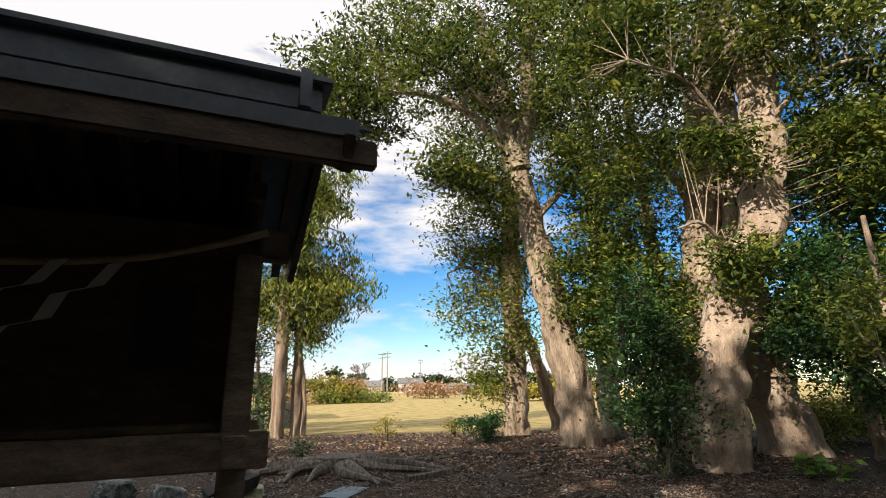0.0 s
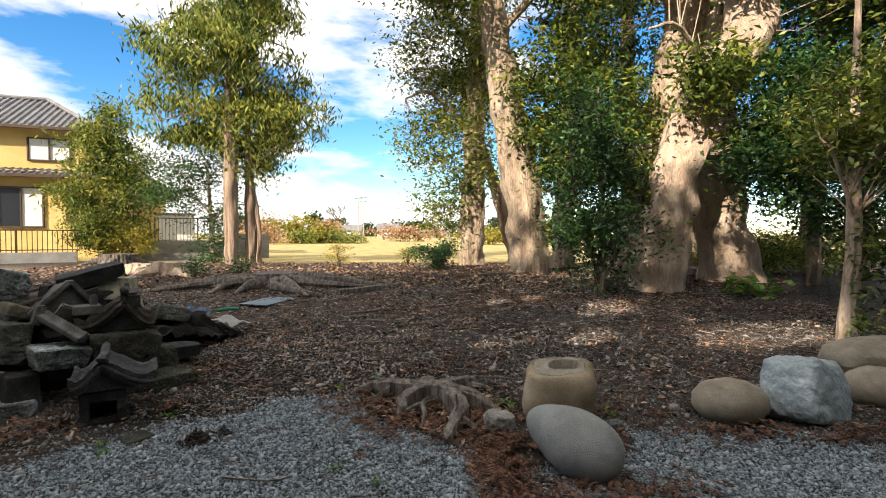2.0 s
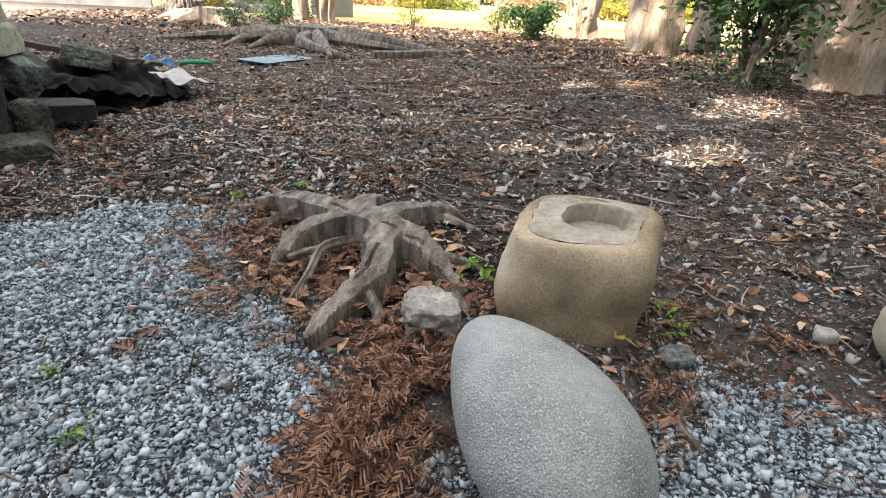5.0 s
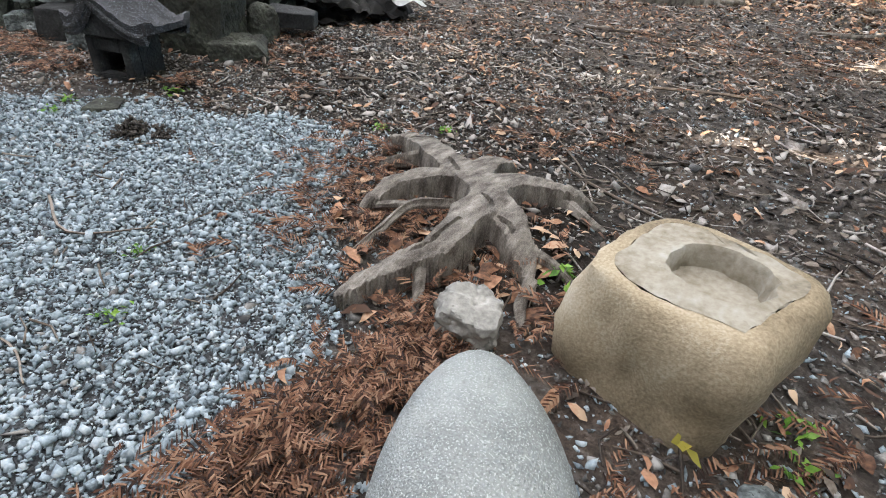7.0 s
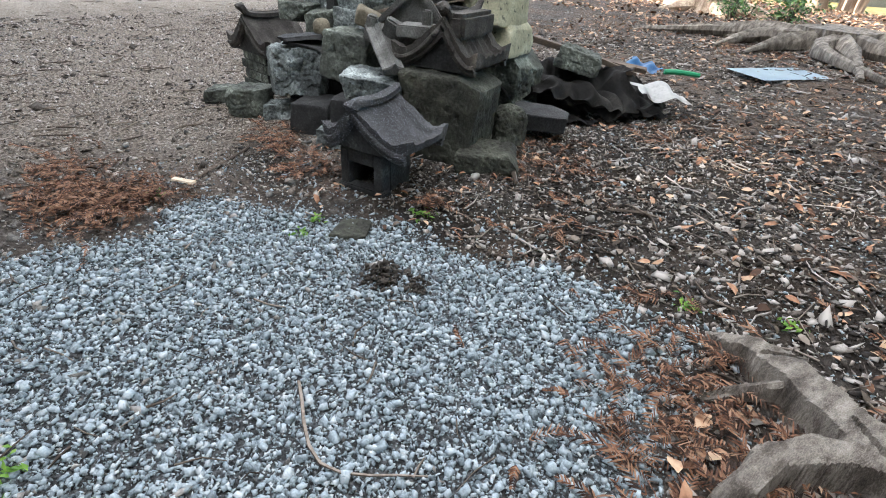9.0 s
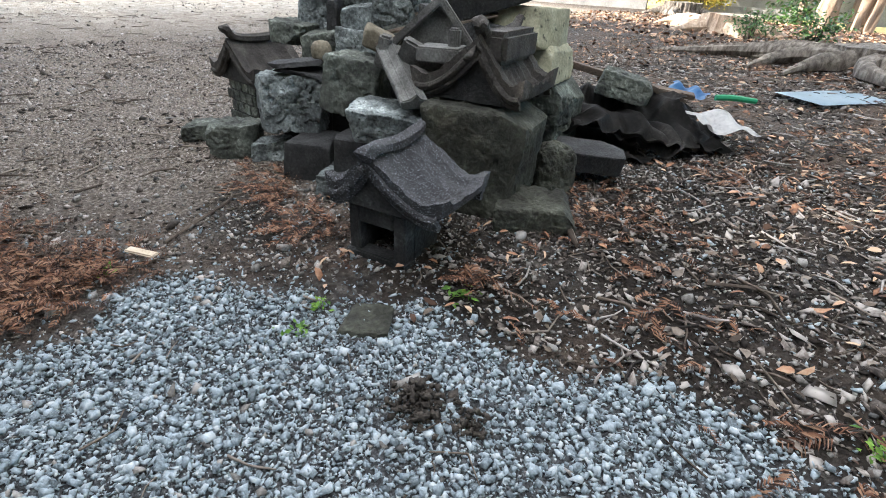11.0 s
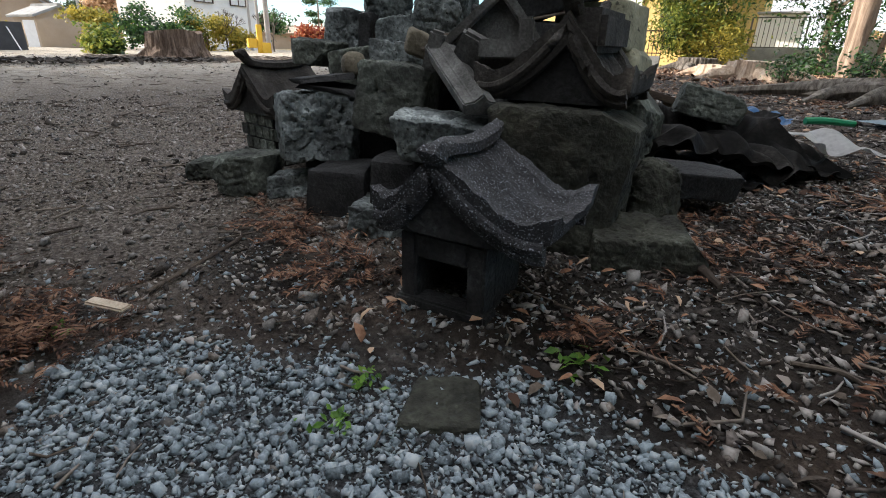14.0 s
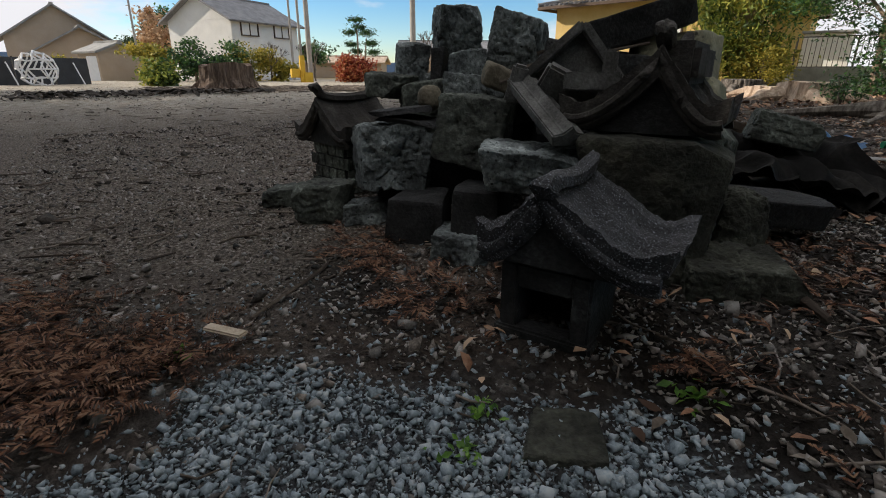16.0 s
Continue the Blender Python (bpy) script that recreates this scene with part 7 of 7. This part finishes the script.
def fronds(name, spots, rng, mat, label, size=0.16):
    """Dry cedar sprays: a bent stem with ranks of side shoots."""
    vs, fs = [], []
    for x, y, z in spots:
        az, L = rng.uniform(0, 2 * math.pi), size * rng.uniform(0.5, 1.3)
        d, s = np.array([math.cos(az), math.sin(az), 0]), np.array([-math.sin(az), math.cos(az), 0])
        bend, tip = rng.normal() * 0.25, rng.uniform(-0.02, 0.05)
        m = 12
        for k in range(m):
            t = k / m
            c = np.array([x, y, z]) + d * L * t + s * bend * L * t * t + np.array([0, 0, tip * t + 0.01 * math.sin(t * 5)])
            for sg in (-1, 1):
                e = (d * 0.75 + s * sg * 0.65 + np.array([0, 0, rng.normal() * 0.2])) * L * 0.3 * (1 - 0.6 * t)
                w = np.cross(e, [0, 0, 1.0])
                w = w / (np.linalg.norm(w) + 1e-9) * 0.0019
                i = len(vs)
                vs += [c - w, c + w, c + e * 0.6 + w * 1.3 + np.array([0, 0, 0.004]), c + e, c + e * 0.6 - w * 1.3]
                fs += [(i, i + 1, i + 2), (i, i + 2, i + 4), (i + 4, i + 2, i + 3)]
    return tagged(cloud_mesh(name, np.array(vs), np.array(fs), mat), label, "dry foliage", kind="stuff")


grng = np.random.default_rng(77)


def scatter(n, x0, x1, y0, y1, keep):
    x, y = grng.uniform(x0, x1, n), grng.uniform(y0, y1, n)
    k = grng.random(n) < keep(x, y)
    return x[k], y[k]


def in_gravel(x, y):
    return np.clip((gravel_depth(x, y) + wobble(x, y, 2.3, 0.1) + wobble(x, y, 6.1, 0.06) + 0.06) / 0.14, 0, 1)


x, y = scatter(165000, -1.95, 4.6, 2.8, 5.7, in_gravel)
chips("gravel", x, y, np.clip(grng.lognormal(math.log(0.0105), 0.38, len(x)), 0.006, 0.045), grng, M_GRAVEL, "blue-grey crushed stone gravel bed", 0.1)
x, y = scatter(26000, -1.95, 4.0, 2.8, 5.7, in_gravel)
cobbles("coarse_gravel", x, y, np.clip(grng.lognormal(math.log(0.0165), 0.3, len(x)), 0.012, 0.036), grng, M_GRAVEL, "coarser blue-grey stones in the gravel bed")
x, y = scatter(1500, -3.2, 4.5, 3.6, 6.5, lambda x, y: 0.5 * (1 - in_gravel(x, y)))
cobbles("scattered_stones", x, y, np.clip(grng.lognormal(math.log(0.02), 0.4, len(x)), 0.01, 0.06), grng, M_PEBBLE, "loose grey stones scattered over soil")
x, y = scatter(14000, 4.5, 8.0, 2.6, 5.7, in_gravel)
chips("gravel", x, y, np.clip(grng.lognormal(math.log(0.022), 0.35, len(x)), 0.012, 0.06), grng, M_GRAVEL, "blue-grey crushed stone gravel bed", 0.1)
x, y = scatter(22000, -1.9, 8.0, 0.8, 2.85, in_gravel)
chips("gravel", x, y, np.clip(grng.lognormal(math.log(0.03), 0.35, len(x)), 0.012, 0.07), grng, M_GRAVEL, "blue-grey crushed stone gravel bed", 0.1)
x, y = scatter(36000, -2.6, 5.5, 3.2, 8.0, lambda x, y: 0.2 + 0.8 * np.exp(-np.abs(gravel_depth(x, y)) / 0.7))
chips("scattered_chips", x, y, np.clip(grng.lognormal(math.log(0.012), 0.45, len(x)), 0.006, 0.036), grng, M_GRAVEL, "loose gravel chips strewn over soil", 0.15)
x, y = scatter(48000, -9, 7.5, 2.5, 13, lambda x, y: 0.3 + 0.6 * np.clip((wobble(x, y, 0.9) + 0.6), 0, 1))
chips("pebbles", x, y, np.clip(grng.lognormal(math.log(0.016), 0.45, len(x)), 0.007, 0.06), grng, M_PEBBLE, "pale pebbles and grit in soil", 0.15)
x, y = scatter(15000, -6, 9, 4.6, 16.5, lambda x, y: (1 - in_gravel(x, y)) * (0.25 + 0.75 * np.clip(wobble(x, y, 0.8) + 0.5 + 0.08 * (y - 6), 0, 1)) * np.clip((x + 3.5) / 1.5 + (y - 7), 0.1, 1))
litter("leaf_litter", x, y, grng, M_LEAFLIT, "brown dead leaves and bark flakes on soil", 0.055)
x, y = scatter(60000, -9.0, -1.6, 2.6, 8.5, lambda x, y: 0.35 + 0.6 * np.clip(wobble(x, y, 1.7) + 0.5, 0, 1))
chips("grit", x, y, np.clip(grng.lognormal(math.log(0.0135), 0.5, len(x)), 0.005, 0.05), grng, M_GRIT, "fine brown grit over bare soil", 0.15)
x, y = scatter(26000, -1.8, 4.5, 4.4, 9.0, lambda x, y: (1 - in_gravel(x, y)) * (0.3 + 0.7 * np.clip(wobble(x, y, 1.5) + 0.5, 0, 1)))
chips("grit", x, y, np.clip(grng.lognormal(math.log(0.0105), 0.5, len(x)), 0.005, 0.045), grng, M_PEBBLE, "fine grey grit strewn over dark soil", 0.1)
x, y = scatter(8000, -1.7, 0.9, 4.9, 7.6, lambda x, y: (1 - in_gravel(x, y)) * (0.35 + 0.65 * np.clip(wobble(x, y, 2.1) + 0.4, 0, 1)))
chips("grit", x, y, np.clip(grng.lognormal(math.log(0.0125), 0.4, len(x)), 0.006, 0.03), grng, M_GRIT, "fine brown grit trodden into dark soil", 0.1)
x, y = scatter(9000, -1.7, 1.2, 5.0, 7.6, lambda x, y: (1 - in_gravel(x, y)) * 0.8)
chips("wood_chips", x, y, np.clip(grng.lognormal(math.log(0.02), 0.4, len(x)), 0.01, 0.05), grng, M_CHIP, "small brown bark chips over dark soil", 0.05, 0.35)
x, y = scatter(2000, -1.2, 5.5, 4.6, 9.0, lambda x, y: (1 - in_gravel(x, y)) * 0.9)
litter("bark_flakes", x, y, grng, M_TWIG, "greyish bark flakes and chips on soil", 0.04, 0.5)
x, y = scatter(42000, -5, 8, 5.4, 15, lambda x, y: (1 - in_gravel(x, y)) * (0.2 + 0.8 * np.clip(wobble(x, y, 1.2) + 0.4, 0, 1)) * np.clip((x + 3.0) / 1.5 + (y - 7), 0.05, 1))
chips("wood_chips", x, y, np.clip(grng.lognormal(math.log(0.034), 0.45, len(x)), 0.012, 0.09), grng, M_CHIP, "grey-brown bark and wood chips over the soil", 0.05, 0.3)
x, y = scatter(4500, -4, 8, 5.2, 12, lambda x, y: (1 - in_gravel(x, y)) * (0.3 + 0.7 * np.clip(wobble(x, y, 1.9) + 0.3, 0, 1)) * np.clip((x + 3.0) / 1.5 + (y - 6), 0.05, 1))
twigs("twig_litter", x, y, grng, M_CHIP, "thin grey broken twigs over the soil", 0.14, 0.004)
x, y = scatter(16000, -1.5, 8, 5.2, 11, lambda x, y: (1 - in_gravel(x, y)) * np.clip(wobble(x, y, 0.75, 1.2) + 0.35, 0, 1))
litter("needle_litter", x, y, grng, M_LEAFLIT, "fine orange-brown cedar needles over the soil", 0.05, 0.16, 0.012)
x, y = scatter(14000, -12, 10, 12, 22, lambda x, y: 0.8)
litter("leaf_litter", x, y, grng, M_LEAFLIT, "brown dead leaves under the trees", 0.1)
x, y = scatter(4000, -6, 8, 4.4, 15, lambda x, y: (1 - in_gravel(x, y)) * 0.8 * np.clip((x + 3.5) / 1.5 + (y - 6), 0.15, 1))
twigs("twig_litter", x, y, grng, M_TWIG, "dry twigs strewn on soil", 0.16, 0.0035)
x, y = scatter(600, -1.7, 5, 2.6, 5.4, lambda x, y: 0.35)
twigs("twig_litter", x, y, grng, M_TWIG, "few dry twigs on gravel", 0.1, 0.003)


x, y = scatter(14000, -24, -8.5, -1, 15, lambda x, y: 0.4 + 0.6 * np.clip(wobble(x, y, 0.7) + 0.5, 0, 1))
chips("far_grit", x, y, np.clip(grng.lognormal(math.log(0.026), 0.5, len(x)), 0.012, 0.08), grng, M_GRIT, "pebbles strewn over the bare yard", 0.3)
x, y = scatter(3500, -23, -15, 3.5, 13, lambda x, y: np.exp(-((x + 19.5) / 2.2) ** 2))
twigs("branch_debris", x, y, grng, M_TWIG, "pale broken branches strewn round the big stump", 0.5, 0.012)
x, y = scatter(5000, -19, -12.5, 1.0, 7.0, lambda x, y: np.exp(-((x + 16 + 0.3 * (y - 4)) / 0.8) ** 2) * 0.9)
litter("dark_mulch", x, y, grng, M_CLOD, "low ridge of dark wet mulch", 0.16, 0.6, 0.05)
x, y = scatter(1500, -12, -2.5, 2.5, 10, lambda x, y: 0.35)
twigs("twig_litter", x, y, grng, M_TWIG, "few dry twigs on the bare yard", 0.2, 0.005)
x, y = scatter(260, -9, -2.2, 2.8, 8, lambda x, y: 0.7)
chips("bark_chunks", x, y, np.clip(grng.lognormal(math.log(0.06), 0.35, len(x)), 0.03, 0.14), grng, M_CLOD, "dark flat bark chunks on bare soil", 0.1, 0.3)


def frond_patch(name, patches, label, size=0.16):
    spots = []
    for cx, cy, rx, ry, n, piled in patches:
        for _ in range(n):
            px, py = cx + grng.normal() * rx, cy + grng.normal() * ry
            spots.append((px, py, float(on_ground(px, py)) + 0.008 + abs(grng.normal()) * piled))
    return fronds(name, spots, grng, M_FROND, label, size)


frond_patch("dry_cedar_sprays", [(1.42, 3.95, 0.08, 0.28, 190, 0.045), (1.45, 4.5, 0.12, 0.16, 130, 0.035), (1.75, 3.65, 0.2, 0.12, 80, 0.02), (2.2, 3.8, 0.25, 0.1, 70, 0.015)], "rust-brown dry cedar sprays beside the egg-shaped stone")
frond_patch("dry_cedar_sprays", [(0.6, 5.1, 0.3, 0.25, 150, 0.02), (1.1, 4.9, 0.35, 0.25, 120, 0.02), (2.6, 4.95, 0.25, 0.2, 40, 0.01), (3.3, 4.55, 0.3, 0.07, 60, 0.015), (4.1, 4.5, 0.3, 0.07, 70, 0.02), (2.2, 4.45, 0.15, 0.1, 40, 0.01)], "rust-brown dry cedar sprays around the stump and stones")
frond_patch("dry_cedar_sprays", [(-2.05, 3.66, 0.15, 0.16, 190, 0.03), (-2.45, 3.4, 0.26, 0.13, 130, 0.025), (-1.9, 4.75, 0.1, 0.1, 40, 0.03), (-2.6, 4.72, 0.2, 0.07, 50, 0.02), (-1.12, 5.15, 0.05, 0.08, 18, 0.04), (-1.25, 6.1, 0.2, 0.2, 36, 0.015), (-0.5, 5.6, 0.25, 0.2, 22, 0.008)], "rust-brown dry cedar sprays round the rubble pile")
frond_patch("dry_cedar_sprays", [(grng.uniform(-3, 6), grng.uniform(5.8, 12), 0.25, 0.18, 14, 0.008) for _ in range(34)], "scattered rust-brown cedar sprays on soil", 0.2)
x, y = scatter(900, 0.2, 2.0, 3.9, 5.7, lambda x, y: (1 - in_gravel(x, y)) * np.exp(-((x - 1.2) / 0.45) ** 2 - ((y - 4.95) / 0.5) ** 2))
litter("broad_dead_leaves", x, y, grng, M_LEAFLIT, "broad orange-brown dead leaves by the stump", 0.085, 0.42, 0.012)
x, y = scatter(420, -3.2, -1.0, 4.6, 6.6, lambda x, y: 0.45)
litter("broad_dead_leaves", x, y, grng, M_LEAFLIT, "broad dead leaves round the rubble pile", 0.05, 0.42, 0.01)

for cx, cy, r, n in ((-0.72, 4.63, 0.05, 420), (-0.56, 4.72, 0.03, 100), (-2.3, 5.0, 0.05, 120), (2.3, 7.6, 0.1, 160)):
    x, y = cx + grng.normal(size=n) * r, cy + grng.normal(size=n) * r * 0.8
    hgt = 0.07 * np.exp(-((x - cx) ** 2 + (y - cy) ** 2) / (1.4 * r * r)) * grng.random(n)
    chips("soil_clod", x, y, np.clip(grng.lognormal(math.log(0.015), 0.45, n), 0.006, 0.045), grng, M_CLOD, "crumbled dark clod of soil", 0.1, 0.8, hgt)
flatst = lone_stone("flat_stone", (-1.17, 4.68, -0.028), (0.2, 0.2, 0.05), M_BROWNST, 66, "flat mossy paving fragment set in gravel", 0.8, 0.01, 50, cuts=6)
bark = box_part("bark_piece", (0, 0, 0), (0.17, 0.04, 0.012), M_SPLIT, None, "", 0.005)
bark.matrix_basis = pose(-2.0, 4.0, 0.05, 6, -4, 35)
tagged(bark, "pale split piece of wood on dry sprays", "wood piece")
for k, (p, r) in enumerate([([(-1.39, 5.85), (-1.25, 5.8), (-1.1, 5.71)], 0.022), ([(-0.78, 5.5), (-0.68, 5.56), (-0.58, 5.52)], 0.007), ([(-0.6, 5.95), (-0.45, 6.1), (-0.3, 6.0)], 0.008), ([(0.9, 6.1), (1.35, 5.9), (1.9, 5.85), (2.4, 5.6)], 0.008), ([(0.95, 6.25), (1.3, 5.95), (1.35, 5.7)], 0.006), ([(1.25, 6.2), (1.6, 6.0), (1.95, 6.15)], 0.005), ([(2.4, 4.5), (2.35, 4.42), (2.4, 4.32)], 0.012), ([(0.2, 3.6), (0.55, 3.72), (0.75, 3.7)], 0.005), ([(-0.3, 4.1), (0.05, 4.05), (0.25, 4.3)], 0.006), ([(-2.2, 4.1), (-2.6, 4.5), (-2.75, 4.4)], 0.008), ([(1.0, 7.6), (1.6, 7.9), (2.3, 7.7)], 0.012), ([(2.4, 9.2), (2.9, 9.6), (3.0, 10.1)], 0.015), ([(3.4, 8.0), (3.9, 8.4), (4.6, 8.3)], 0.012), ([(-0.2, 8.8), (0.4, 9.2), (1.0, 9.1)], 0.014)]):
    ob = tube_part("dry_stick", [(q[0], q[1], float(on_ground(np.float64(q[0]), np.float64(q[1]))) + r + 0.006) for q in p], [r, r * 0.9, r * 0.5], M_TWIG, seg=7, lump=0.3, seed=k)
    tagged(ob, "dry grey stick lying on the ground", "stick", "ground sticks")
wrng = np.random.default_rng(9)
for k, (cx, cy, s) in enumerate([(0.65, 3.97, 0.05), (0.35, 4.17, 0.045), (-1.25, 4.42, 0.05), (-1.35, 4.55, 0.05), (-1.1, 5.05, 0.07), (-2.05, 3.85, 0.06), (0.15, 5.62, 0.06), (0.45, 5.85, 0.05), (1.62, 5.15, 0.09), (2.46, 4.9, 0.06), (2.42, 5.05, 0.06), (-0.35, 3.3, 0.06), (0.1, 3.7, 0.05), (7.4, 10.6, 0.5), (9.3, 13.2, 0.3)]):
    n = 26 if s < 0.2 else 60
    w = thing("weed", (cx, cy, float(on_ground(np.float64(cx), np.float64(cy)))), "small fresh green weed in the ground", "weed", "weeds")
    leaf_cloud("foliage", wrng.normal(size=(n, 3)) * [s * 0.5, s * 0.5, s * 0.2] + [0, 0, s * 0.4], wrng, M_GREENLEAF, s * 0.55, 0.5, 1.0, 0, w)
yl = thing("yellow_leaf", (2.19, 4.69, 0.06), "bright yellow-green seedling leaf against the basin", "leaf")
leaf_cloud("leaf_blade", np.array([[0, 0, 0.03], [0.03, -0.01, 0.025], [-0.02, 0.0, 0.04]]), wrng, M_YELLOW, 0.07, 0.7, 0.3, 0, yl)
